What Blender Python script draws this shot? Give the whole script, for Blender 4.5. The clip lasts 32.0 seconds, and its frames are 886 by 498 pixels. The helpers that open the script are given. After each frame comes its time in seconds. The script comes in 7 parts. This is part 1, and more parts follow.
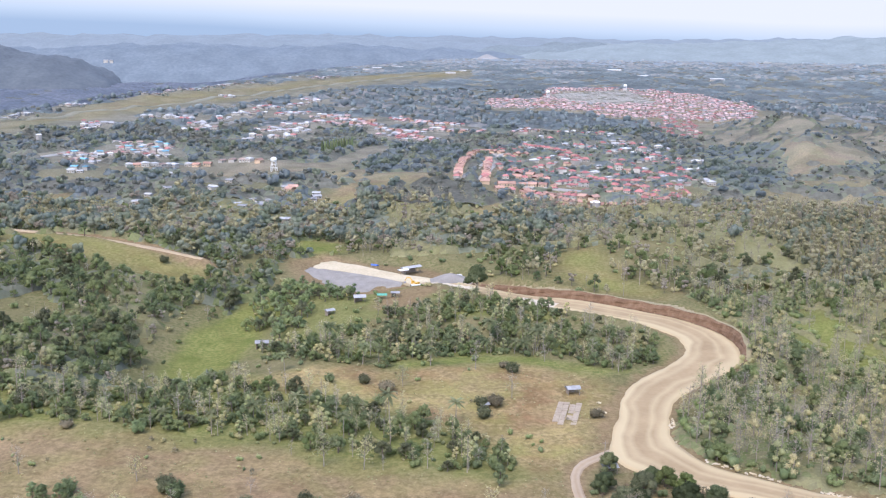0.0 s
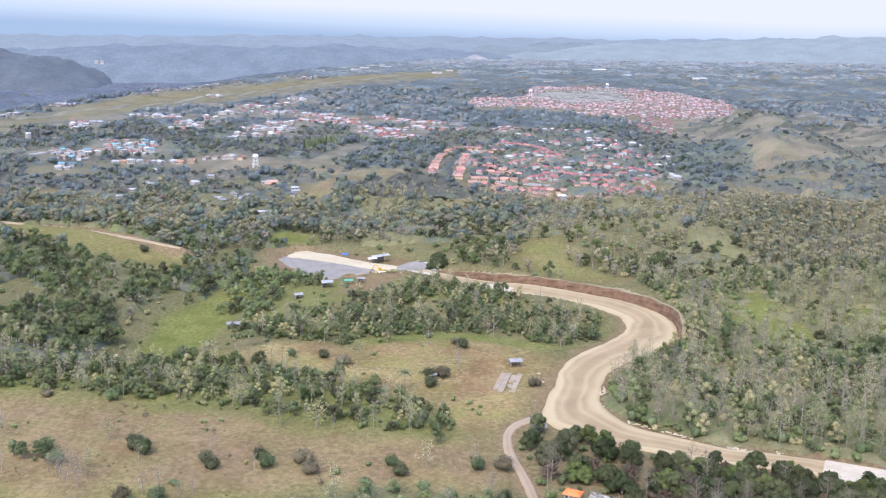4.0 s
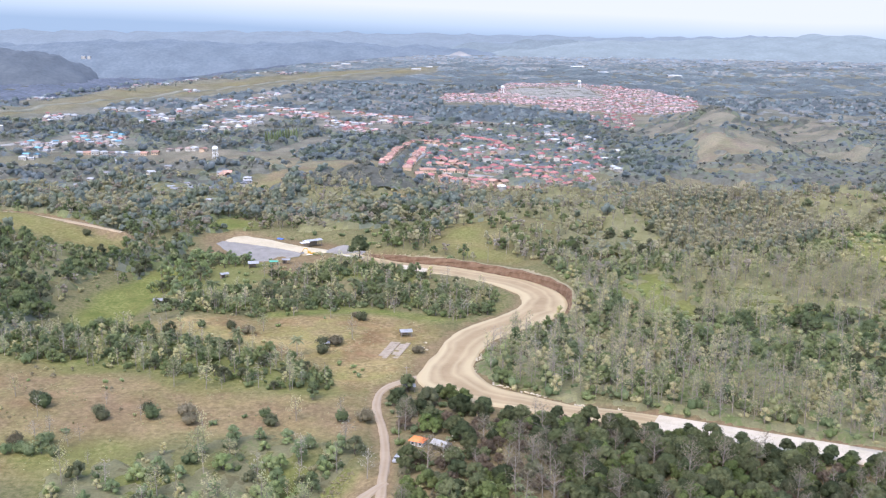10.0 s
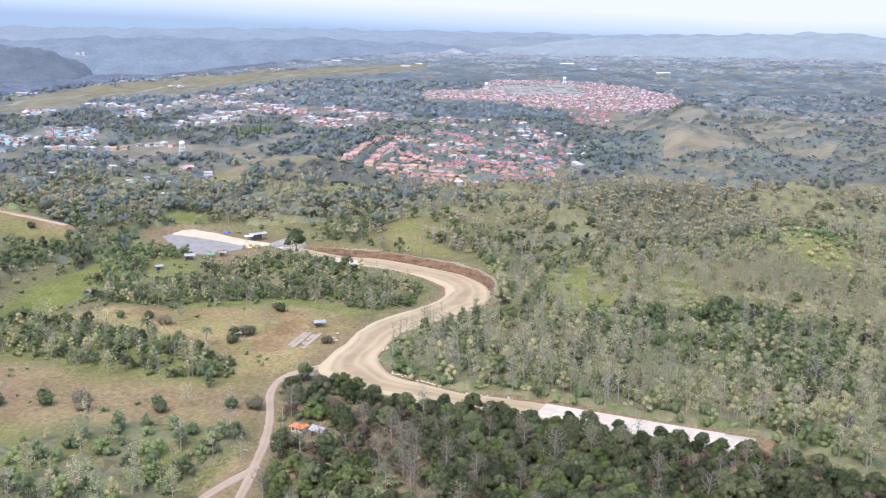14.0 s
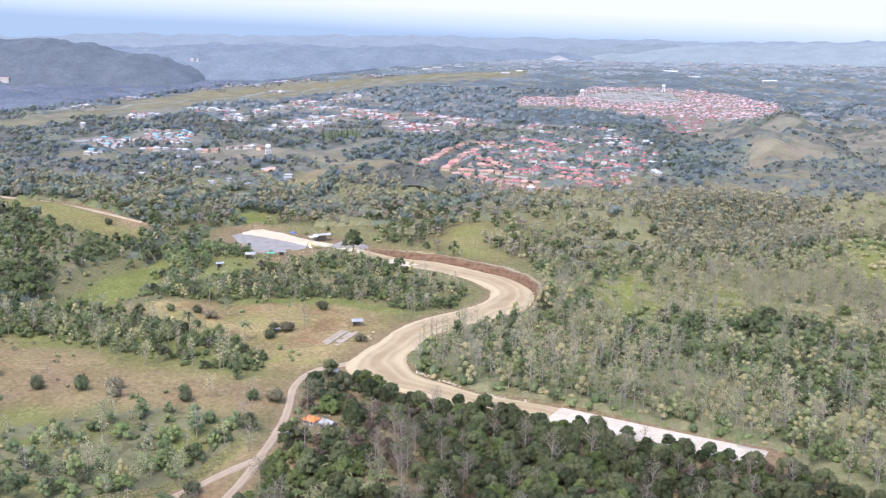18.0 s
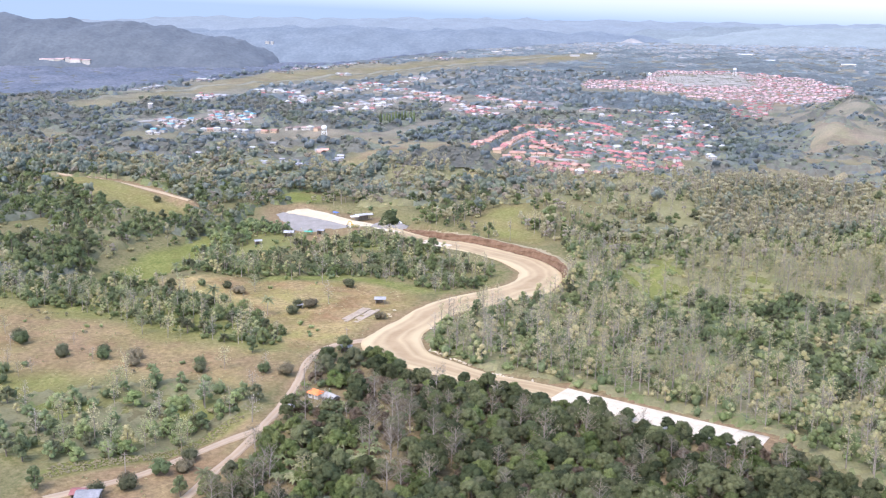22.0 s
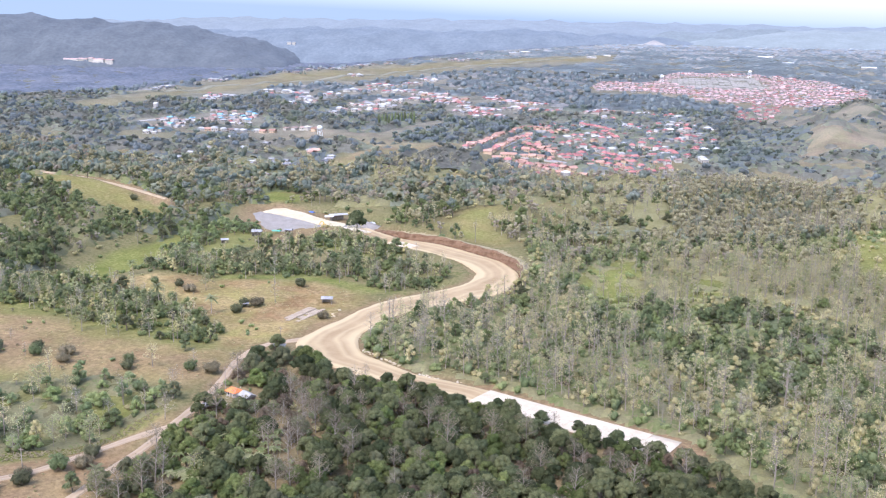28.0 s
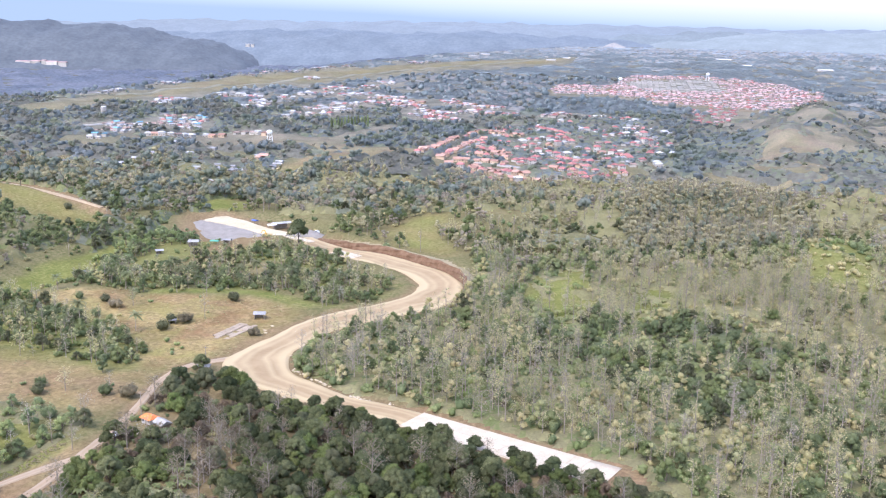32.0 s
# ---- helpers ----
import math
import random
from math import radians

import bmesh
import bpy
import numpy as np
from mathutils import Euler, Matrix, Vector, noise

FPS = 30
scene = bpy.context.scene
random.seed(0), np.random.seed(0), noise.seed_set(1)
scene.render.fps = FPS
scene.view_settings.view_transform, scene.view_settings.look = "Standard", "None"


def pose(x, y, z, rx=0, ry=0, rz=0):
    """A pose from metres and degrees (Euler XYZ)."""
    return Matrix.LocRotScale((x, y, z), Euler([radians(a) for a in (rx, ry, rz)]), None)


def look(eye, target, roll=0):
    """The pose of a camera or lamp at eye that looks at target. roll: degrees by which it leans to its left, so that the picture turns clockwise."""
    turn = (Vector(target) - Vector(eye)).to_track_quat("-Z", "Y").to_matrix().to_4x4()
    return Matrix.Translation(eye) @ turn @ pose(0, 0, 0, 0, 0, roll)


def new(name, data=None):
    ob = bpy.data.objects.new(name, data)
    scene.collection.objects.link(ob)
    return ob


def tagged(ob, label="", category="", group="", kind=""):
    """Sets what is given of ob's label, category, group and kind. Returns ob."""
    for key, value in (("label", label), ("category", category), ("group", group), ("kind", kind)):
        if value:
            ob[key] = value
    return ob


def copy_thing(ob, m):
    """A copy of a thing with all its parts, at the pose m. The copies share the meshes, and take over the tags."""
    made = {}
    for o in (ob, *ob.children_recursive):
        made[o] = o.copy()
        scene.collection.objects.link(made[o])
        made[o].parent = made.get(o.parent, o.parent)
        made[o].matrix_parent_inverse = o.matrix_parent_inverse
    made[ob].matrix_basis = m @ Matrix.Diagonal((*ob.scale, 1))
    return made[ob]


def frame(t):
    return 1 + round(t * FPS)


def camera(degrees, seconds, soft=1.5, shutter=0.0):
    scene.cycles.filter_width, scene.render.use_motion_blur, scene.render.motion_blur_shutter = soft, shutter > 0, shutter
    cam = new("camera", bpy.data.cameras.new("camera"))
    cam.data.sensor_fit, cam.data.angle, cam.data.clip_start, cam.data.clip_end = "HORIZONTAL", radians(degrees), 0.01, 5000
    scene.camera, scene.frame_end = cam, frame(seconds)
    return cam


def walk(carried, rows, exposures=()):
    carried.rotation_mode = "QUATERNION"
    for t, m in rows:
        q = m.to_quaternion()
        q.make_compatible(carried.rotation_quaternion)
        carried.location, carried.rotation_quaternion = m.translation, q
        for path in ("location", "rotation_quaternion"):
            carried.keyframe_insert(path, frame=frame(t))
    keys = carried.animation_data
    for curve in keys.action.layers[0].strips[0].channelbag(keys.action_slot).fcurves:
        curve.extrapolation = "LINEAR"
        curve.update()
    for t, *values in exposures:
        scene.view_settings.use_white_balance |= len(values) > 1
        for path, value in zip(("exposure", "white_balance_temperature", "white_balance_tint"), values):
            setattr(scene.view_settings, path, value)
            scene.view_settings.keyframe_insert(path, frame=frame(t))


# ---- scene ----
cam = camera(47.4, 32.0, soft=1.2)
METRES, EYE, TILT, LEAN, TURN = 234.0, 120.0, 0.0, 0.0, 0.0
ROWS = [
    (0.0, 0.0, 0.0, 0.0, 0.13, -12.04, -0.59),
    (0.5, 0.0035, -0.018, 0.0001, 0.14, -12.05, -0.56),
    (1.0, 0.0092, -0.0351, 0.0007, 0.16, -12.06, -0.56),
    (1.5, 0.0161, -0.0514, 0.0012, 0.13, -12.06, -0.55),
    (2.0, 0.0243, -0.0672, 0.001, 0.09, -12.06, -0.53),
    (2.5, 0.0338, -0.0825, 0.0013, 0.02, -12.05, -0.5),
    (3.0, 0.0443, -0.0973, 0.0011, -0.04, -12.05, -0.48),
    (3.5, 0.0552, -0.1121, 0.0012, -0.14, -12.04, -0.48),
    (5.5, 0.0998, -0.1723, 0.0008, -0.41, -11.95, -0.49),
    (6.0, 0.1116, -0.1873, 0.0008, -0.45, -11.94, -0.49),
    (6.5, 0.1235, -0.202, 0.0011, -0.46, -11.95, -0.51),
    (7.0, 0.1363, -0.2163, 0.0011, -0.42, -12.0, -0.54),
    (7.5, 0.1507, -0.2291, 0.0017, -0.38, -12.02, -0.58),
    (8.0, 0.1664, -0.2397, 0.0018, -0.37, -12.04, -0.6),
    (8.5, 0.1825, -0.2483, 0.0018, -0.36, -12.07, -0.63),
    (9.0, 0.2, -0.2559, 0.0017, -0.36, -12.11, -0.65),
    (9.5, 0.2178, -0.2618, 0.0019, -0.37, -12.16, -0.7),
    (10.0, 0.2368, -0.2677, 0.0016, -0.38, -12.18, -0.71),
    (10.5, 0.256, -0.2724, 0.0015, -0.39, -12.2, -0.74),
    (11.0, 0.276, -0.2765, 0.0011, -0.4, -12.23, -0.76),
    (11.5, 0.2958, -0.2801, 0.0012, -0.41, -12.25, -0.78),
    (12.0, 0.3159, -0.2836, 0.0007, -0.44, -12.25, -0.8),
    (12.5, 0.336, -0.2869, 0.0004, -0.44, -12.26, -0.82),
    (13.0, 0.356, -0.2896, 0.0003, -0.46, -12.3, -0.81),
    (13.5, 0.3761, -0.2921, 0.0001, -0.36, -12.33, -0.81),
    (15.5, 0.4517, -0.3016, -0.0004, 1.89, -12.26, -0.86),
    (16.0, 0.4675, -0.3037, -0.0007, 2.76, -12.19, -0.86),
    (16.5, 0.4824, -0.3051, -0.0008, 3.66, -12.12, -0.84),
    (17.0, 0.4964, -0.3064, -0.0011, 4.59, -12.09, -0.83),
    (17.5, 0.5101, -0.3073, -0.0013, 5.46, -12.07, -0.81),
    (18.0, 0.523, -0.3082, -0.0016, 6.27, -12.02, -0.8),
    (18.5, 0.5356, -0.3086, -0.002, 6.98, -11.99, -0.79),
    (19.0, 0.5477, -0.3091, -0.0028, 7.6, -12.05, -0.78),
    (19.5, 0.5598, -0.309, -0.0031, 8.16, -12.5, -0.75),
    (20.0, 0.5717, -0.309, -0.0035, 8.68, -12.94, -0.74),
    (20.5, 0.5832, -0.3087, -0.0035, 9.22, -12.97, -0.73),
    (21.0, 0.5951, -0.3083, -0.0037, 9.73, -12.99, -0.73),
    (21.5, 0.6068, -0.3077, -0.0041, 10.19, -13.0, -0.74),
    (22.0, 0.6187, -0.3069, -0.0044, 10.67, -13.0, -0.75),
    (22.5, 0.6306, -0.3059, -0.0047, 11.14, -13.02, -0.76),
    (23.0, 0.6427, -0.305, -0.005, 11.59, -13.04, -0.76),
    (23.5, 0.655, -0.3039, -0.0052, 12.04, -13.06, -0.74),
    (24.0, 0.6682, -0.3025, -0.0054, 12.26, -13.09, -0.72),
    (24.5, 0.6818, -0.301, -0.0055, 12.28, -13.11, -0.72),
    (25.0, 0.696, -0.2993, -0.0053, 12.32, -13.11, -0.73),
    (25.5, 0.7091, -0.2972, -0.0051, 12.35, -13.08, -0.76),
    (27.5, 0.7557, -0.2798, -0.0053, 12.45, -12.96, -0.87),
    (28.0, 0.7638, -0.2724, -0.0052, 12.47, -12.94, -0.91),
    (28.5, 0.7706, -0.263, -0.0053, 12.49, -12.92, -0.94),
    (29.0, 0.7762, -0.252, -0.0057, 12.49, -12.91, -0.99),
    (29.5, 0.78, -0.24, -0.0058, 12.49, -12.9, -1.04),
    (30.0, 0.7826, -0.2275, -0.0059, 12.48, -12.86, -1.07),
    (30.5, 0.7844, -0.2156, -0.0058, 12.46, -12.85, -1.06),
    (31.0, 0.7854, -0.2053, -0.0056, 12.44, -12.9, -1.06),
    (31.5, 0.7862, -0.1967, -0.0053, 12.32, -12.92, -1.03),
    (32.0, 0.7932, -0.1895, -0.0044, 10.46, -12.79, -1.0),
]
walk(cam, [(t, pose(0, 0, EYE, TILT, LEAN, TURN) @ pose(METRES * x, METRES * y, METRES * z, 90 + pitch, roll, yaw)) for t, x, y, z, yaw, pitch, roll in ROWS],
     exposures=[(0.0, 1.41, 6100, 17), (7.0, 1.43, 6060, 17), (13.0, 1.51, 6040, 17), (17.5, 1.55, 6060, 18), (21.5, 1.70, 6080, 19), (32.0, 1.69, 6080, 20)])
# ---- world and light ----
world = bpy.data.worlds.new("sky")
scene.world = world
world.use_nodes = True
SUN_EL, SUN_AZ = 54.0, 202.0  # degrees; azimuth from +y clockwise
wn = world.node_tree.nodes
sky = wn.new("ShaderNodeTexSky")
sky.sky_type = "NISHITA"
sky.sun_disc = False
sky.sun_elevation = radians(SUN_EL)
sky.sun_rotation = radians(SUN_AZ)
sky.air_density, sky.dust_density, sky.ozone_density = 1.0, 2.0, 1.5
wn["Background"].inputs["Strength"].default_value = 0.15
world.node_tree.links.new(sky.outputs[0], wn["Background"].inputs["Color"])
sun = new("sun", bpy.data.lights.new("sun", "SUN"))
sun.data.energy = 0.72
sun.data.angle = radians(34)
sun.data.color = (1.0, 0.94, 0.84)
sa, se = radians(SUN_AZ), radians(SUN_EL)
sun.matrix_world = look((1000 * math.sin(sa) * math.cos(se), 1000 * math.cos(sa) * math.cos(se), 1000 * math.sin(se)), (0, 0, 0))


# ---- materials ----
def mat(name, c1, c2, size=2.0, rough=0.85, island=0.0, obrand=0.0, bump=0.0, bsize=0.3, fine=0.25, spec=0.08, metal=0.0, trans=0.0, fsize=0.0):
    """Two colours mixed by noise of the given size in metres, finer grain, wear per piece or per object."""
    m = bpy.data.materials.new(name)
    m.use_nodes = True
    nt = m.node_tree
    N, L = nt.nodes, nt.links
    b = N["Principled BSDF"]
    geo = N.new("ShaderNodeNewGeometry")
    n1 = N.new("ShaderNodeTexNoise")
    n1.inputs["Scale"].default_value = 1.0 / size
    n1.inputs["Detail"].default_value = 3
    L.new(geo.outputs["Position"], n1.inputs["Vector"])
    mr = N.new("ShaderNodeMapRange")
    mr.inputs[1].default_value, mr.inputs[2].default_value = 0.34, 0.66
    L.new(n1.outputs["Fac"], mr.inputs[0])
    mix = N.new("ShaderNodeMix")
    mix.data_type = "RGBA"
    mix.inputs["A"].default_value = (*c1, 1)
    mix.inputs["B"].default_value = (*c2, 1)
    L.new(mr.outputs[0], mix.inputs["Factor"])
    val = N.new("ShaderNodeMath")
    val.operation = "ADD"
    n2 = N.new("ShaderNodeTexNoise")
    n2.inputs["Scale"].default_value = 1.0 / (fsize or size * 0.13)
    n2.inputs["Detail"].default_value = 2
    L.new(geo.outputs["Position"], n2.inputs["Vector"])
    m2 = N.new("ShaderNodeMapRange")
    m2.inputs[3].default_value, m2.inputs[4].default_value = 1 - fine, 1 + fine
    L.new(n2.outputs["Fac"], m2.inputs[0])
    L.new(m2.outputs[0], val.inputs[0])
    val.inputs[1].default_value = 0.0
    last = val.outputs[0]
    for amount, source in ((island, geo.outputs["Random Per Island"]), (obrand, N.new("ShaderNodeObjectInfo").outputs["Random"] if obrand else None)):
        if amount:
            r = N.new("ShaderNodeMapRange")
            r.inputs[3].default_value, r.inputs[4].default_value = 1 - amount, 1 + amount
            L.new(source, r.inputs[0])
            k = N.new("ShaderNodeMath")
            k.operation = "MULTIPLY"
            L.new(last, k.inputs[0])
            L.new(r.outputs[0], k.inputs[1])
            last = k.outputs[0]
    hsv = N.new("ShaderNodeHueSaturation")
    L.new(mix.outputs["Result"], hsv.inputs["Color"])
    L.new(last, hsv.inputs["Value"])
    L.new(hsv.outputs["Color"], b.inputs["Base Color"])
    b.inputs["Roughness"].default_value = rough
    b.inputs["Metallic"].default_value = metal
    b.inputs["Specular IOR Level"].default_value = spec
    if bump:
        n3 = N.new("ShaderNodeTexNoise")
        n3.inputs["Scale"].default_value = 1.0 / bsize
        L.new(geo.outputs["Position"], n3.inputs["Vector"])
        bp = N.new("ShaderNodeBump")
        bp.inputs["Strength"].default_value = bump
        bp.inputs["Distance"].default_value = bsize * 0.5
        L.new(n3.outputs["Fac"], bp.inputs["Height"])
        L.new(bp.outputs["Normal"], b.inputs["Normal"])
    if trans:
        t = N.new("ShaderNodeBsdfTranslucent")
        L.new(hsv.outputs["Color"], t.inputs["Color"])
        ms = N.new("ShaderNodeMixShader")
        ms.inputs[0].default_value = trans
        L.new(b.outputs[0], ms.inputs[1])
        L.new(t.outputs[0], ms.inputs[2])
        L.new(ms.outputs[0], N["Material Output"].inputs["Surface"])
    return m


LEAF = dict(island=0.15, rough=0.75, fine=0.30, fsize=0.5, spec=0.04, trans=0.50, bump=0.6, bsize=0.6)
REMOTE = {**LEAF, "fsize": 9.0, "bump": 0.35, "bsize": 7.0, "island": 0.12, "fine": 0.5, "trans": 0.45}
FARLEAF = {**LEAF, "fsize": 2.2, "bump": 0.45, "bsize": 1.5, "island": 0.14, "fine": 0.25, "trans": 0.66}
M_MANGO = mat("dark_glossy_leaves", (0.088, 0.110, 0.052), (0.140, 0.159, 0.081), 9, obrand=0.3, **LEAF)
M_OLIVE = mat("dull_green_leaves", (0.127, 0.144, 0.066), (0.193, 0.203, 0.101), 11, obrand=0.3, **LEAF)
M_GREEN = mat("green_leaves", (0.220, 0.269, 0.108), (0.327, 0.361, 0.168), 14, obrand=0.3, **LEAF)
M_DEEP = mat("deep_green_leaves", (0.177, 0.224, 0.106), (0.271, 0.307, 0.158), 16, obrand=0.3, **LEAF)
M_PALE = mat("dry_olive_leaves", (0.448, 0.410, 0.204), (0.538, 0.476, 0.271), 18, obrand=0.25, **LEAF)
M_GREY = mat("grey_dry_leaves", (0.395, 0.348, 0.265), (0.465, 0.419, 0.324), 15, obrand=0.2, **LEAF)
M_LIME = mat("yellow_green_leaves", (0.352, 0.369, 0.174), (0.433, 0.428, 0.233), 10, obrand=0.25, **LEAF)
M_DUSTY = mat("dusty_grey_green_leaves", (0.134, 0.143, 0.077), (0.190, 0.194, 0.112), 12, obrand=0.25, **LEAF)
M_VERGE = mat("sunlit_verge_grass", (0.395, 0.410, 0.095), (0.490, 0.475, 0.140), 5, **LEAF)
M_FRUIT = mat("fresh_green_leaves", (0.147, 0.190, 0.065), (0.237, 0.266, 0.103), 10, obrand=0.3, **LEAF)
M_RUST = mat("withered_brown_leaves", (0.179, 0.136, 0.092), (0.235, 0.180, 0.127), 7, obrand=0.2, **LEAF)
M_PALM = mat("palm_fronds", (0.184, 0.218, 0.108), (0.287, 0.287, 0.156), 12, obrand=0.25, **LEAF)
# far leaves: air haze is mixed into these base colours, paler and bluer
M_FAR = mat("haze_tinted_foliage", (0.246, 0.284, 0.285), (0.318, 0.352, 0.352), 40, **{**FARLEAF, "fsize": 3.5, "fine": 0.4})
M_VALLEY = mat("haze_tinted_valley_foliage", (0.165, 0.192, 0.230), (0.240, 0.262, 0.300), 120, **REMOTE)
M_HAZEL = mat("haze_tinted_dry_foliage", (0.278, 0.280, 0.233), (0.348, 0.343, 0.288), 40, **{**FARLEAF, "fsize": 3.5, "fine": 0.4})
M_HAZE = mat("far_haze_tinted_foliage", (0.210, 0.254, 0.258), (0.280, 0.318, 0.315), 50, **REMOTE)
M_HAZE_DRY = mat("far_haze_tinted_dry_foliage", (0.345, 0.345, 0.325), (0.410, 0.405, 0.380), 60, **REMOTE)
M_HAZE_FAR = mat("farthest_haze_tinted_foliage", (0.335, 0.390, 0.425), (0.410, 0.455, 0.485), 110, **REMOTE)
M_BROWNLEAF = mat("brown_olive_leaves", (0.211, 0.184, 0.113), (0.277, 0.237, 0.155), 8, obrand=0.25, **LEAF)
# the two green hill tones are lightened and cooled to paint in haze
M_MIDG = mat("haze_lifted_hill_foliage", (0.303, 0.335, 0.235), (0.400, 0.413, 0.312), 24, **FARLEAF)
M_HILLDARK = mat("haze_lifted_dark_foliage", (0.254, 0.296, 0.246), (0.334, 0.367, 0.313), 20, **FARLEAF)
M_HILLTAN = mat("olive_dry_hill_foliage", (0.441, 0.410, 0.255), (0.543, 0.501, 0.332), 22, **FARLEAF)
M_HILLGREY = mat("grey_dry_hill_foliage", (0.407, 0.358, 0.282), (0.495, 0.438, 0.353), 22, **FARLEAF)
THICK = {**LEAF, "fsize": 0.8, "bsize": 0.9, "island": 0.0}
M_THICKG = mat("green_thicket", (0.220, 0.260, 0.103), (0.323, 0.343, 0.163), 9, **THICK)
M_THICKO = mat("olive_thicket", (0.281, 0.271, 0.137), (0.363, 0.341, 0.191), 9, **THICK)
M_THICKY = mat("yellow_olive_thicket", (0.329, 0.318, 0.148), (0.424, 0.394, 0.211), 9, **THICK)
M_THICKD = mat("dark_green_thicket", (0.163, 0.207, 0.106), (0.239, 0.274, 0.154), 9, **THICK)
M_THICKB = mat("brown_dry_thicket", (0.215, 0.196, 0.100), (0.285, 0.255, 0.138), 9, **THICK)
M_BARK = mat("brown_bark", (0.14, 0.11, 0.085), (0.21, 0.175, 0.14), 1.5)
M_PALEBARK = mat("pale_grey_bark", (0.275, 0.228, 0.180), (0.365, 0.312, 0.252), 1.5)
M_DIRT = mat("pale_dirt", (0.37, 0.280, 0.172), (0.44, 0.345, 0.228), 7, bump=0.3, bsize=0.4)
M_BANK = mat("raw_red_earth", (0.145, 0.086, 0.050), (0.215, 0.136, 0.084), 3, bump=0.8, bsize=0.8)
M_CONC = mat("new_concrete", (0.520, 0.445, 0.325), (0.575, 0.500, 0.380), 5, rough=0.8)
M_SLAB = mat("new_concrete_slab", (0.520, 0.445, 0.325), (0.575, 0.500, 0.380), 3, rough=0.85, spec=0.1, obrand=0.06)
M_GRAVEL = mat("grey_gravel", (0.238, 0.218, 0.190), (0.292, 0.270, 0.238), 4, bump=0.4, bsize=0.2)
M_SAND = mat("sandy_fill", (0.500, 0.415, 0.270), (0.565, 0.478, 0.325), 9, bump=0.3, bsize=0.5)
M_WALL = mat("painted_render", (0.400, 0.372, 0.325), (0.480, 0.450, 0.400), 4, obrand=0.2)
M_WALLO = mat("apricot_render", (0.500, 0.360, 0.240), (0.560, 0.420, 0.300), 4, obrand=0.15)
M_RED = mat("red_tin_roof", (0.330, 0.135, 0.125), (0.405, 0.190, 0.170), 5, rough=0.6, obrand=0.25)
M_ORANGE = mat("terracotta_roof", (0.355, 0.205, 0.155), (0.415, 0.265, 0.205), 5, rough=0.6, obrand=0.25)
M_ZINC = mat("weathered_zinc_roof", (0.290, 0.290, 0.290), (0.400, 0.395, 0.390), 4, rough=0.6, obrand=0.3)
M_BROWN = mat("rusty_brown_roof", (0.24, 0.17, 0.14), (0.36, 0.28, 0.24), 4, rough=0.7, obrand=0.25)
M_BLUE = mat("blue_roof", (0.16, 0.36, 0.46), (0.22, 0.42, 0.52), 4, rough=0.6, obrand=0.25)
M_TARP = mat("orange_tarp", (0.78, 0.20, 0.06), (0.85, 0.27, 0.10), 2, rough=0.5)
M_GLASS = mat("dark_window_glass", (0.05, 0.055, 0.06), (0.08, 0.085, 0.09), 1, rough=0.2, spec=0.6)
M_WHITE = mat("white_paint", (0.74, 0.74, 0.72), (0.80, 0.80, 0.78), 2, rough=0.5)
M_METAL = mat("dull_steel", (0.35, 0.35, 0.36), (0.42, 0.42, 0.43), 1, rough=0.45, metal=0.5)
M_WOOD = mat("grey_timber", (0.24, 0.19, 0.14), (0.32, 0.26, 0.2), 1)
M_YELLOW = mat("machine_yellow", (0.62, 0.36, 0.05), (0.70, 0.42, 0.08), 1, rough=0.5)
M_TYRE = mat("black_rubber", (0.03, 0.03, 0.03), (0.05, 0.05, 0.05), 1)
M_VERGE = mat("dry_grass_verge", (0.27, 0.23, 0.13), (0.31, 0.26, 0.16), 6, bump=0.3, bsize=0.6)
M_NET = mat("green_netting", (0.10, 0.34, 0.24), (0.14, 0.40, 0.29), 2)
M_BLUETARP = mat("blue_tarpaulin", (0.06, 0.13, 0.42), (0.09, 0.18, 0.5), 2, rough=0.5)
M_FLOOR = mat("weathered_concrete", (0.345, 0.275, 0.195), (0.410, 0.335, 0.245), 3)
M_STREET = mat("street_concrete", (0.310, 0.295, 0.265), (0.380, 0.360, 0.325), 8)
M_PINK = mat("faded_red_roof", (0.410, 0.275, 0.255), (0.475, 0.350, 0.325), 9, rough=0.6, island=0.25)


# ---- terrain ----
def sstep(a, b, v):
    t = np.clip((v - a) / (b - a), 0, 1)
    return t * t * (3 - 2 * t)


def wob(x, y, size, seed=0.0):
    """Smooth uneven field in -1..1, size in metres."""
    k = 2 * math.pi / size
    return (np.sin(k * x + 1.3 * np.sin(k * 0.7 * y + seed) + seed) + np.sin(k * 0.83 * y + 1.1 * np.sin(k * 0.6 * x - seed) + 2 * seed)
            + 0.6 * np.sin(k * 1.7 * (x + 0.6 * y) + 3 * seed)) / 2.6


def inside(poly, x, y):
    r = np.zeros(np.shape(x), bool)
    for (x0, y0), (x1, y1) in zip(poly, poly[1:] + poly[:1]):
        c = (y0 > y) != (y1 > y)
        r ^= c & (x < (x1 - x0) * (y - y0) / ((y1 - y0) or 1e-9) + x0)
    return r


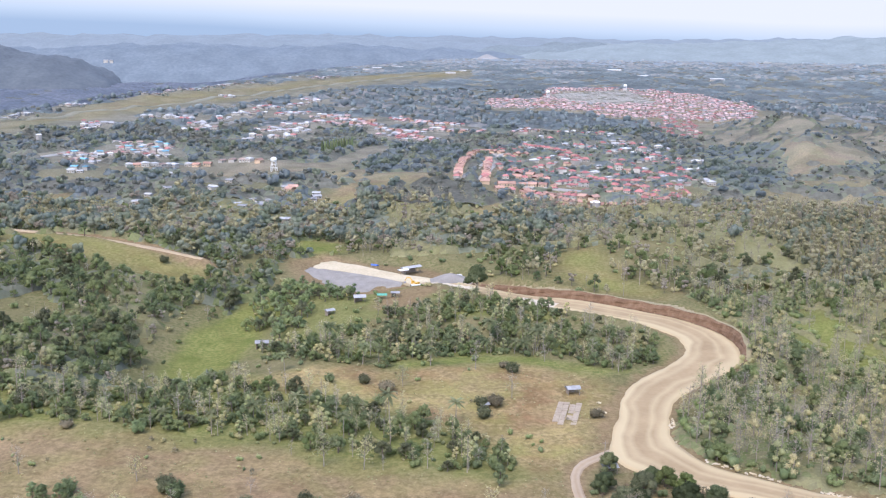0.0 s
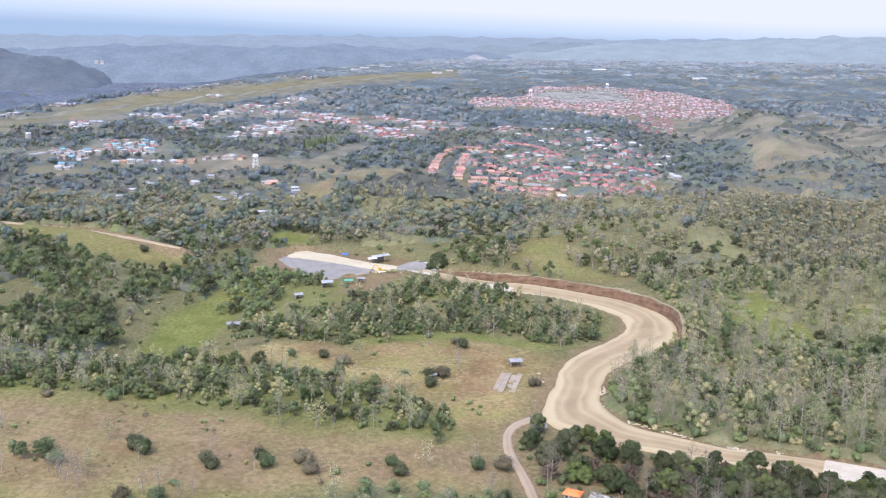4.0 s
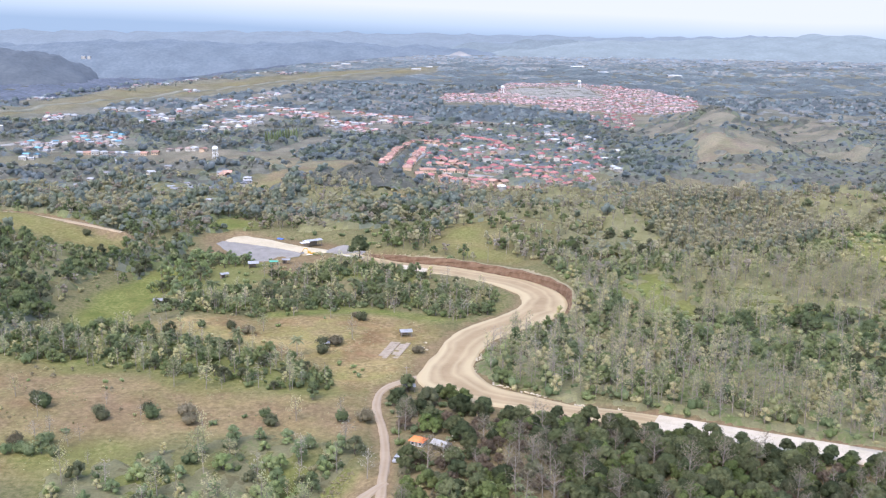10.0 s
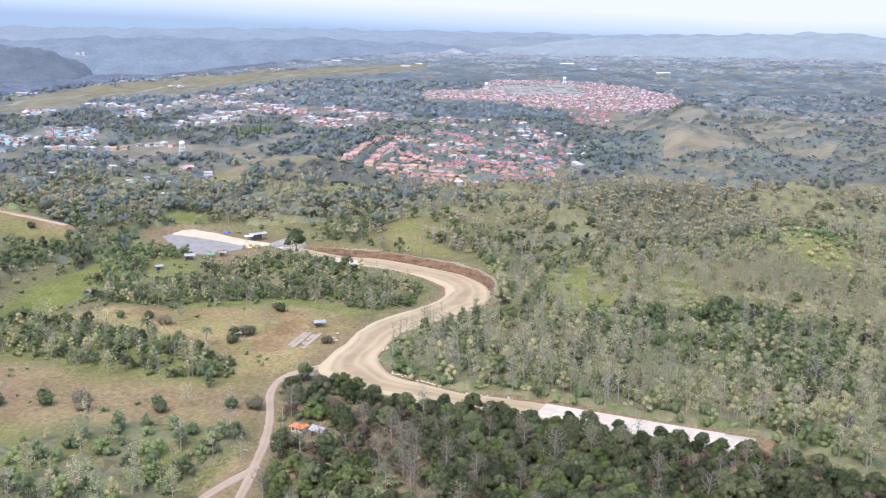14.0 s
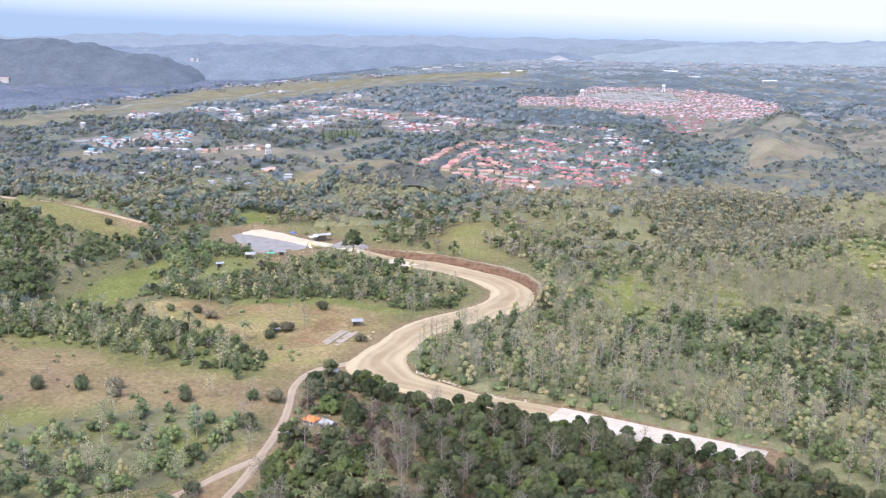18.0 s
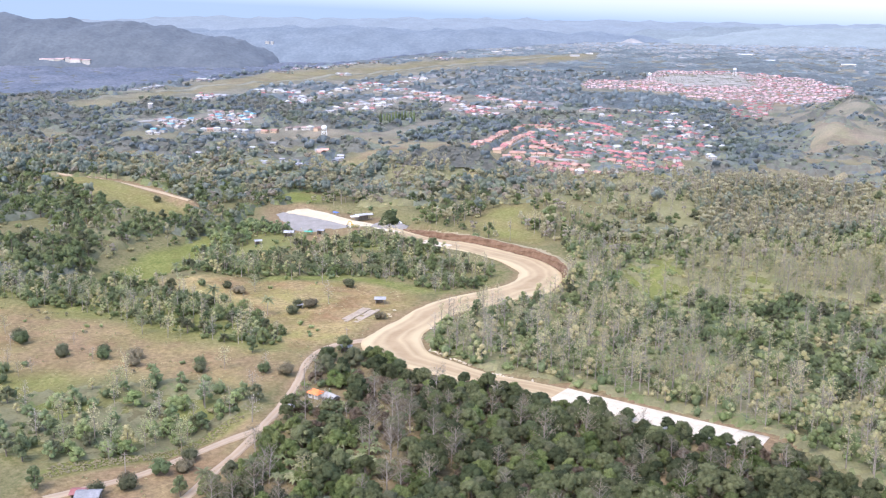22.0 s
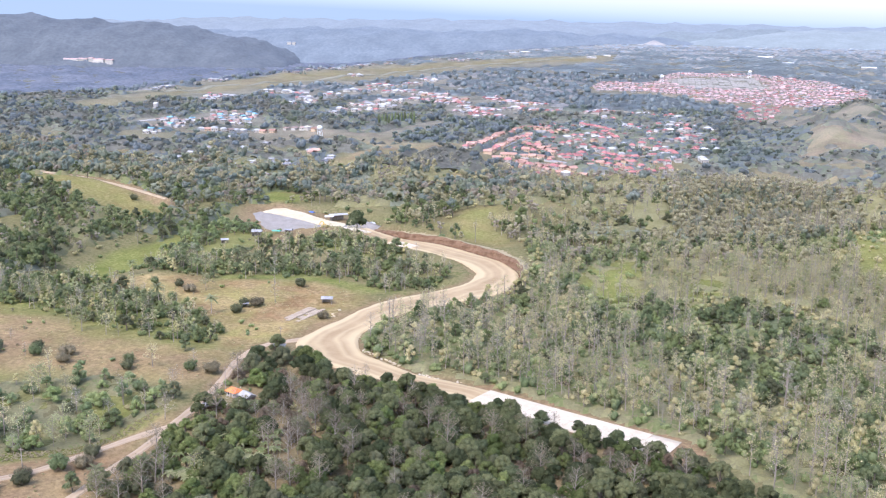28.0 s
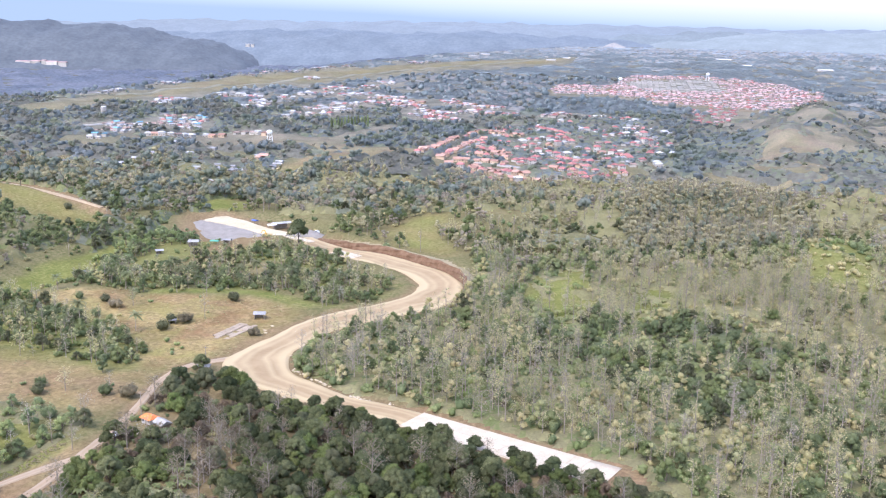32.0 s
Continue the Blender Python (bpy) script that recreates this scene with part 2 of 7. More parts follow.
def smooth(points, step=3.0):
    """Catmull-Rom line through rows of numbers; the first two are x, y."""
    p = np.array(points, float)
    p = np.vstack([2 * p[0] - p[1], p, 2 * p[-1] - p[-2]])
    out = []
    for i in range(1, len(p) - 2):
        n = max(2, int(np.hypot(*(p[i + 1] - p[i])[:2]) / step))
        for t in np.arange(n) / n:
            out.append(0.5 * (2 * p[i] + (p[i + 1] - p[i - 1]) * t + (2 * p[i - 1] - 5 * p[i] + 4 * p[i + 1] - p[i + 2]) * t * t
                              + (3 * p[i] - p[i - 1] - 3 * p[i + 1] + p[i + 2]) * t ** 3))
    out.append(p[-2])
    return np.array(out)


# x, y, z, width
ROAD = smooth([(-8, 512, -5.5, 18), (12, 487, -4.0, 17), (36, 461, -2.2, 18), (58, 448, -1.0, 20), (80, 430, 0, 17), (95, 415, 0.2, 19), (105, 397, 0.2, 20),
               (106, 381, 0.2, 21), (102, 366, 0.2, 21), (89, 349, 0.2, 19), (79, 338, 0.2, 19), (70, 323, 0.2, 17), (65, 305, 0.2, 16), (61.5, 290, 0.2, 18),
               (61.5, 276, 0.2, 23), (71.5, 262.5, 0.2, 18), (86, 254, 0.2, 14), (98, 247, 0.2, 12), (112, 243, 0.2, 11.5), (131, 236, 0.2, 12)])
CONCRETE = smooth([(126, 238, 0.2, 12.5), (151, 226.5, 0.2, 12.5), (170, 218, 0.2, 12.5), (187, 211, 0.2, 12.5)])
TRACK = smooth([(53, 279, 0.1, 5), (47, 275.5, 0.05, 3.4), (39, 267, 0, 2.6), (37, 251, 0, 2.4), (40, 232, 0, 2.5), (42, 212, 0, 2.7), (42, 197, 0, 2.7), (42, 182, -0.2, 2.6), (40, 160, -0.4, 2.6), (37, 130, -1, 2.6)])
BRANCH = smooth([(43, 193, 0, 2.3), (39.5, 187.5, 0, 2.4), (35.8, 181, 0, 2.4), (31.8, 173, 0, 2.4), (27.4, 165, 0, 2.4), (23.2, 157, 0, 2.4), (18.5, 151.5, 0, 2.4), (5, 138, 0, 2.8)])
HILLROAD = smooth([(-330, 575, 14, 5), (-252, 560, 10, 4.5), (-204, 546, 9, 4.5), (-161, 527, 7.5, 4), (-124, 509, 5, 3)])
LANES = [(ROAD, 1.0), (CONCRETE, 1.0), (TRACK, 0.5), (BRANCH, 0.5), (HILLROAD, 0.5)]

# hills and hollows: x, y, height, half-width along x and along y
HILLS = [(-92, 430, -13, 34, 60), (-105, 370, -8, 28, 35), (-45, 520, -6, 60, 40), (-190, 530, 9, 70, 40), (-300, 480, 9, 90, 120),
         (125, 330, -6.5, 22, 26), (165, 378, -7, 26, 22), (235, 355, 7, 40, 60), (290, 460, 9, 70, 60), (110, 425, 4.2, 30, 28), (55, 487, 4, 26, 24),
         (140, 560, 7, 90, 45), (280, 600, 8, 90, 50), (90, 520, 3, 30, 30), (5, 390, -4, 45, 22), (18, 185, -5, 22, 22), (80, 190, 3, 35, 30)]
HILLS_FAR = [(385, 1100, 22, 45, 190), (480, 1010, 14, 60, 120), (330, 940, 9, 60, 60), (-30, 620, -6, 120, 60), (-60, 800, 3, 120, 80), (560, 1500, 10, 150, 160),
             (470, 760, -6, 90, 90), (345, 600, 13, 40, 55), (330, 960, 12, 26, 150), (250, 800, 6, 24, 50), (395, 1180, 8, 20, 120), (510, 1120, 12, 30, 90), (600, 860, 14, 60, 40), (300, 720, -7, 50, 50), (430, 930, -8, 40, 90), (285, 460, 5, 22, 40), (235, 560, -5, 50, 50), (560, 700, 16, 90, 70), (430, 690, 9, 40, 50), (-600, 760, 18, 180, 160), (640, 900, 12, 90, 120), (-700, 2300, 60, 120, 500)]


def natural(x, y):
    d = np.hypot(x, y)
    z = np.interp(y, [0, 800, 1300, 1550, 1800, 2300, 3200, 5000], [0, 1.5, 6, 14, 23, 38, 46, 30])
    z = z - 17 * sstep(400, 560, x) * sstep(1250, 1480, y) * sstep(2500, 1900, y)
    for hx, hy, h, sx, sy in HILLS + HILLS_FAR[:-1]:
        z = z + h * np.exp(-((x - hx) / sx) ** 2 - ((y - hy) / sy) ** 2)
    amp = sstep(60, 500, d) * 0.8 + 0.25 + 2.5 * sstep(700, 1400, d) * sstep(150, 500, np.abs(x - 100))
    z = z + amp * wob(x, y, 95, 0.7) + 0.5 * amp * wob(x, y, 37, 2.1)
    z = z + 4.5 * sstep(540, 640, y) * sstep(1250, 850, y) * wob(x, y, 170, 1.1)
    # the edge of the plateau, with the river valley beyond it
    edge = -(x + 560) * 0.93 + (y - 1330) * 0.31
    return z - 70 * sstep(0, 420, edge) * sstep(900, 1300, y)


def lane_near(line, x, y):
    """Distance to a lane's middle, and its height and width there."""
    best = np.full(np.shape(x), 1e9)
    z, w = np.zeros(np.shape(x)), np.zeros(np.shape(x))
    for a, b in zip(line[:-1], line[1:]):
        dx, dy = b[0] - a[0], b[1] - a[1]
        t = np.clip(((x - a[0]) * dx + (y - a[1]) * dy) / (dx * dx + dy * dy + 1e-9), 0, 1)
        d = np.hypot(x - a[0] - t * dx, y - a[1] - t * dy)
        m = d < best
        best, z, w = np.where(m, d, best), np.where(m, a[2] + t * (b[2] - a[2]), z), np.where(m, a[3] + t * (b[3] - a[3]), w)
    return best, z, w


YARD = [(-86, 538), (-66, 559), (-6, 536), (20, 502), (10, 486), (-30, 477), (-57, 485), (-74, 503)]


def height(x, y):
    x, y = np.asarray(x, float), np.asarray(y, float)
    z = natural(x, y)
    near = (np.abs(x + 40) < 330) & (y > 100) & (y < 620)
    if near.any():
        xs, ys, zs = x[near], y[near], z[near]
        for line, soft in LANES[::-1]:
            d, lz, w = lane_near(line, xs, ys)
            k = 1 - sstep(0, 1, (d - w / 2 - 0.6 - soft) / (3.0 + 3 * (1 - soft)))
            zs = zs + (lz - 0.25 - zs) * k
        k = 1 - sstep(0.85, 1.12, np.hypot((xs + 28 + 0.5 * (ys - 520)) / 44, (ys - 520) / 34))
        zs = zs + (-6.2 - zs) * k
        k = np.exp(-((xs + 62) / 16) ** 2 - ((ys - 500) / 16) ** 2)
        zs = zs - 3.0 * k
        zs = zs - 5.0 * np.exp(-((xs + 44) / 20) ** 2 - ((ys - 482) / 15) ** 2)
        z = z.copy()
        z[near] = zs
    return z


def grid(a, b, step, grow=1.0, top=400.0):
    v, s = [a], step
    while v[-1] < b:
        v.append(v[-1] + s)
        s = min(s * grow, top)
    return v


def lump(name, V, F, mats, mi=None, parent=None, sm=False):
    """One mesh object from arrays of points and triangles (or quads)."""
    V, F = np.asarray(V, np.float32), np.asarray(F, np.int32)
    me = bpy.data.meshes.new(name)
    k = F.shape[1]
    me.vertices.add(len(V))
    me.loops.add(F.size)
    me.polygons.add(len(F))
    me.vertices.foreach_set("co", V.ravel())
    me.loops.foreach_set("vertex_index", F.ravel())
    me.polygons.foreach_set("loop_start", np.arange(len(F), dtype=np.int32) * k)
    for m in mats:
        me.materials.append(m)
    if mi is not None:
        me.polygons.foreach_set("material_index", np.asarray(mi, np.int32))
    me.polygons.foreach_set("use_smooth", np.full(len(F), sm))
    me.update(calc_edges=True)
    ob = new(name, me)
    if parent:
        ob.parent = parent
    return ob


def sheet(nu, nv):
    i = np.arange(nu * nv).reshape(nv, nu)
    return np.stack([i[:-1, :-1], i[:-1, 1:], i[1:, 1:], i[1:, :-1]], -1).reshape(-1, 4)


gx = sorted(set([-v for v in grid(280, 4600, 4, 1.09)] + grid(-276, 330, 2.6) + grid(334, 4600, 4, 1.09)))
gy = sorted(set([-v for v in grid(-60, 900, 12, 1.2)] + grid(63, 600, 2.6) + grid(603, 4850, 4, 1.012, 60)))
GX, GY = np.meshgrid(gx, gy)
GZ = height(GX, GY)

# ---- zones of the ground ----
MEADOW = [(-80, 336), (-38, 353), (-17, 350), (25, 358), (53, 346), (60, 330), (54, 296), (41, 268), (20, 262), (12, 283), (-8, 302), (-26, 316)]
PASTURE = [(-180, 285), (-135, 296), (-82, 285), (-36, 272), (3, 258), (22, 256), (36, 268), (37, 240), (36, 217), (20, 222), (-4, 226), (-25, 219), (-39, 196), (-70, 190), (-140, 215)]
LANE_G = [(-94, 474), (-110, 426), (-112, 373), (-100, 360), (-86, 372), (-80, 403), (-78, 440), (-70, 470)]
GREENSLOPE = [(55, 476), (62, 530), (88, 545), (84, 492), (98, 466), (106, 446), (94, 444), (76, 462)]
HILLMEADOW = [(-250, 548), (-205, 538), (-162, 522), (-112, 500), (-128, 470), (-172, 500), (-230, 515)]
PADDY = [(-90, 560), (-84, 588), (-62, 590), (-56, 566), (-70, 552)]
TANKFIELD = [(-226, 876), (-183, 900), (-109, 935), (-76, 1060), (-50, 1030), (-95, 818), (-215, 806)]
AIRFIELD = [(-575, 1085), (-540, 1330), (-510, 1584), (-452, 1675), (-386, 1800), (-287, 1943), (-174, 2134), (-9, 2288), (60, 2400), (60, 2213), (-8, 2093), (-98, 2025), (-185, 1883), (-254, 1717), (-336, 1564), (-411, 1490), (-443, 1354), (-488, 1274), (-500, 1080)]
SUBDIV = [(16, 815), (49, 1046), (90, 1150), (200, 1200), (232, 889), (180, 746), (122, 705), (80, 722), (41, 760)]
FARSUB = [(62, 1554), (73, 1633), (151, 1652), (193, 1867), (325, 1854), (376, 1804), (450, 1760), (486, 1640), (456, 1480), (395, 1310), (362, 1323), (323, 1367), (262, 1391), (215, 1412), (215, 1460), (145, 1504), (75, 1497)]
PLOTS = [(175, 1705), (208, 1781), (325, 1814), (338, 1591), (277, 1587), (199, 1592)]
SUBLOW = [(250, 1350), (334, 1360), (292, 1152), (251, 1143), (243, 1236)]
VILLAGE_A = [(-390, 900), (-331, 1008), (-263, 966), (-156, 909), (-151, 865), (-254, 848), (-350, 835)]
VILLAGE_B = [(-437, 1231), (-308, 1428), (-249, 1640), (-196, 1557), (-111, 1357), (44, 1249), (47, 1143), (-52, 1072), (-192, 1118), (-291, 1140)]
RIGHTHILLS = [(330, 1375), (434, 1300), (500, 1100), (394, 940), (353, 850), (262, 840), (262, 960), (285, 1100)]
BROWNSTRIP = [(57.7, 240.3), (66.5, 242.0), (85.9, 199.6), (93.6, 167.8), (84.7, 161.7), (74.4, 194.6), (62.2, 216.6)]
GROVE = [(45, 262), (56, 262), (70, 250), (86, 244), (104, 237), (126, 230), (184, 203), (196, 196), (222, 165), (238, 90), (60, 90), (43, 130), (46, 178), (48, 205), (43, 232), (41, 250)]
RIGHTWOOD = [(73, 300), (72, 284), (80, 268), (96, 256), (126, 248), (190, 219), (199, 207), (214, 186), (236, 150), (300, 140), (420, 260), (460, 470), (300, 480), (170, 470), (140, 460), (112, 450), (116, 424), (124, 405), (118, 378), (108, 350), (92, 334)]
PALMBELT = [(-74, 392), (-50, 396), (-30, 420), (0, 446), (25, 452), (40, 440), (60, 418), (84, 395), (84, 366), (64, 345), (26, 366), (-17, 354), (-40, 356), (-66, 362)]
BELT = [(-115, 334), (-80, 337), (-43, 327), (-26, 311), (-4, 298), (18, 282), (22, 262), (3, 260), (-36, 276), (-82, 290), (-150, 302), (-190, 300), (-190, 330)]
LOWPATCH = [(34, 212), (30, 201), (23.5, 188), (15, 175.5), (5, 164), (-4, 156), (-40, 158), (-50, 195), (-20, 214), (4, 224), (20, 220)]
GREENSTRIP = [(-22, 358), (10, 370), (28, 370), (64, 350), (56, 345), (26, 359), (-15, 352)]
HUTFIELD = [(-75, 400), (-50, 398), (-30, 422), (0, 448), (0, 470), (-30, 485), (-60, 480), (-72, 455)]
LUSHPATCH = [(147, 421), (169, 439), (178, 386), (173, 350), (153, 348), (140, 380)]
LUSHPATCH_B = [(189, 390), (205, 408), (212, 375), (203, 350), (188, 352)]
DARKHOLLOW = [(146, 308), (170, 352), (214, 350), (250, 310), (236, 246), (205, 258), (168, 292)]
LIMERIDGE = [(182, 366), (176, 440), (200, 458), (310, 440), (330, 350), (262, 326), (216, 346)]
OLIVEZONE = [(150.3, 265.3), (172.7, 293.4), (186.8, 269.3), (179.4, 238.5), (160.2, 239.9)]
ROADSIDE = [(70, 302), (78, 266), (100, 252), (128, 247), (130, 270), (106, 328)]
SUNVERGE = [(34.5, 200), (29.3, 188), (21.2, 174), (11.7, 161), (5, 153), (-1, 147), (-4, 154), (5.5, 163), (15, 174.5), (23.5, 187), (30, 201)]
BAREFIELD = [(41, 206), (35.5, 199), (30, 187), (22, 173), (12.5, 160), (6, 152), (-1, 146), (5, 120), (38, 120), (41, 160), (42, 190)]
VILLAGE_C = [(-560, 1500), (-500, 1680), (-300, 2060), (-120, 2330), (-60, 2330), (-230, 2110), (-400, 1850), (-480, 1660)]
PLANTATION = [(182, 580), (220, 678), (273, 667), (288, 587), (290, 513), (272, 470), (229, 462), (192, 462), (186, 516)]
KNOLL = [(279, 489), (297, 499), (303, 456), (297, 405), (269, 404), (271, 455)]
FIELDS = [[(-119, 860), (-15, 893), (3, 823), (-51, 770), (-99, 791)], [(-304, 742), (-256, 758), (-224, 705), (-268, 680)], [(-246, 614), (-218, 632), (-185, 580), (-211, 565)],
          [(2, 652), (22, 702), (48, 737), (36, 664), (13, 640)], [(-82, 743), (-65, 791), (-62, 702), (-81, 678)], [(-92, 717), (-80, 768), (-42, 865), (2, 899), (7, 806), (-42, 777), (-59, 718)],
          [(300, 1127), (350, 1135), (367, 930), (385, 870), (332, 890), (302, 997)], [(450, 1155), (560, 1300), (496, 989), (440, 999)]]
DARKWOODS = [[(-103, 909), (-81, 987), (26, 1038), (25, 917), (-42, 865)], [(-71, 735), (-64, 843), (-30, 818), (-34, 710), (-57, 687)], [(2, 575), (6, 644), (36, 667), (83, 647), (67, 556), (36, 552)],
             [(43, 1213), (75, 1447), (173, 1460), (240, 1390), (263, 1166), (175, 1237), (118, 1214)], [(229, 895), (282, 1062), (313, 1010), (314, 912), (269, 801), (223, 765)], [(-380, 640), (-300, 860), (-220, 840), (-230, 690)]]
TANWOODS = [[(-35, 651), (-52, 734), (-25, 799), (20, 775), (17, 662)], [(138, 663), (160, 715), (221, 758), (319, 718), (320, 600), (208, 459), (158, 536)], [(-330, 740), (-270, 820), (-215, 800), (-240, 720)]]
# rows of houses in the town, as lines of x, y
ORANGE_ROWS = [[(10, 795), (14, 889), (20, 949), (28, 998), (42, 1011), (60, 999)], [(33, 781), (35, 838), (39, 896), (43, 971)], [(38, 766), (57, 769), (80, 748), (102, 717), (124, 707), (144, 712)], [(42, 790), (66, 791), (90, 784)],
               [(48, 821), (70, 821), (88, 815)], [(50, 863), (70, 863), (86, 851)], [(61, 772), (89, 748), (111, 723)], [(58, 990), (81, 978)], [(60, 842), (84, 832)]]
RED_ROWS = [[(92, 800), (117, 846), (131, 834)], [(121, 877), (137, 851)], [(126, 750), (148, 739), (154, 726)], [(142, 848), (157, 811)], [(157, 896), (178, 894), (190, 820)], [(174, 791), (184, 771), (185, 756)], [(153, 717), (181, 747)],
            [(85, 1084), (107, 1053), (127, 1010)], [(87, 954), (101, 948)], [(109, 947), (122, 971), (135, 940)], [(109, 917), (126, 928)], [(92, 890), (119, 895)], [(81, 908), (92, 926)], [(130, 782), (152, 772), (166, 760)]]
CREAM_ROWS = [[(104, 1138), (123, 1140)], [(133, 1215), (168, 1204), (197, 1177)], [(129, 1091), (144, 1046)], [(161, 993), (193, 1035), (216, 1002)], [(179, 1088), (217, 1087)], [(182, 936), (211, 981), (232, 969)], [(202, 888), (228, 869)],
              [(209, 814), (213, 792)], [(136, 910), (163, 910)], [(238, 965), (253, 969)], [(220, 1056), (235, 1030)]]
VILLAGE_ROWS = [[(-365, 958), (-342, 944), (-326, 944)], [(-344, 907), (-313, 897)], [(-333, 961), (-313, 972), (-297, 984)], [(-326, 999), (-301, 1005), (-273, 992)], [(-324, 1019), (-306, 1035), (-281, 1025)], [(-307, 822), (-294, 824)], [(-289, 968), (-268, 984)]]
BUFF_ROWS = [[(-275, 867), (-262, 872), (-250, 880), (-242, 905)], [(-238, 917), (-212, 913)], [(-211, 929), (-188, 918), (-164, 907)]]
HILL_ROWS = [[(-439, 1220), (-413, 1217)], [(-445, 1254), (-411, 1270)], [(-396, 1339), (-372, 1350)], [(-363, 1331), (-335, 1355)], [(-305, 1219), (-273, 1197)], [(-308, 1247), (-290, 1261)], [(-274, 1365), (-259, 1424)], [(-261, 1448), (-245, 1498)],
             [(-221, 1377), (-191, 1413)], [(-226, 1486), (-215, 1543)], [(-219, 1223), (-182, 1185), (-152, 1190)], [(-200, 1255), (-164, 1259)], [(-217, 1124), (-203, 1121)], [(-189, 1134), (-167, 1123)], [(-216, 1601), (-189, 1581)], [(-301, 1333), (-286, 1349)], [(-356, 1630), (-334, 1617)]]
PINK_ROWS = [[(-169, 1310), (-128, 1289), (-78, 1247)], [(-176, 1373), (-123, 1363)], [(-136, 1340), (-85, 1304)], [(-69, 1169), (-10, 1111)], [(-18, 1228), (29, 1210)], [(-75, 1220), (-21, 1174)], [(-16, 1298), (23, 1270)], [(36, 1219), (54, 1213)], [(90, 1207), (116, 1252)], [(-67, 1357), (-23, 1297)]]


HAMLET = [(-148.8, 691.3), (-142.3, 688.9), (-132.7, 696.6), (-127.0, 700.1), (-119.6, 708.8), (-171.5, 741.5), (-166.8, 779.1), (-93.5, 734.3), (-212.8, 756.9), (-216.0, 730.8), (-217.8, 705.4), (-224.2, 831.4), (-216.1, 710.6), (-207.0, 751.7), (-121.1, 765.5), (-138, 636), (-131, 638), (-165, 658), (-175, 640), (-103, 646), (-137, 716), (-126, 722), (-95, 745)]
# houses along the plateau's edge behind the airfield
EDGE_ROWS = [[(-484, 1650), (-442, 1740), (-396, 1830), (-345, 1900)], [(-566, 1290), (-556, 1365)], [(-545, 1460), (-538, 1520)], [(-268, 2005), (-212, 2090)]]


def blurred(poly, x, y, soft):
    """Share of a polygon round each place, with a ragged edge."""
    s = 0.0
    for i in range(6):
        a = i * 1.0472
        s = s + inside(poly, x + soft * math.cos(a) + soft * wob(x, y, soft * 7, i), y + soft * math.sin(a) + soft * wob(x, y, soft * 5, i + 3.3)) / 6
    return s


def zone(x, y, polys, soft):
    r = np.zeros(x.shape)
    for p in polys:
        r = np.maximum(r, blurred(p, x, y, soft))
    return r


dry = zone(GX, GY, [MEADOW, BAREFIELD], 4) + 0.72 * zone(GX, GY, [PASTURE], 4) + 0.75 * zone(GX, GY, [TANKFIELD, HILLMEADOW, GREENSLOPE], 8) + 0.55 * zone(GX, GY, [AIRFIELD], 30) + 0.3 * zone(GX, GY, [RIGHTHILLS], 25)
edge_grass = np.clip(blurred(BELT, GX, GY, 13) * 1.6, 0, 1)
lush = 0.75 * edge_grass * (1 - 0.6 * zone(GX, GY, [MEADOW], 3)) + zone(GX, GY, [LANE_G, PADDY, GREENSTRIP], 3) + 1.6 * zone(GX, GY, [SUNVERGE], 1.5) + 1.0 * zone(GX, GY, [LUSHPATCH, LUSHPATCH_B], 5) + 0.6 * zone(GX, GY, [HUTFIELD], 5) + (0.42 + 0.3 * wob(GX, GY, 40, 2.0)) * zone(GX, GY, [GREENSLOPE], 5) + 0.45 * zone(GX, GY, [HILLMEADOW], 8) + 0.08 * zone(GX, GY, [AIRFIELD], 30)
lush = lush + (0.38 + 0.5 * sstep(-0.1, 0.6, wob(GX, GY, 60, 5.0))) * zone(GX, GY, [PASTURE, LOWPATCH], 6) * sstep(236, 212, GY + 12 * wob(GX, GY, 30)) + 0.8 * zone(GX, GY, [PALMBELT], 6) * sstep(0.0, 0.5, wob(GX, GY, 40, 1.0))
soil = 0.5 * zone(GX, GY, [GROVE], 5) + 0.8 * zone(GX, GY, [BAREFIELD], 4) * (0.85 + 0.25 * wob(GX, GY, 12, 1.0)) + 0.9 * zone(GX, GY, [FARSUB], 12) + 0.35 * zone(GX, GY, [SUBDIV, VILLAGE_A, VILLAGE_B, SUBLOW], 12)
for line, amount, reach in ((ROAD, 0.75, 4.5), (CONCRETE, 1.0, 6), (TRACK, 0.8, 3), (BRANCH, 0.8, 3), (HILLROAD, 0.9, 7)):
    nearby = (np.abs(GX + 40) < 330) & (GY > 100) & (GY < 620)
    d, _, w = lane_near(line, GX[nearby], GY[nearby])
    soil[nearby] = np.maximum(soil[nearby], amount * (1 - sstep(0.3, 1.0, (d - w / 2) / reach + 0.35 * wob(GX[nearby], GY[nearby], 9))))
soil = np.maximum(soil, zone(GX, GY, [PASTURE], 6) * (0.34 + 0.42 * sstep(-0.5, 0.6, wob(GX, GY, 38, 3.7) + 0.4 * wob(GX, GY, 13, 2.2))) * (1 - 0.85 * edge_grass) * (0.25 + 0.75 * sstep(212, 232, GY + 9 * wob(GX, GY, 26, 1.4))))
soil = np.maximum(soil, 0.32 * zone(GX, GY, [MEADOW], 5) * sstep(0.0, 0.7, wob(GX, GY, 34, 6.1) + 0.4 * wob(GX, GY, 12, 2.2)))
soil = np.maximum(soil, 0.85 * zone(GX, GY, [[(-30, 452), (-10, 470), (-2, 458), (-16, 440)], [(46, 300), (58, 330), (56, 296), (48, 272)], [(-31, 433), (-27, 471), (-14, 478), (2, 474), (-8, 448), (-16, 431)]], 3))
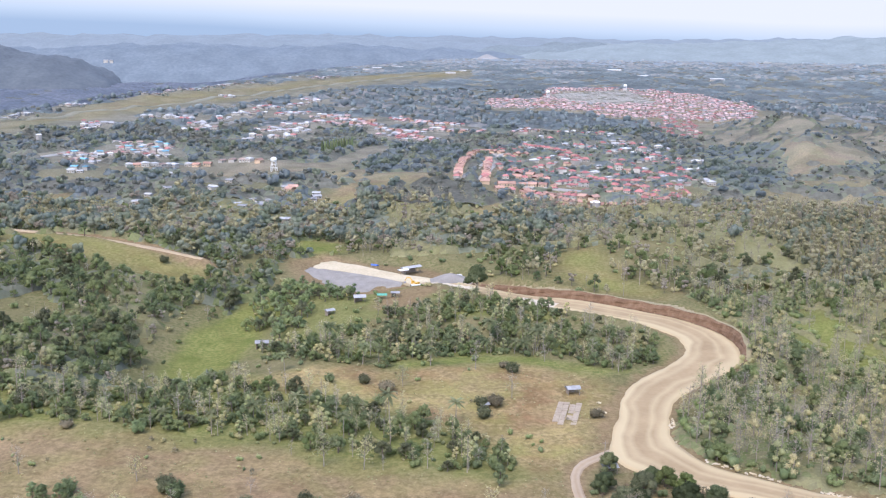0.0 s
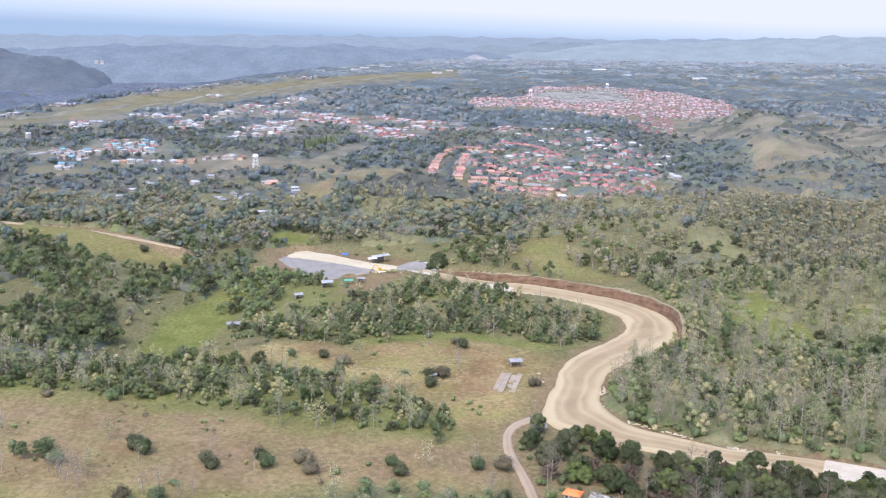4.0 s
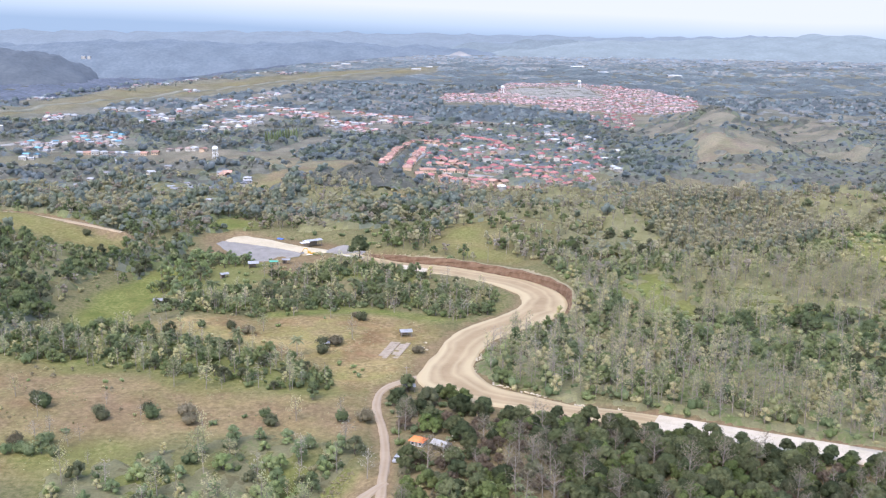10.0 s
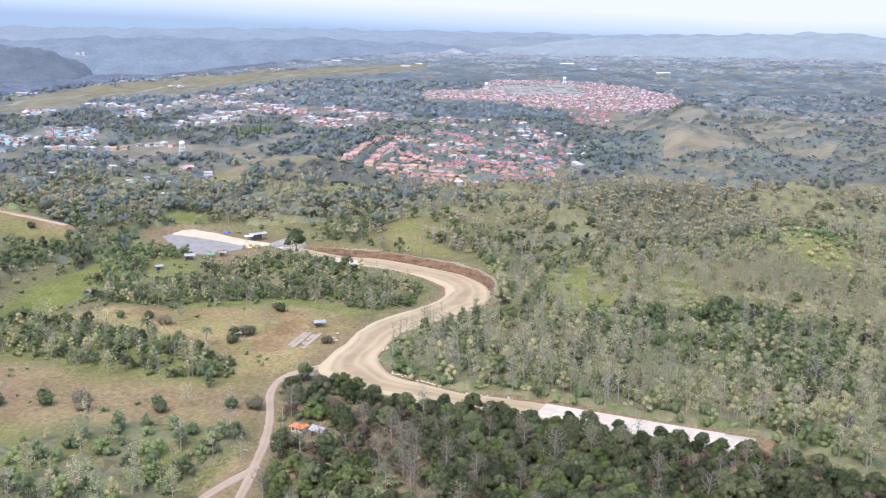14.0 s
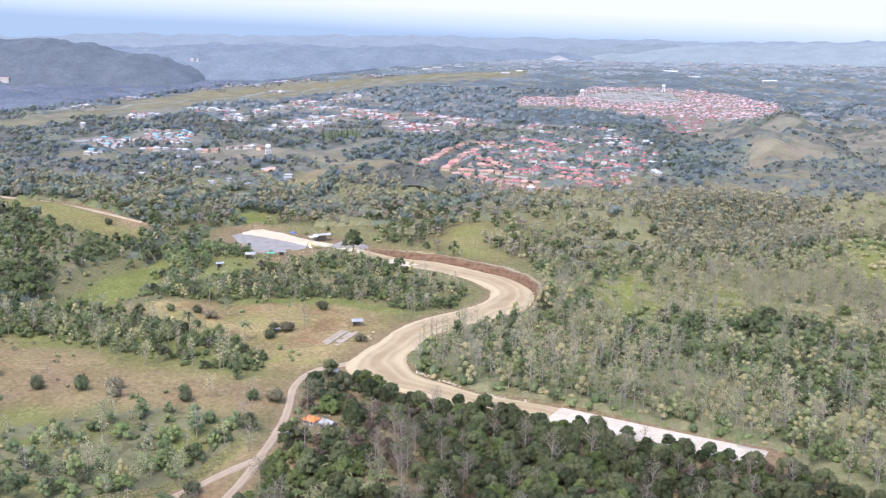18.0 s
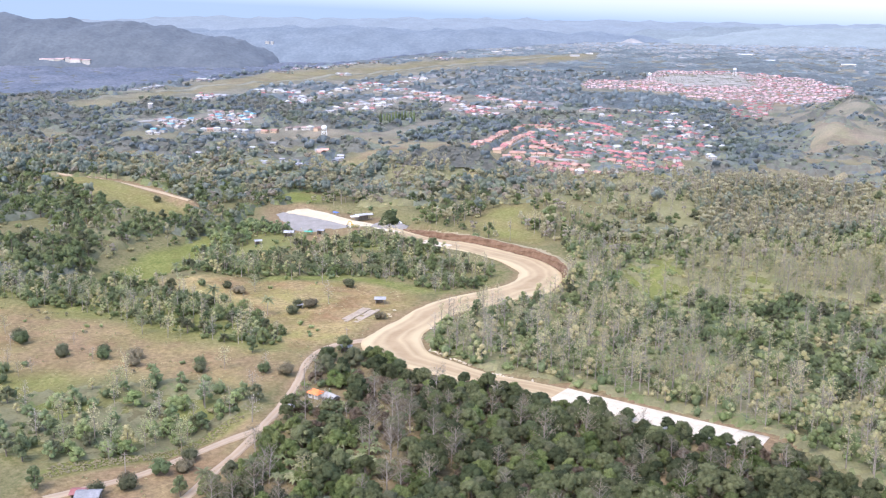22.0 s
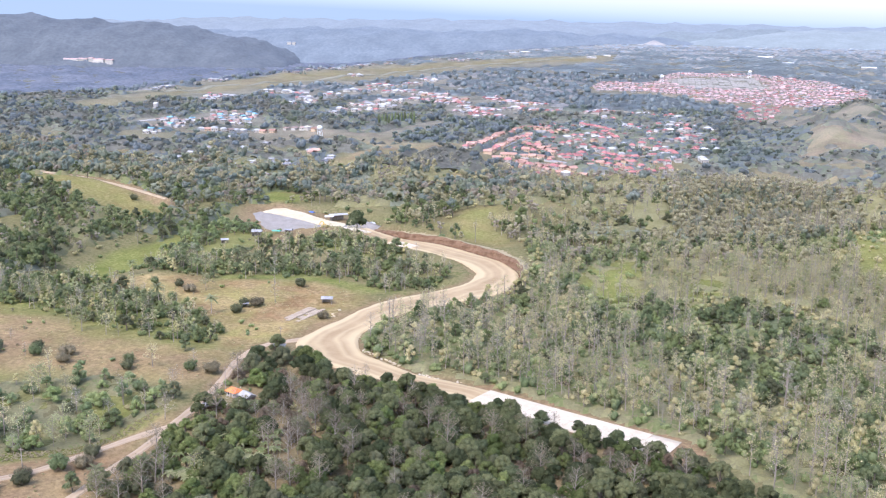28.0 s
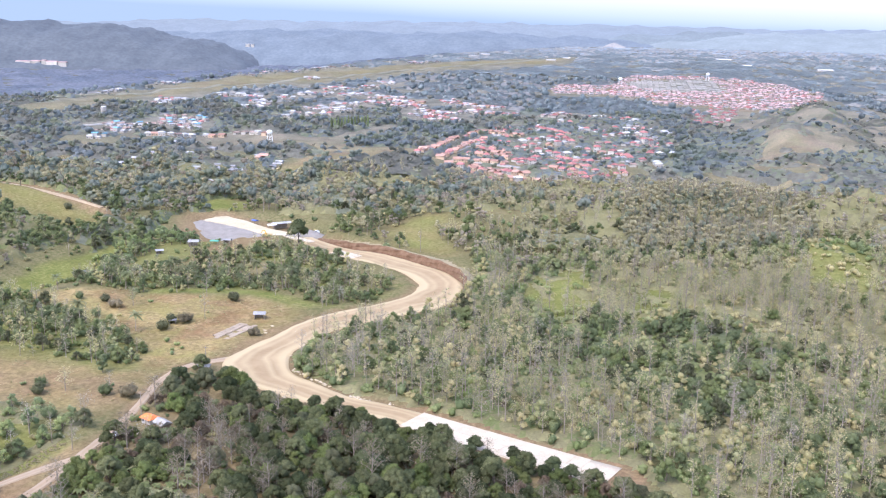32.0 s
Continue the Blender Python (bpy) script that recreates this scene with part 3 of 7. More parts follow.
soil = np.maximum(soil, 0.8 * zone(GX, GY, [YARD], 3))


def east_hills(x, y):
    """Share of the bare rolling hills to the east of the town."""
    return sstep(225, 310, x + 28 * wob(x, y, 90, 1.0)) * sstep(1560, 1360, y) * sstep(545, 640, y + 15 * wob(x, y, 60, 2.0))


def row_gap(x, y, rows, reach):
    """True within reach of a row of houses."""
    r = np.zeros(np.shape(x), bool)
    for row in rows:
        q = np.array(row)
        near = (x > q[:, 0].min() - reach) & (x < q[:, 0].max() + reach) & (y > q[:, 1].min() - reach) & (y < q[:, 1].max() + reach)
        d, _, _ = lane_near([(a, b, 0, 0) for a, b in row], x[near], y[near])
        r[near] |= d < reach
    return r


def hamlet_gap(x, y):
    """True beside and before the small houses below the town."""
    r = np.zeros(np.shape(x), bool)
    for hx, hy in HAMLET:
        r |= (np.abs(x - hx * y / hy) < 7.0) & (y > hy - 26) & (y < hy + 6)
    return r


def wooded(x, y):
    """Above 0 where trees stand on the plateau, in and round the town."""
    w = wob(x, y, 120, 1.2) + 0.75 * wob(x, y, 47, 4.0) + 0.35 * wob(x, y, 19, 2.0)
    w = w + np.where(inside(SUBDIV, x, y), 0.45, 0.5 - 0.4 * sstep(1300, 1500, y))
    for p in DARKWOODS:
        w = w + 0.9 * inside(p, x + 9 * wob(x, y, 31, 1.0), y + 12 * wob(x, y, 27, 2.0))
    w = np.where(inside(TANKFIELD, x, y) | inside(AIRFIELD, x, y) | inside(AIRFIELD, x * 1.045, y * 1.045) | inside(FARSUB, x, y) | inside(FARSUB, x * 1.03, y * 1.03), -1.0, w)
    for f in FIELDS:
        w = w - 1.2 * inside(f, x + 7 * wob(x, y, 31, 1.0), y + 9 * wob(x, y, 27, 2.0))
    w = w - 1.1 * east_hills(x, y)
    for cx, cy, sx, sy in ((325, 715, 42, 70), (430, 880, 38, 95), (470, 800, 60, 40), (270, 900, 26, 60), (560, 1000, 60, 60), (420, 620, 30, 25), (380, 780, 40, 50), (540, 860, 50, 60), (300, 1010, 30, 60), (620, 1150, 80, 70)):
        w = w + 1.5 * np.exp(-((x - cx) / sx) ** 2 - ((y - cy) / sy) ** 2)
    w = np.where((y > 1250) & ((y - 1330) * 0.31 - (x + 560) * 0.93 > 60) & ~inside(AIRFIELD, x, y), 1.0, w)
    w = np.where(row_gap(x, y + 6, ORANGE_ROWS + RED_ROWS + CREAM_ROWS, 9.0) | row_gap(x, y + 14, VILLAGE_ROWS + BUFF_ROWS, 24.0) | row_gap(x, y + 18, HILL_ROWS + PINK_ROWS + EDGE_ROWS, 30.0) | hamlet_gap(x, y), -1.0, w)
    return w


woods_floor = (1 - 0.1 * sstep(1150, 1900, GY)) * sstep(-0.25, 0.25, wooded(GX, GY)) * sstep(640, 760, GY + 30 * wob(GX, GY, 60, 3.0))
dry = dry + 0.55 * east_hills(GX, GY) + 0.8 * zone(GX, GY, FIELDS, 5)
lush = np.maximum(lush, 0.8 * zone(GX, GY, [KNOLL], 4)) * (1 - 0.8 * zone(GX, GY, [PLOTS], 6))
soil = soil * (1 - zone(GX, GY, [PLOTS], 6))


def ground_material():
    m = bpy.data.materials.new("ground_cover")
    m.use_nodes = True
    nt = m.node_tree
    N, L = nt.nodes, nt.links
    b = N["Principled BSDF"]
    geo = N.new("ShaderNodeNewGeometry")

    def noise_at(size, detail=4, soft=0.15):
        n = N.new("ShaderNodeTexNoise")
        n.inputs["Scale"].default_value = 1.0 / size
        n.inputs["Detail"].default_value = detail
        L.new(geo.outputs["Position"], n.inputs["Vector"])
        r = N.new("ShaderNodeMapRange")
        r.inputs[1].default_value, r.inputs[2].default_value = 0.5 - soft, 0.5 + soft
        L.new(n.outputs["Fac"], r.inputs[0])
        return r.outputs[0]

    def mix(fac, a, c):
        k = N.new("ShaderNodeMix")
        k.data_type = "RGBA"
        for s, v in (("Factor", fac), ("A", a), ("B", c)):
            if isinstance(v, float):
                k.inputs[s].default_value = v
            elif isinstance(v, tuple):
                k.inputs[s].default_value = (*v, 1)
            else:
                L.new(v, k.inputs[s])
        return k.outputs["Result"]

    def attr(name):
        a = N.new("ShaderNodeAttribute")
        a.attribute_name = name
        return a.outputs["Fac"]

    big, mid, fine = noise_at(45), noise_at(9), noise_at(1.6)
    base = mix(mid, mix(big, (0.145, 0.138, 0.062), (0.208, 0.175, 0.092)), mix(fine, (0.130, 0.135, 0.054), (0.195, 0.170, 0.088)))
    straw = mix(noise_at(34, 5, 0.06), mix(mid, (0.252, 0.156, 0.080), (0.194, 0.128, 0.062)), mix(mid, (0.388, 0.294, 0.136), (0.300, 0.232, 0.098)))
    half = N.new("ShaderNodeMath")
    half.operation = "MULTIPLY"
    half.inputs[1].default_value = 0.6
    L.new(noise_at(21, 6, 0.05), half.inputs[0])
    straw = mix(half.outputs[0], straw, mix(mid, (0.190, 0.182, 0.062), (0.262, 0.240, 0.088)))
    straw = mix(noise_at(6.5, 5, 0.08), straw, mix(0.5, straw, mix(fine, (0.185, 0.138, 0.068), (0.350, 0.265, 0.142))))
    grass = mix(noise_at(13, 5, 0.09), mix(mid, (0.136, 0.158, 0.044), (0.182, 0.180, 0.060)), mix(fine, (0.158, 0.184, 0.050), (0.216, 0.210, 0.076)))
    earth = mix(mid, mix(big, (0.232, 0.156, 0.090), (0.285, 0.200, 0.118)), mix(fine, (0.195, 0.135, 0.078), (0.255, 0.186, 0.102)))
    c = mix(attr("dry"), base, straw)
    c = mix(attr("lush"), c, grass)
    c = mix(attr("soil"), c, earth)
    # greyer, cooler far ground: haze worked into the ground colour
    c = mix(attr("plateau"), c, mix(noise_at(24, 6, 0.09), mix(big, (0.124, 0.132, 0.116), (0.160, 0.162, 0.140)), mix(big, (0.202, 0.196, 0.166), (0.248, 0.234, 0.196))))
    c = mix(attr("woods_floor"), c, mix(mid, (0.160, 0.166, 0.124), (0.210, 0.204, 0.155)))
    v = N.new("ShaderNodeMapRange")
    v.inputs[3].default_value, v.inputs[4].default_value = 0.74, 1.2
    L.new(mix(0.5, fine, noise_at(0.55, 3)), v.inputs[0])
    h = N.new("ShaderNodeHueSaturation")
    L.new(c, h.inputs["Color"])
    L.new(v.outputs[0], h.inputs["Value"])
    L.new(h.outputs["Color"], b.inputs["Base Color"])
    b.inputs["Roughness"].default_value = 0.95
    b.inputs["Specular IOR Level"].default_value = 0.0
    bp = N.new("ShaderNodeBump")
    bp.inputs["Strength"].default_value = 0.25
    bp.inputs["Distance"].default_value = 0.5
    L.new(fine, bp.inputs["Height"])
    L.new(bp.outputs["Normal"], b.inputs["Normal"])
    return m


ground = lump("ground", np.stack([GX, GY, GZ], -1).reshape(-1, 3), sheet(len(gx), len(gy)), [ground_material()], sm=True)
# share of the haze-tinted ground colour, growing with distance
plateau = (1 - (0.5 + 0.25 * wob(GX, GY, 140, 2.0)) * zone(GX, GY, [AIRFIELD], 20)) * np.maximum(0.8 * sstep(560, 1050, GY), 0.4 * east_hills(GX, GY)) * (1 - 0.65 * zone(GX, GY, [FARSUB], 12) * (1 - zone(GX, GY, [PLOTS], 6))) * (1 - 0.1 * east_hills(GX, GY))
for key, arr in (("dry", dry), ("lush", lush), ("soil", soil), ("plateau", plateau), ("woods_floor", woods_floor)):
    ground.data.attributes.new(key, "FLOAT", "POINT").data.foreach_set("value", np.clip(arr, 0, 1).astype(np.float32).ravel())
tagged(ground, "rolling dry-season farmland with straw meadows and green hollows", "ground", kind="structure")


def ribbon(name, line, material, across=9, lift=0.0, skirt=0.8, edge=0.5, s0=0.0):
    """A road surface laid along a line of x, y, z, width, with ragged edges turned down."""
    p = line[:, :2]
    tang = np.gradient(p, axis=0)
    tang /= np.linalg.norm(tang, axis=1)[:, None]
    nor = np.stack([-tang[:, 1], tang[:, 0]], -1)
    V = []
    for i in range(len(line)):
        for j in range(across + 2):
            u = (j - 1) / (across - 1) * 2 - 1
            uu = min(1, max(-1, u))
            off = uu * line[i, 3] / 2
            if abs(uu) == 1:
                off += edge * (0.5 * float(wob(p[i, 0], p[i, 1], 19, uu)) + 0.35 * float(wob(p[i, 0], p[i, 1], 7.3, uu)))
            z = line[i, 2] + lift + 0.06 * (1 - uu * uu) - (skirt if abs(u) > 1.001 else 0)
            V.append((*(p[i] + nor[i] * (off + (0.4 * uu if abs(u) > 1.001 else 0))), z))
    ob = lump(name, V, sheet(across + 2, len(line)), [material], sm=True)
    us = np.clip((np.arange(across + 2) - 1) / (across - 1), 0, 1)
    ob.data.attributes.new("across", "FLOAT", "POINT").data.foreach_set("value", np.tile(us, len(line)).astype(np.float32))
    return ob


def dirt_road_material(name, c_dark, c_light, bands, grey):
    """Rolled earth: wheel paths worn pale along the way, greyer gravel between them."""
    m = mat(name, c_dark, c_light, 11, bump=0.25, bsize=0.5, fine=0.12)
    N, L = m.node_tree.nodes, m.node_tree.links
    b = N["Principled BSDF"]
    old = b.inputs["Base Color"].links[0].from_socket
    a = N.new("ShaderNodeAttribute")
    a.attribute_name = "across"
    geo = N.new("ShaderNodeNewGeometry")
    n = N.new("ShaderNodeTexNoise")
    n.inputs["Scale"].default_value = 0.035
    L.new(geo.outputs["Position"], n.inputs["Vector"])
    mul = N.new("ShaderNodeMath")
    mul.operation = "MULTIPLY_ADD"
    L.new(n.outputs["Fac"], mul.inputs[0])
    mul.inputs[1].default_value = 0.5
    L.new(a.outputs["Fac"], mul.inputs[2])
    ramp = N.new("ShaderNodeValToRGB")
    ramp.color_ramp.elements[0].position = 0.0
    ramp.color_ramp.elements[0].color = (0, 0, 0, 1)
    ramp.color_ramp.elements[1].position = 1.0
    ramp.color_ramp.elements[1].color = (0.2, 0.2, 0.2, 1)
    for pos, v in bands:
        e = ramp.color_ramp.elements.new(pos)
        e.color = (v, v, v, 1)
    sc = N.new("ShaderNodeMath")
    sc.operation = "MULTIPLY"
    sc.inputs[1].default_value = 0.68
    L.new(mul.outputs[0], sc.inputs[0])
    L.new(sc.outputs[0], ramp.inputs[0])
    k = N.new("ShaderNodeMix")
    k.data_type = "RGBA"
    L.new(ramp.outputs["Color"], k.inputs["Factor"])
    L.new(old, k.inputs["A"])
    k.inputs["B"].default_value = (*grey, 1)
    L.new(k.outputs["Result"], b.inputs["Base Color"])
    return m


M_ROAD = dirt_road_material("rolled_earth_road", (0.308, 0.220, 0.122), (0.388, 0.286, 0.162), [(0.18, 0.75), (0.25, 0.85), (0.31, 0.2), (0.38, 0.45), (0.45, 0.05), (0.55, 0.1), (0.61, 0.55), (0.67, 0.15), (0.77, 0.7), (0.85, 0.8)], (0.535, 0.428, 0.252))
M_TRACK = dirt_road_material("farm_track_earth", (0.32, 0.23, 0.14), (0.39, 0.295, 0.19), [(0.3, 0.5), (0.5, 0.0), (0.7, 0.5)], (0.44, 0.36, 0.265))
road = tagged(ribbon("road", ROAD, M_ROAD, 13, edge=0.9), "wide unpaved earth road under construction, sweeping in an S", "road", kind="structure")
tagged(ribbon("farm_track", TRACK, M_TRACK, 7, lift=0.03), "narrow rutted earth track beside the grove", "track", kind="structure")
tagged(ribbon("farm_track", BRANCH, M_TRACK, 7, lift=0.0), "faint earth side track through dry grass", "track", kind="structure")
tagged(ribbon("hill_road", HILLROAD, M_DIRT, 5, lift=0.03), "ochre earth road cut along a hillside", "road", kind="structure")
concrete = tagged(ribbon("concrete_road", CONCRETE, M_CONC, 5, lift=0.02, edge=0.0), "new pale concrete carriageway ending at a verge", "road", kind="structure")
lane = smooth(CONCRETE[::6], 4.6)
for a, c in zip(lane[:-1], lane[1:]):
    d = (c - a)[:2] / np.hypot(*(c - a)[:2])
    n = np.array([-d[1], d[0]])
    for s0, s1 in ((-6.2, -0.04), (0.04, 6.2)):
        foot = [a[:2] + d * 0.03 + n * s0, c[:2] - d * 0.03 + n * s0, c[:2] - d * 0.03 + n * s1, a[:2] + d * 0.03 + n * s1]
        V = [(*q, zz) for zz in (0.1, 0.34) for q in foot]
        lump("slab", V, [(4, 5, 6), (4, 6, 7)] + [t for i in range(4) for t in ((i, (i + 1) % 4, 4 + (i + 1) % 4), (i, 4 + (i + 1) % 4, 4 + i))], [M_SLAB], parent=concrete)

# ---- plants: templates are dicts of part name -> (points, triangles, material) ----
rng = np.random.default_rng(7)


def tube(pts, radii, n=5):
    pts = np.array(pts, float)
    V, F = [], []
    for i, (p, r) in enumerate(zip(pts, radii)):
        d = pts[min(i + 1, len(pts) - 1)] - pts[max(i - 1, 0)]
        d /= np.linalg.norm(d) + 1e-9
        a = np.cross(d, (0.3, 0.9, 0.1))
        a /= np.linalg.norm(a) + 1e-9
        b = np.cross(d, a)
        for k in range(n):
            t = 2 * math.pi * k / n
            V.append(p + r * (a * math.cos(t) + b * math.sin(t)))
    for i in range(len(pts) - 1):
        for k in range(n):
            q = [i * n + k, i * n + (k + 1) % n, (i + 1) * n + (k + 1) % n, (i + 1) * n + k]
            F += [(q[0], q[1], q[2]), (q[0], q[2], q[3])]
    return np.array(V), np.array(F)


def merge(parts):
    V, F, o = [], [], 0
    for v, f in parts:
        V.append(v)
        F.append(f + o)
        o += len(v)
    return np.vstack(V), np.vstack(F)


def leaves(c, out, size):
    """Leaf sprays: bent kite of two triangles at each centre, facing more or less outward and up."""
    n = len(c)
    nor = out + rng.normal(0, 0.34, (n, 3)) + (0, 0, 0.2)
    nor /= np.linalg.norm(nor, axis=1)[:, None] + 1e-9
    t = np.cross(nor, rng.normal(0, 1, (n, 3)))
    t /= np.linalg.norm(t, axis=1)[:, None] + 1e-9
    b = np.cross(nor, t)
    s = size * rng.uniform(0.6, 1.35, (n, 1))
    w = s * rng.uniform(0.35, 0.7, (n, 1))
    V = np.stack([c - t * s * 0.6, c + b * w * 0.8 - nor * s * 0.15, c + t * s * 0.75, c - b * w * 0.7 - nor * s * 0.2], 1).reshape(-1, 3)
    i = np.arange(n)[:, None] * 4
    return V, np.vstack([i + (0, 1, 2), i + (0, 2, 3)])


def blob(c, r, n=6, m=4, jit=0.15):
    """Lumpy low ball for the inside of a crown."""
    V = [c + np.array([0, 0, -r[2]])]
    for j in range(1, m):
        a = -math.pi / 2 + math.pi * j / m
        for k in range(n):
            t = 2 * math.pi * (k + 0.5 * (j % 2)) / n
            s = 1 + rng.uniform(-jit, jit)
            V.append(c + np.array([r[0] * math.cos(a) * math.cos(t), r[1] * math.cos(a) * math.sin(t), r[2] * math.sin(a)]) * s)
    V.append(c + np.array([0, 0, r[2]]))
    F = [(0, 1 + (k + 1) % n, 1 + k) for k in range(n)]
    for j in range(m - 2):
        for k in range(n):
            p, q = 1 + j * n + k, 1 + j * n + (k + 1) % n
            F += [(p, q, q + n), (p, q + n, p + n)]
    e = len(V) - 1
    F += [(e, 1 + (m - 2) * n + k, 1 + (m - 2) * n + (k + 1) % n) for k in range(n)]
    return np.array(V), np.array(F)


def broadleaf(h, r, lobes, per, size, mats, core=0.72, low=0.3, fat=(0.38, 0.56)):
    """Tree with a lobed crown: trunk, limbs, lumpy inside, leaf sprays over it."""
    wood, leaf = [tube([(0, 0, -0.6), (0.1, 0.05, h * low), (0.2, -0.1, h * 0.6)], [0.05 * r + 0.1, 0.035 * r + 0.08, 0.03 * r], 5)], []
    for k in range(lobes):
        a, q = 2.4 * k + rng.uniform(-0.4, 0.4), math.sqrt((k + 0.3) / lobes)
        c = np.array([math.cos(a) * q * r * 0.68, math.sin(a) * q * r * 0.68, h * (low + (1 - low) * (0.68 - 0.52 * q * q)) + rng.uniform(-0.06, 0.06) * h])
        s = r * rng.uniform(*fat)
        rr = np.array([s, s, s * rng.uniform(0.7, 0.95)])
        if k % 2 == 0:
            wood.append(tube([(0.1, 0, h * low * 0.9), c * (0.6, 0.6, 0.85), c], [0.09, 0.06, 0.03], 3))
        if core:
            leaf.append(blob(c, rr * core))
        d = rng.normal(0, 1, (per, 3))
        d /= np.linalg.norm(d, axis=1)[:, None]
        d[:, 2] = np.where(d[:, 2] < -0.45, -d[:, 2], d[:, 2])
        leaf.append(leaves(c + d * rr * rng.uniform(0.72, 1.1, (per, 1)), d, size))
    return {"trunk": (*merge(wood), mats[0]), "crown": (*merge(leaf), mats[1])}


def slender(h, r, limbs, per, size, mats):
    """Tall dry-season tree: pale straight stem, ascending limbs, twigs and thin foliage."""
    lean = rng.normal(0, 0.04, 2) * h
    top = np.array([lean[0], lean[1], h])
    wood = [tube([(0, 0, -0.6), top * (0.45, 0.45, 0.5), top * (1, 1, 0.97)], [0.17, 0.12, 0.035], 4)]
    leaf = []
    for k in range(limbs):
        f = 0.26 + 0.70 * k / limbs
        a = 2.4 * k + rng.uniform(-0.5, 0.5)
        base = top * (f, f, f)
        ln = r * (1.15 - 0.75 * (f - 0.26) / 0.72) * rng.uniform(0.75, 1.15)
        tip = base + np.array([math.cos(a) * ln, math.sin(a) * ln, ln * rng.uniform(0.5, 1.0)])
        wood.append(tube([base, (base + tip) / 2 + (0, 0, 0.1 * ln), tip], [0.07, 0.045, 0.02], 3))
        for _ in range(2):
            m = base + (tip - base) * rng.uniform(0.4, 0.95)
            wood.append(tube([m, m + rng.normal(0, 0.3, 3) * ln + (0, 0, 0.35 * ln)], [0.035, 0.012], 3))
        if per:
            c = base + (tip - base) * rng.uniform(0.35, 1.15, (per, 1)) + rng.normal(0, 0.2, (per, 3)) * r
            leaf.append(leaves(c, rng.normal(0, 0.6, (per, 3)), size))
    t = {"trunk": (*merge(wood), mats[0])}
    if leaf:
        t["crown"] = (*merge(leaf), mats[1])
    return t


def palm(h, mats, fronds=15, length=3.4):
    bend = rng.uniform(-0.6, 0.6, 2)
    stem = tube([(0, 0, -0.5), (bend[0] * 0.4, bend[1] * 0.4, h * 0.5), (bend[0], bend[1], h)], [0.2, 0.14, 0.11], 6)
    out = []
    for k in range(fronds):
        a, e = 2.4 * k, 1.1 - 1.5 * (k / fronds)
        d = np.array([math.cos(a), math.sin(a), 0])
        side = np.array([-math.sin(a), math.cos(a), 0])
        V, F = [], []
        for s in range(6):
            t = s / 5
            p = np.array([bend[0], bend[1], h]) + d * length * t * math.cos(e * 0.6) + np.array([0, 0, length * (t * math.sin(e) - 0.55 * t * t)])
            w = length * 0.17 * math.sin(math.pi * min(0.97, t * 0.85 + 0.12))
            V += [p + side * w - (0, 0, w * 0.5), p, p - side * w - (0, 0, w * 0.5)]
            if s:
                o = s * 3
                F += [(o - 3, o, o - 2), (o - 2, o, o + 1), (o - 2, o + 1, o - 1), (o - 1, o + 1, o + 2)]
        out.append((np.array(V), np.array(F)))
    return {"trunk": (*stem, mats[0]), "crown": (*merge(out), mats[1])}


def banana(mats):
    out = []
    for k in range(9):
        a = 2.4 * k
        d, side = np.array([math.cos(a), math.sin(a), 0]), np.array([-math.sin(a), math.cos(a), 0])
        ln = rng.uniform(1.8, 2.8)
        V, F = [], []
        for s in range(5):
            t = s / 4
            p = np.array([0, 0, 1.6]) + d * ln * t * 0.85 + np.array([0, 0, ln * (0.9 * t - 0.95 * t * t)])
            w = 0.42 * math.sin(math.pi * min(0.96, t * 0.9 + 0.1))
            V += [p + side * w, p - side * w]
            if s:
                F += [(s * 2 - 2, s * 2, s * 2 - 1), (s * 2 - 1, s * 2, s * 2 + 1)]
        out.append((np.array(V), np.array(F)))
    return {"trunk": (*tube([(0, 0, -0.3), (0, 0, 1.7)], [0.2, 0.12], 5), mats[0]), "crown": (*merge(out), mats[1])}


def shrub(r, h, per, size, leafmat, lobes=3):
    leaf = []
    per = per * 2 if lobes == 1 else per
    for k in range(lobes):
        a = 2.1 * k + rng.uniform(0, 1)
        c = np.array([math.cos(a) * r * 0.4, math.sin(a) * r * 0.4, h * 0.45])
        rr = np.array([r * 0.6, r * 0.6, h * 0.5]) * rng.uniform(0.8, 1.1)
        if lobes > 1:
            leaf.append(blob(c, rr * 0.75, 5, 3))
        d = rng.normal(0, 1, (per, 3))
        d /= np.linalg.norm(d, axis=1)[:, None]
        d[:, 2] = np.abs(d[:, 2] + 0.2)
        leaf.append(leaves(c + d * rr * rng.uniform(0.75, 1.1, (per, 1)), d, size))
    return {"crown": (*merge(leaf), leafmat)}


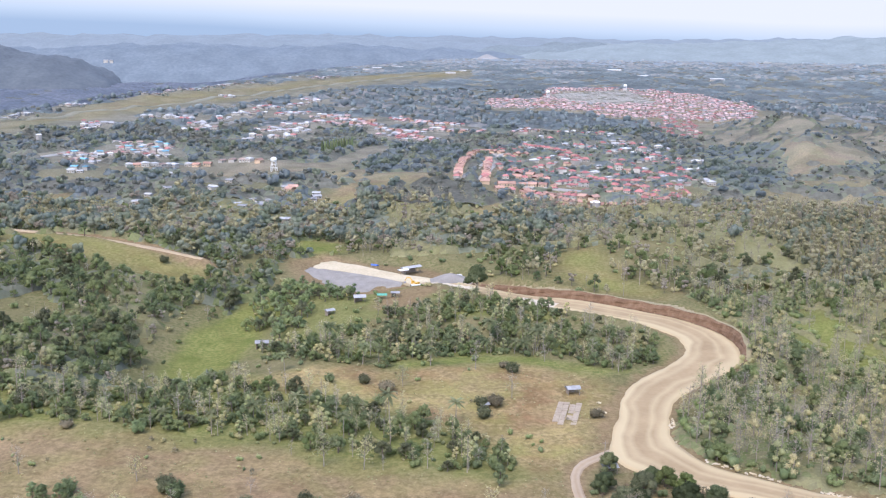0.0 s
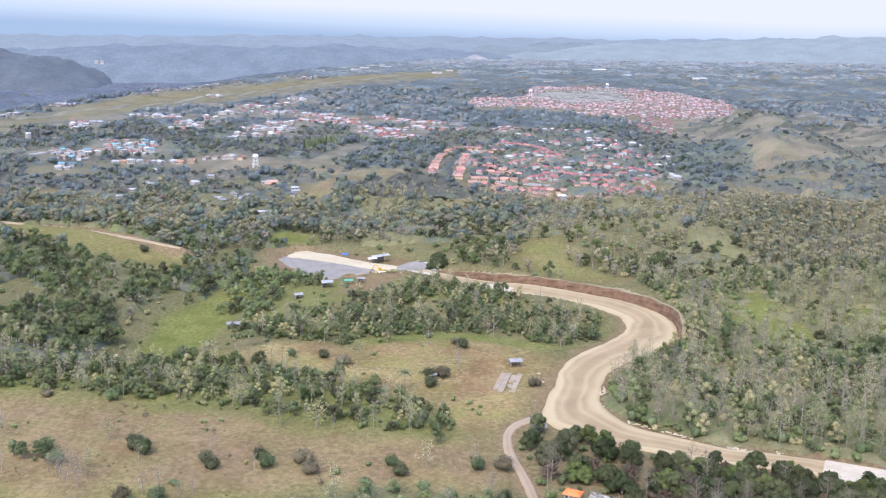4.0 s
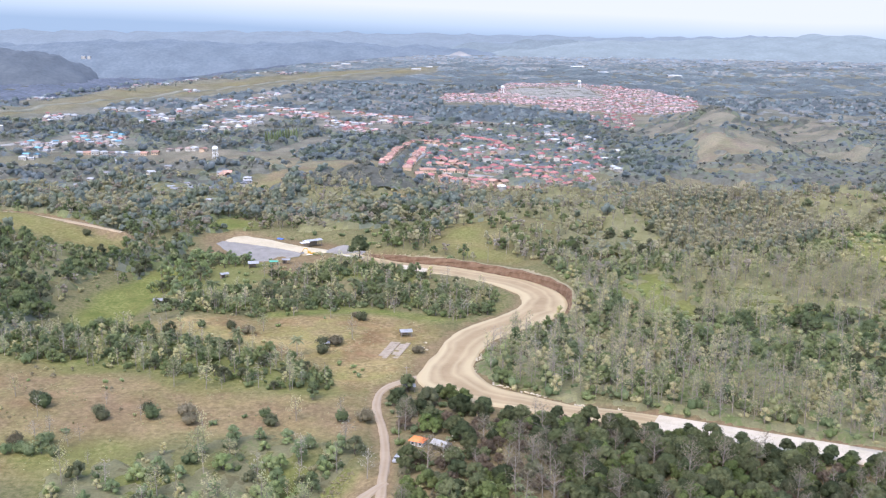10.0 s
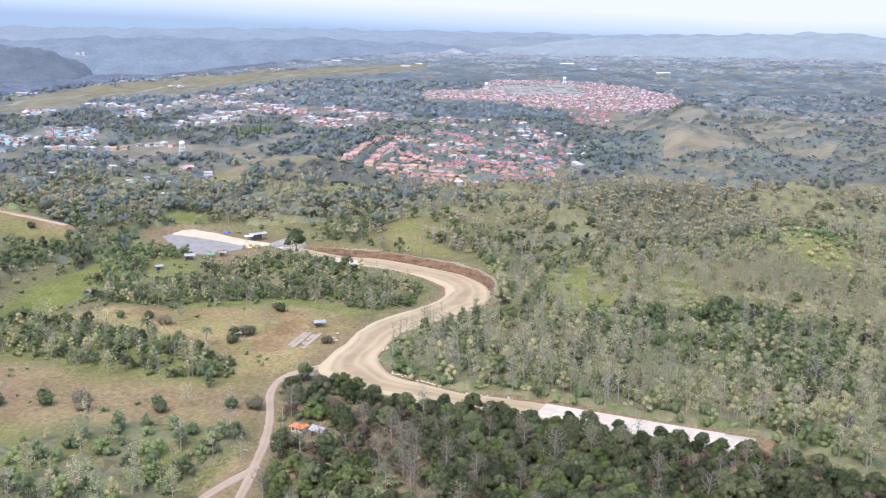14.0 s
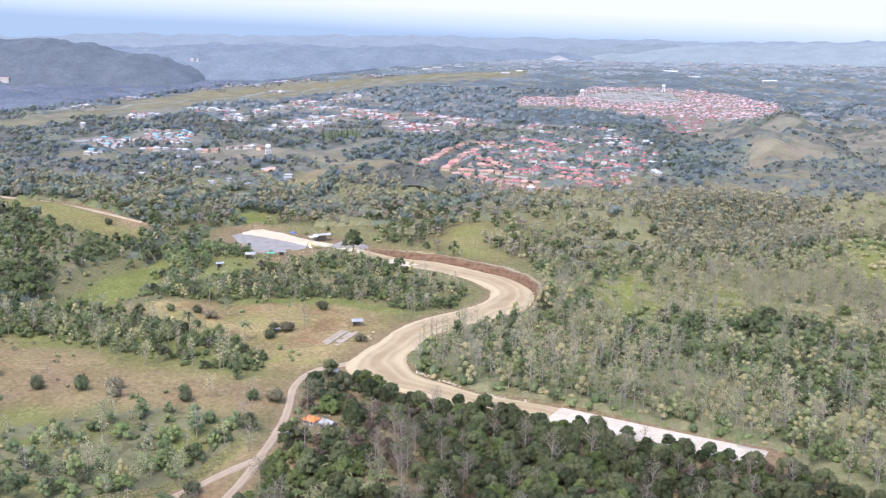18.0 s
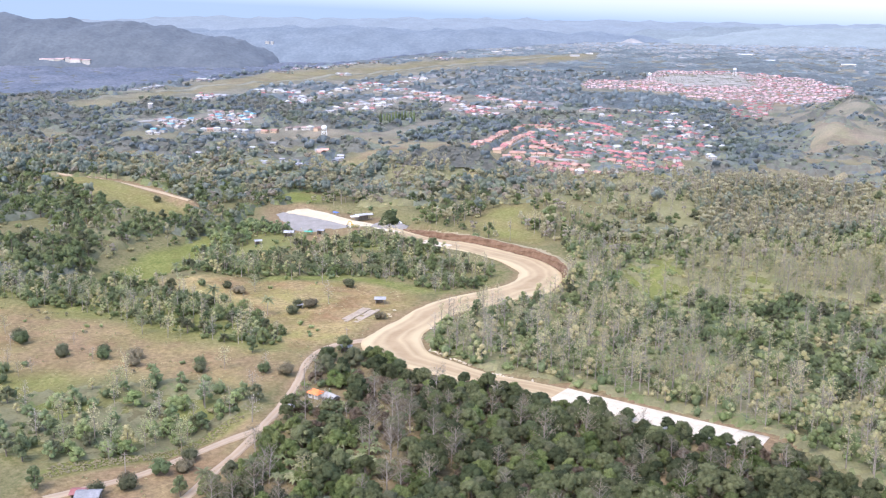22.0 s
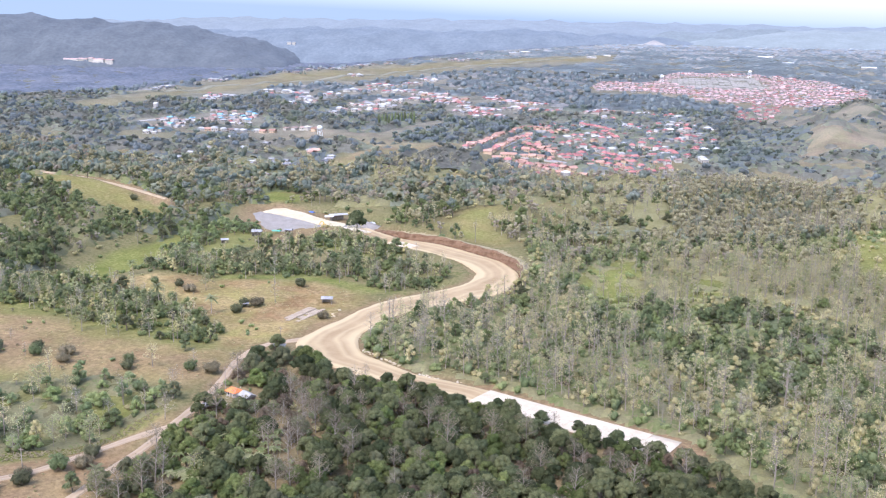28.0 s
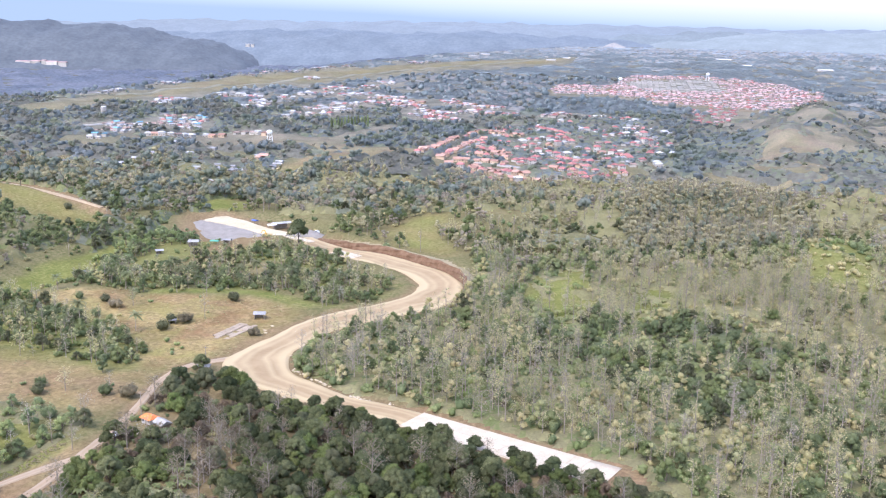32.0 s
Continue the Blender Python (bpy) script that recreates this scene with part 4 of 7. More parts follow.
def clump(h, r, parts, per, size, leafmat, n=6, m=4, base=0.62, fat=(0.42, 0.68)):
    """Distant tree: uneven crown masses of several sizes, edged with leaf sprays, over a stub of trunk."""
    leaf = []
    for k in range(parts):
        a, q = 2.4 * k + rng.uniform(0, 1.2), r * rng.uniform(0.25, 0.6) * (parts > 1)
        s = r * (rng.uniform(*fat) if parts > 1 else 0.9)
        c = np.array([math.cos(a) * q, math.sin(a) * q, h * base + rng.uniform(-0.2, 0.2) * h * (parts > 1)])
        rr = np.array([s, s, min(s * rng.uniform(0.7, 1.0), c[2] + 0.2)])
        leaf.append(blob(c, rr, n, m, 0.32))
        if per:
            d = rng.normal(0, 1, (per, 3))
            d /= np.linalg.norm(d, axis=1)[:, None]
            d[:, 2] = np.where(d[:, 2] < -0.3, -d[:, 2], d[:, 2])
            leaf.append(leaves(c + d * rr * rng.uniform(0.85, 1.15, (per, 1)), d, size))
    t = {"crown": (*merge(leaf), leafmat)}
    if h > 5.2 and parts > 4:
        t["trunk"] = (*tube([(0, 0, -0.4), (0.1, 0, h * base)], [0.18, 0.1], 3), M_BARK)
    return t


def batch(name, templates, spots, label, category, smooth_faces=True):
    """Many plants joined into one mesh of kind stuff. spots: rows of template, x, y, z, turn, scale, stretch."""
    mats, V, F, MI, o = [], [], [], [], 0
    spots = np.asarray(spots, float)
    for k, t in enumerate(templates):
        rows = spots[spots[:, 0] == k]
        if not len(rows):
            continue
        co, si = np.cos(rows[:, 4]), np.sin(rows[:, 4])
        for v, f, m in t.values():
            if m not in mats:
                mats.append(m)
            s, st = rows[:, 5:6], rows[:, 6:7]
            x = (v[:, 0] * co[:, None] - v[:, 1] * si[:, None]) * s + rows[:, 1:2]
            y = (v[:, 0] * si[:, None] + v[:, 1] * co[:, None]) * s + rows[:, 2:3]
            z = v[:, 2] * s * st + rows[:, 3:4]
            V.append(np.stack([x, y, z], -1).reshape(-1, 3))
            F.append((f[None] + (np.arange(len(rows)) * len(v))[:, None, None]).reshape(-1, 3) + o)
            MI.append(np.full(len(f) * len(rows), mats.index(m)))
            o += len(v) * len(rows)
    ob = lump(name, np.vstack(V), np.vstack(F), mats, np.concatenate(MI), sm=smooth_faces)
    return tagged(ob, label, category, kind="stuff")


def thing(name, template, label, category, group=""):
    """A thing off stage, with its parts, to be copied."""
    e = tagged(new(name), label, category, group)
    for part_name, (v, f, m) in template.items():
        lump(part_name, v, f, [m], parent=e, sm=True)
    return e


def put(proto, x, y, turn=0.0, s=1.0, z=None, used=set()):
    """The first use places the thing itself, later ones a copy."""
    z = float(height(np.array([x]), np.array([y]))[0]) if z is None else z
    m = Matrix.Translation((x, y, z)) @ Matrix.Rotation(turn, 4, "Z") @ Matrix.Scale(s, 4)
    if proto.name not in used:
        used.add(proto.name)
        proto.matrix_basis = m
        return proto
    proto.scale = (s, s, s)
    c = copy_thing(proto, Matrix.Translation((x, y, z)) @ Matrix.Rotation(turn, 4, "Z"))
    return c


def ground_z(x, y):
    return float(height(np.array([x]), np.array([y]))[0])


def in_view(x, y):
    left = np.minimum(-0.45 * y - 15, 150 - 0.75 * (y + 75))
    right = np.maximum(110 + 0.46 * (y + 70), 210 + 0.25 * (y + 60))
    return (x > left) & (x < right)


def scatter(x0, x1, y0, y1, cell):
    xs, ys = np.meshgrid(np.arange(x0, x1, cell), np.arange(y0, y1, cell))
    xs, ys = xs.ravel() + rng.uniform(-0.45, 0.45, xs.size) * cell, ys.ravel() + rng.uniform(-0.45, 0.45, ys.size) * cell
    k = in_view(xs, ys)
    return xs[k], ys[k]


def clear(x, y, margin=2.0):
    """True where no road, yard or open field is."""
    ok = np.ones(x.shape, bool)
    near = (np.abs(x + 40) < 330) & (y > 100) & (y < 620)
    for line, _ in LANES:
        d, _, w = lane_near(line, x[near], y[near])
        ok[near] &= d > w / 2 + margin
    return ok & ~inside(YARD, x, y)


def spots_for(x, y, kinds, smin, smax, weights=None):
    n = len(x)
    k = rng.choice(kinds, n, p=weights)
    return np.stack([k, x, y, height(x, y), rng.uniform(0, 6.28, n), rng.uniform(smin, smax, n), rng.uniform(0.85, 1.15, n)], -1)


def canopy(name, x0, x1, y0, y1, cell, share, shade, mats, tall, label):
    """Closed canopy of far woods as one uneven sheet: share above 0 where it grows, shade picks the foliage by bands."""
    xs, ys = np.arange(x0, x1, cell), np.arange(y0, y1, cell)
    X, Y = np.meshgrid(xs, ys)
    X, Y = X + rng.uniform(-0.38, 0.38, X.shape) * cell, Y + rng.uniform(-0.38, 0.38, X.shape) * cell
    w = share(X, Y) + rng.uniform(-0.12, 0.12, X.shape)
    up = tall * sstep(-0.05, 0.22, w) * rng.uniform(0.55 if cell < 5 else 0.75, 1.12, X.shape)
    Z = height(X, Y) - 0.4 + up * (0.8 + 0.3 * wob(X, Y, 31, 2.0))
    F = sheet(len(xs), len(ys))
    grow, seen = up.ravel(), in_view(X, Y).ravel()
    keep = (grow[F].max(1) > 0.15 * tall) & seen[F].any(1)
    F = F[keep]
    used, F = np.unique(F, return_inverse=True)
    F = F.reshape(-1, 4)
    V = np.stack([X, Y, Z], -1).reshape(-1, 3)[used]
    c = V[F].mean(1)
    band = np.clip(np.floor(shade(c[:, 0], c[:, 1])), 0, len(mats) - 1).astype(int)
    return tagged(lump(name, V, F, mats, band, sm=True), label, "woodland", kind="stuff")


def tone(x, y):
    """Dark or dry growth: above 0 dark, below 0 dry."""
    v = wob(x, y, 150, 5.0) + 0.5 * wob(x, y, 60, 1.0) + rng.normal(0, 0.4, np.shape(x))
    for q in DARKWOODS:
        v = np.where(inside(q, x, y), v + 1.0, v)
    for q in TANWOODS:
        v = np.where(inside(q, x, y), v - 1.3, v)
    return np.where(inside(SUBDIV, x, y), v + 0.8, v - 0.1 * east_hills(x, y))


DG, DD, DM = (M_BARK, M_GREEN), (M_BARK, M_DEEP), (M_BARK, M_MANGO)
LOBED = dict(low=0.1, core=0.72, fat=(0.3, 0.46))
T_GREEN = [broadleaf(7.2, 3.4, 8, 32, 0.46, DG, **LOBED), broadleaf(6.2, 3.7, 8, 32, 0.46, DG, **LOBED), broadleaf(8.4, 3.2, 8, 32, 0.46, DD, **LOBED), broadleaf(6.8, 3.6, 8, 32, 0.46, DD, **LOBED), broadleaf(7.0, 3.2, 8, 32, 0.44, (M_BARK, M_DUSTY), **LOBED)]
T_MID = [broadleaf(7.6, 3.5, 6, 26, 0.56, DG, **LOBED), broadleaf(6.6, 3.9, 6, 26, 0.56, DG, **LOBED), broadleaf(9.0, 3.3, 6, 26, 0.56, DD, **LOBED), broadleaf(7.2, 3.4, 6, 26, 0.54, (M_BARK, M_DUSTY), **LOBED), broadleaf(6.0, 3.5, 6, 24, 0.56, DD, **LOBED),
         broadleaf(7.4, 3.0, 6, 22, 0.5, (M_PALEBARK, M_LIME), **LOBED)]
T_PALE = [slender(11, 2.4, 9, 26, 0.30, (M_PALEBARK, M_PALE)), slender(12.5, 2.1, 9, 24, 0.30, (M_PALEBARK, M_PALE)), slender(10.5, 2.3, 10, 14, 0.27, (M_PALEBARK, M_GREY)),
          slender(11.5, 2.2, 11, 3, 0.3, (M_PALEBARK, M_GREY)), slender(10, 2.4, 9, 28, 0.32, (M_PALEBARK, M_LIME)),
          broadleaf(9.0, 2.6, 5, 34, 0.38, (M_PALEBARK, M_PALE), core=0.7, low=0.1), broadleaf(9.0, 2.5, 5, 34, 0.38, (M_PALEBARK, M_LIME), core=0.7, low=0.1)]


def feather(h, r, per, size, leafmat):
    """Distant dry tree: pale stem, two limbs and loose foliage."""
    wood = [tube([(0, 0, -0.5), (0.1, 0, h)], [0.16, 0.04], 3)]
    for s in (1, -1):
        wood.append(tube([(0, 0, h * 0.45), (s * r * 0.7, s * 0.3 * r, h * 0.85)], [0.08, 0.03], 3))
    c = rng.normal(0, 0.42, (per, 3)) * (r, r, h * 0.25) + (0, 0, h * 0.7)
    return {"trunk": (*merge(wood), M_PALEBARK), "crown": (*leaves(c, rng.normal(0, 0.5, (per, 3)), size), leafmat)}


T_PALEMID = [feather(10.5, 2.4, 40, 0.5, M_PALE), feather(11.5, 2.1, 38, 0.5, M_PALE), feather(10, 2.3, 34, 0.48, M_GREY), feather(10.5, 1.9, 16, 0.45, M_GREY), clump(8.5, 2.8, 7, 8, 0.42, M_HILLTAN, n=5, m=3, fat=(0.28, 0.46)), clump(8.0, 2.7, 7, 8, 0.42, M_HILLGREY, n=5, m=3, fat=(0.28, 0.46))]
T_SHRUB = [shrub(1.7, 2.0, 14, 0.42, M_GREEN, 2), shrub(1.5, 1.7, 14, 0.4, M_PALE, 2), shrub(1.9, 2.3, 14, 0.42, M_DEEP, 2), shrub(1.3, 1.3, 12, 0.38, M_LIME, 2)]
T_SCRUB = [shrub(1.8, 2.0, 12, 0.5, M_GREEN, 2), shrub(1.7, 1.6, 12, 0.5, M_PALE, 2), shrub(2.0, 2.2, 12, 0.5, M_DEEP, 2), shrub(1.5, 1.1, 10, 0.45, M_LIME, 2)]
FINE, SMALL = dict(n=5, m=3, fat=(0.28, 0.46)), dict(n=5, m=3, fat=(0.34, 0.52))
# far crowns wear the leaf colours that have haze mixed in
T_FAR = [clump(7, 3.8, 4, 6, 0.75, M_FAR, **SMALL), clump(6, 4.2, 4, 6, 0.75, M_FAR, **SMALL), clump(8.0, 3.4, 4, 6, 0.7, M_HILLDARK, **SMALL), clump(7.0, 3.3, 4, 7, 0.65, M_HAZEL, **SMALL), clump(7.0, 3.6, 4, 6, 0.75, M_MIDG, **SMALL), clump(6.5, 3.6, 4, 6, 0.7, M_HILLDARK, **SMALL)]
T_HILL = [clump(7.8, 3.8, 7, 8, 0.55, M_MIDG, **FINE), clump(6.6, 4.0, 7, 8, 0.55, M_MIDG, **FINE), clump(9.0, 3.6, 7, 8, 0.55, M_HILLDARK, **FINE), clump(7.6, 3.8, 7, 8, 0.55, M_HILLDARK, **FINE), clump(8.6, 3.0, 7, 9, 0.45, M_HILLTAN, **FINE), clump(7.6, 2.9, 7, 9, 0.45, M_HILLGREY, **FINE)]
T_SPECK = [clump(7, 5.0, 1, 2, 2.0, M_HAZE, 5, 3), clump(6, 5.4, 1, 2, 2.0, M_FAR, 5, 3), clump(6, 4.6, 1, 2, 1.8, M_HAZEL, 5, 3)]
T_PALM = [palm(7.5, (M_PALEBARK, M_PALM)), palm(9.5, (M_PALEBARK, M_PALM)), palm(5.5, (M_PALEBARK, M_PALM))]
T_BANANA = [banana((M_BARK, M_LIME)), banana((M_BARK, M_GREEN))]

# woods: slopes to the east of the road, the valley to the west, the belt and the ridges
x, y = scatter(60, 470, 130, 480, 4.9)
k = inside(RIGHTWOOD, x, y) & clear(x, y, 3.5)
x, y = x[k], y[k]
olive = inside(OLIVEZONE, x, y)
dark, limez, road_edge, grassy = inside(DARKHOLLOW, x, y) & ~olive, inside(LIMERIDGE, x, y) | olive, inside(ROADSIDE, x, y), inside(LUSHPATCH, x, y) | inside(LUSHPATCH_B, x, y)
r = rng.uniform(0, 1, len(x))
green_share = np.where(dark, 0.64, np.where(limez, 0.06, np.where(road_edge, 0.4, 0.2 + 0.3 * (wob(x, y, 55, 4) > 0.3))))
g = r < green_share
gap = (wob(x, y, 60, 1.7) > 0.78) | (np.hypot(x - 122, y - 328) < 6) | (grassy & (rng.uniform(0, 1, len(x)) < 0.84)) | inside(KNOLL, x, y)
lime = limez | (wob(x, y, 48, 9.0) > 0.45)
for name, sel, weights, lab in (("pale_woodland", ~g & ~gap & ~lime, [0.25, 0.18, 0.2, 0.12, 0.03, 0.14, 0.08], "pale half-leafless dry-season trees crowding the slope"),
                                ("olive_woodland", ~g & ~gap & lime, [0.27, 0.16, 0.06, 0.12, 0.2, 0.08, 0.11], "yellow-olive thinly leaved trees crowding the slope")):
    away = sel & ((x > 290) | (y > 415))
    sel = sel & ~away
    batch(name, T_PALE, spots_for(x[sel], y[sel], np.arange(7), 0.62, 1.25, weights), lab, "woodland")
    batch(name + "_edge", T_PALEMID + [T_MID[5]], spots_for(x[away], y[away], np.arange(7), 0.7, 1.25, [0.24, 0.18, 0.12, 0.08, 0.1, 0.02, 0.26]), lab.replace("crowding", "at the back of"), "woodland")
sel = g & ~gap
batch("green_woodland", T_GREEN, spots_for(x[sel], y[sel], np.arange(5), 0.5, 1.15, [0.22, 0.2, 0.2, 0.2, 0.18]), "dense dark green trees filling the hollow", "woodland")
def east_share(x, y):
    v = 0.45 + 0.8 * wob(x, y, 37, 3.0) + 0.4 * wob(x, y, 14, 1.0) - 2.0 * ~inside(RIGHTWOOD, x, y) - 2.0 * ~clear(x, y, 2.0)
    return v - 1.2 * (inside(LUSHPATCH, x, y) | inside(LUSHPATCH_B, x, y)) * (wob(x, y, 17, 2) < 0.25) - 1.0 * inside(KNOLL, x, y)


def east_tone(x, y):
    v = 1.5 + 0.9 * wob(x, y, 44, 6.0) + 0.6 * wob(x, y, 15, 2.0) + rng.normal(0, 0.5, len(x))
    return v + 1.6 * inside(DARKHOLLOW, x, y) - 1.6 * inside(LIMERIDGE, x, y) - 0.6 * inside(OLIVEZONE, x, y)


canopy("wood_thicket", 62, 460, 135, 480, 1.75, east_share, east_tone, [M_THICKY, M_THICKO, M_THICKG, M_THICKD], 2.0, "olive and green thickets under the slope's trees")
x, y = scatter(60, 470, 130, 480, 5.6)
lz = inside(LIMERIDGE, x, y)
k = inside(RIGHTWOOD, x, y) & clear(x, y, 1.0) & ~((inside(LUSHPATCH, x, y) | inside(LUSHPATCH_B, x, y)) & (wob(x, y, 17, 2) < 0.25))
rows = spots_for(x[k], y[k], np.arange(4), 0.6, 2.0, [0.44, 0.22, 0.31, 0.03])
rows[:, 0] = np.where(lz[k] & (rows[:, 0] % 2 == 0), rows[:, 0] // 2 * 2 + 1, rows[:, 0])
batch("undergrowth", T_SHRUB, rows, "low green and olive bushes under the trees", "undergrowth")

x, y = scatter(-420, -60, 300, 620, 5.4)
west = clear(x, y, 4) & ~inside(LANE_G, x, y) & ~inside(HILLMEADOW, x, y) & ~inside(BELT, x, y) & ~inside(PASTURE, x, y) & ~inside(MEADOW, x, y) & ~inside(PALMBELT, x, y) & ~inside(PADDY, x, y)
VALLEYGAPS = [[(-121, 439), (-104, 466), (-106, 408), (-104, 335), (-120, 336), (-124, 406)], [(-200, 425), (-186, 450), (-160, 415), (-176, 380)], [(-205, 520), (-144, 499), (-122, 478), (-165, 476)]]
for q in VALLEYGAPS:
    west &= ~inside(q, x + 5 * wob(x, y, 23, 1.0), y + 5 * wob(x, y, 19, 2.0))
west &= ((x < -88) | (y > 545)) & ((y > 480) | (x < -105) | (y > 430)) & (wob(x, y, 55, 8.0) + 0.4 * wob(x, y, 21, 2.0) < 0.9)
x, y = x[west], y[west]
p = rng.uniform(0, 1, len(x)) < 0.74 + 0.2 * wob(x, y, 60, 3.0)
h = p & (y + rng.uniform(-60, 60, len(y)) > 540)
p2 = p & ~h
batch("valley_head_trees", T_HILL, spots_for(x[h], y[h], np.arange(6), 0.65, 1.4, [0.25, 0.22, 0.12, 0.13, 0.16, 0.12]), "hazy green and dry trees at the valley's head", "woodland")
batch("valley_woodland", T_MID, spots_for(x[p2], y[p2], np.arange(6), 0.6, 1.4, [0.26, 0.22, 0.16, 0.16, 0.1, 0.1]), "green valley woodland with rounded crowns", "woodland")
batch("valley_dry_trees", T_PALEMID, spots_for(x[~p], y[~p], np.arange(6), 0.55, 0.95), "scattered pale bare trees among the valley wood", "woodland")
def valley_share(x, y):
    v = wob(x, y, 70, 2.0) + 0.6 * wob(x, y, 27, 3.0) + 0.35 - 2.0 * (inside(HILLMEADOW, x, y) | inside(LANE_G, x, y) | inside(PADDY, x, y) | inside(MEADOW, x, y) | inside(PASTURE, x, y) | inside(PALMBELT, x, y) | inside(BELT, x, y)) - 2.0 * ~clear(x, y, 5)
    for q in VALLEYGAPS:
        v = v - 1.2 * inside(q, x, y)
    return v - 2.0 * ((x > -88) & (y < 545))


canopy("valley_thicket", -420, -60, 318, 600, 2.4, valley_share, lambda x, y: 1.6 + 1.3 * tone(x, y), [M_THICKO, M_THICKG, M_MIDG, M_MIDG, M_HILLDARK], 4.0, "green and dry thickets under the valley trees")
x, y = scatter(-420, 30, 300, 720, 8.5)
k = (rng.uniform(0, 1, len(x)) < 0.4 + 0.5 * (wob(x, y, 40, 2.2) > 0)) & ~(inside(HUTFIELD, x, y) & (rng.uniform(0, 1, len(x)) < 0.4)) & clear(x, y, 3) & ~inside(PADDY, x, y) & ~inside(MEADOW, x, y) & ~inside(PASTURE, x, y) & ~(inside(LANE_G, x, y) & (wob(x, y, 25, 3) < 0.6)) & ~(inside(HILLMEADOW, x, y) & (wob(x, y, 30, 1) < 0.7))
batch("valley_scrub", T_SCRUB, spots_for(x[k], y[k], np.arange(4), 0.6, 1.6, [0.3, 0.3, 0.25, 0.15]), "olive and green scrub between the valley trees", "undergrowth")

YARDTREES = [[(-89, 435), (-90, 464), (-82, 485), (-70, 499), (-50, 465), (-58, 436), (-68, 411)], [(-67, 475), (-66, 509), (-40, 457), (-49, 443)]]
x, y = scatter(-100, 0, 400, 520, 5.0)
k = (inside(YARDTREES[0], x, y) | inside(YARDTREES[1], x, y)) & clear(x, y, 3) & (rng.uniform(0, 1, len(x)) < 0.75)
batch("yard_trees", T_MID, spots_for(x[k], y[k], np.arange(6), 0.65, 1.2, [0.2, 0.2, 0.25, 0.15, 0.18, 0.02]), "dark green clump of trees below the works yard", "woodland")
x, y = scatter(-200, 90, 250, 460, 4.6)
b1, b2 = inside(BELT, x, y), inside(PALMBELT, x, y) & clear(x, y, 4)
k = (b1 & (wob(x, y, 30, 2.5) < 0.75)) | (b2 & (wob(x, y, 38, 1.0) + 0.4 * wob(x, y, 15, 2.0) < 0.42) & ~inside(GREENSTRIP, x, y) & ~(inside(HUTFIELD, x, y) & (wob(x, y, 26, 3.0) < 0.05)))
x, y = x[k], y[k]
p = rng.uniform(0, 1, len(x))
batch("hedge_trees", T_GREEN, spots_for(x[(p < 0.36) | ((p > 0.4) & (p < 0.5))], y[(p < 0.36) | ((p > 0.4) & (p < 0.5))], np.arange(5), 0.45, 1.0), "green trees of a belt between dry meadows", "woodland")
batch("hedge_dry_trees", T_PALE, spots_for(x[p > 0.56], y[p > 0.56], np.arange(7), 0.5, 0.9, [0.2, 0.14, 0.22, 0.15, 0.04, 0.13, 0.12]), "pale dry trees of a belt between meadows", "woodland")
ux, uy = scatter(-200, 90, 140, 460, 4.4)
k = (inside(BELT, ux, uy) | (inside(PALMBELT, ux, uy) & ~inside(GREENSTRIP, ux, uy)) | (inside(LOWPATCH, ux, uy) & (wob(ux, uy, 24, 1.0) > 0.1))) & clear(ux, uy, 2) & (wob(ux, uy, 27, 5.0) < 0.6)
batch("belt_undergrowth", T_SHRUB, spots_for(ux[k], uy[k], np.arange(4), 0.5, 1.5, [0.35, 0.25, 0.25, 0.15]), "bushes filling the tree belts between meadows", "undergrowth")
q = (p >= 0.36) & (p <= 0.4)
batch("palm_stand", T_PALM, spots_for(np.r_[x[q], rng.uniform(-50, 40, 26)], np.r_[y[q], rng.uniform(366, 392, 26)], np.arange(3), 0.7, 1.1), "coconut palms rising from the tree belt", "palms")

x, y = scatter(-450, 620, 455, 730, 6.4)
mid = clear(x, y, 5) & ~inside(RIGHTWOOD, x, y) & ((x > -60) | (y > 560)) & ~inside(HILLMEADOW, x, y) & ~inside(GREENSLOPE, x, y) & ~inside(PADDY, x, y) & ~inside(SUBDIV, x, y) & ~inside(PALMBELT, x, y)
mid &= ~inside(PLANTATION, x, y) & ~inside(KNOLL, x, y) & ((east_hills(x, y) < 0.5) | (wooded(x, y) > 0)) & (wob(x, y, 80, 6.0) + 0.4 * wob(x, y, 33, 2.0) < 0.5)
for f in FIELDS:
    mid &= ~inside(f, x, y)
mid &= ~hamlet_gap(x, y) & ~((x < 24) & (y > 440) & (y < 556) & (x > -95))
x, y = x[mid], y[mid]
palep = np.clip(0.46 + 0.48 * sstep(-20, 160, x) + 0.5 * wob(x, y, 110, 3.0), 0.06, 0.9)
for q in DARKWOODS:
    palep = np.where(inside(q, x, y), 0.08, palep)
for q in TANWOODS:
    palep = np.where(inside(q, x, y), 0.85, palep)
p = rng.uniform(0, 1, len(x)) < palep
batch("ridge_dry_trees", T_PALEMID, spots_for(x[p], y[p], np.arange(6), 0.6, 1.2, [0.16, 0.14, 0.12, 0.08, 0.3, 0.2]), "pale leafless plantation trees on the ridge", "woodland")
h = ~p & (y + rng.uniform(-60, 60, len(y)) > 570)
p = p | h
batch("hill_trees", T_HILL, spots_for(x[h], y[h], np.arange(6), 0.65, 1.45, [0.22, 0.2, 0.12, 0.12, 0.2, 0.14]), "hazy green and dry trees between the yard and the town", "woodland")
batch("ridge_green_trees", T_MID, spots_for(x[~p], y[~p], np.arange(6), 0.65, 1.35, [0.22, 0.2, 0.22, 0.18, 0.14, 0.04]), "green trees on the ridge and below the town", "woodland")
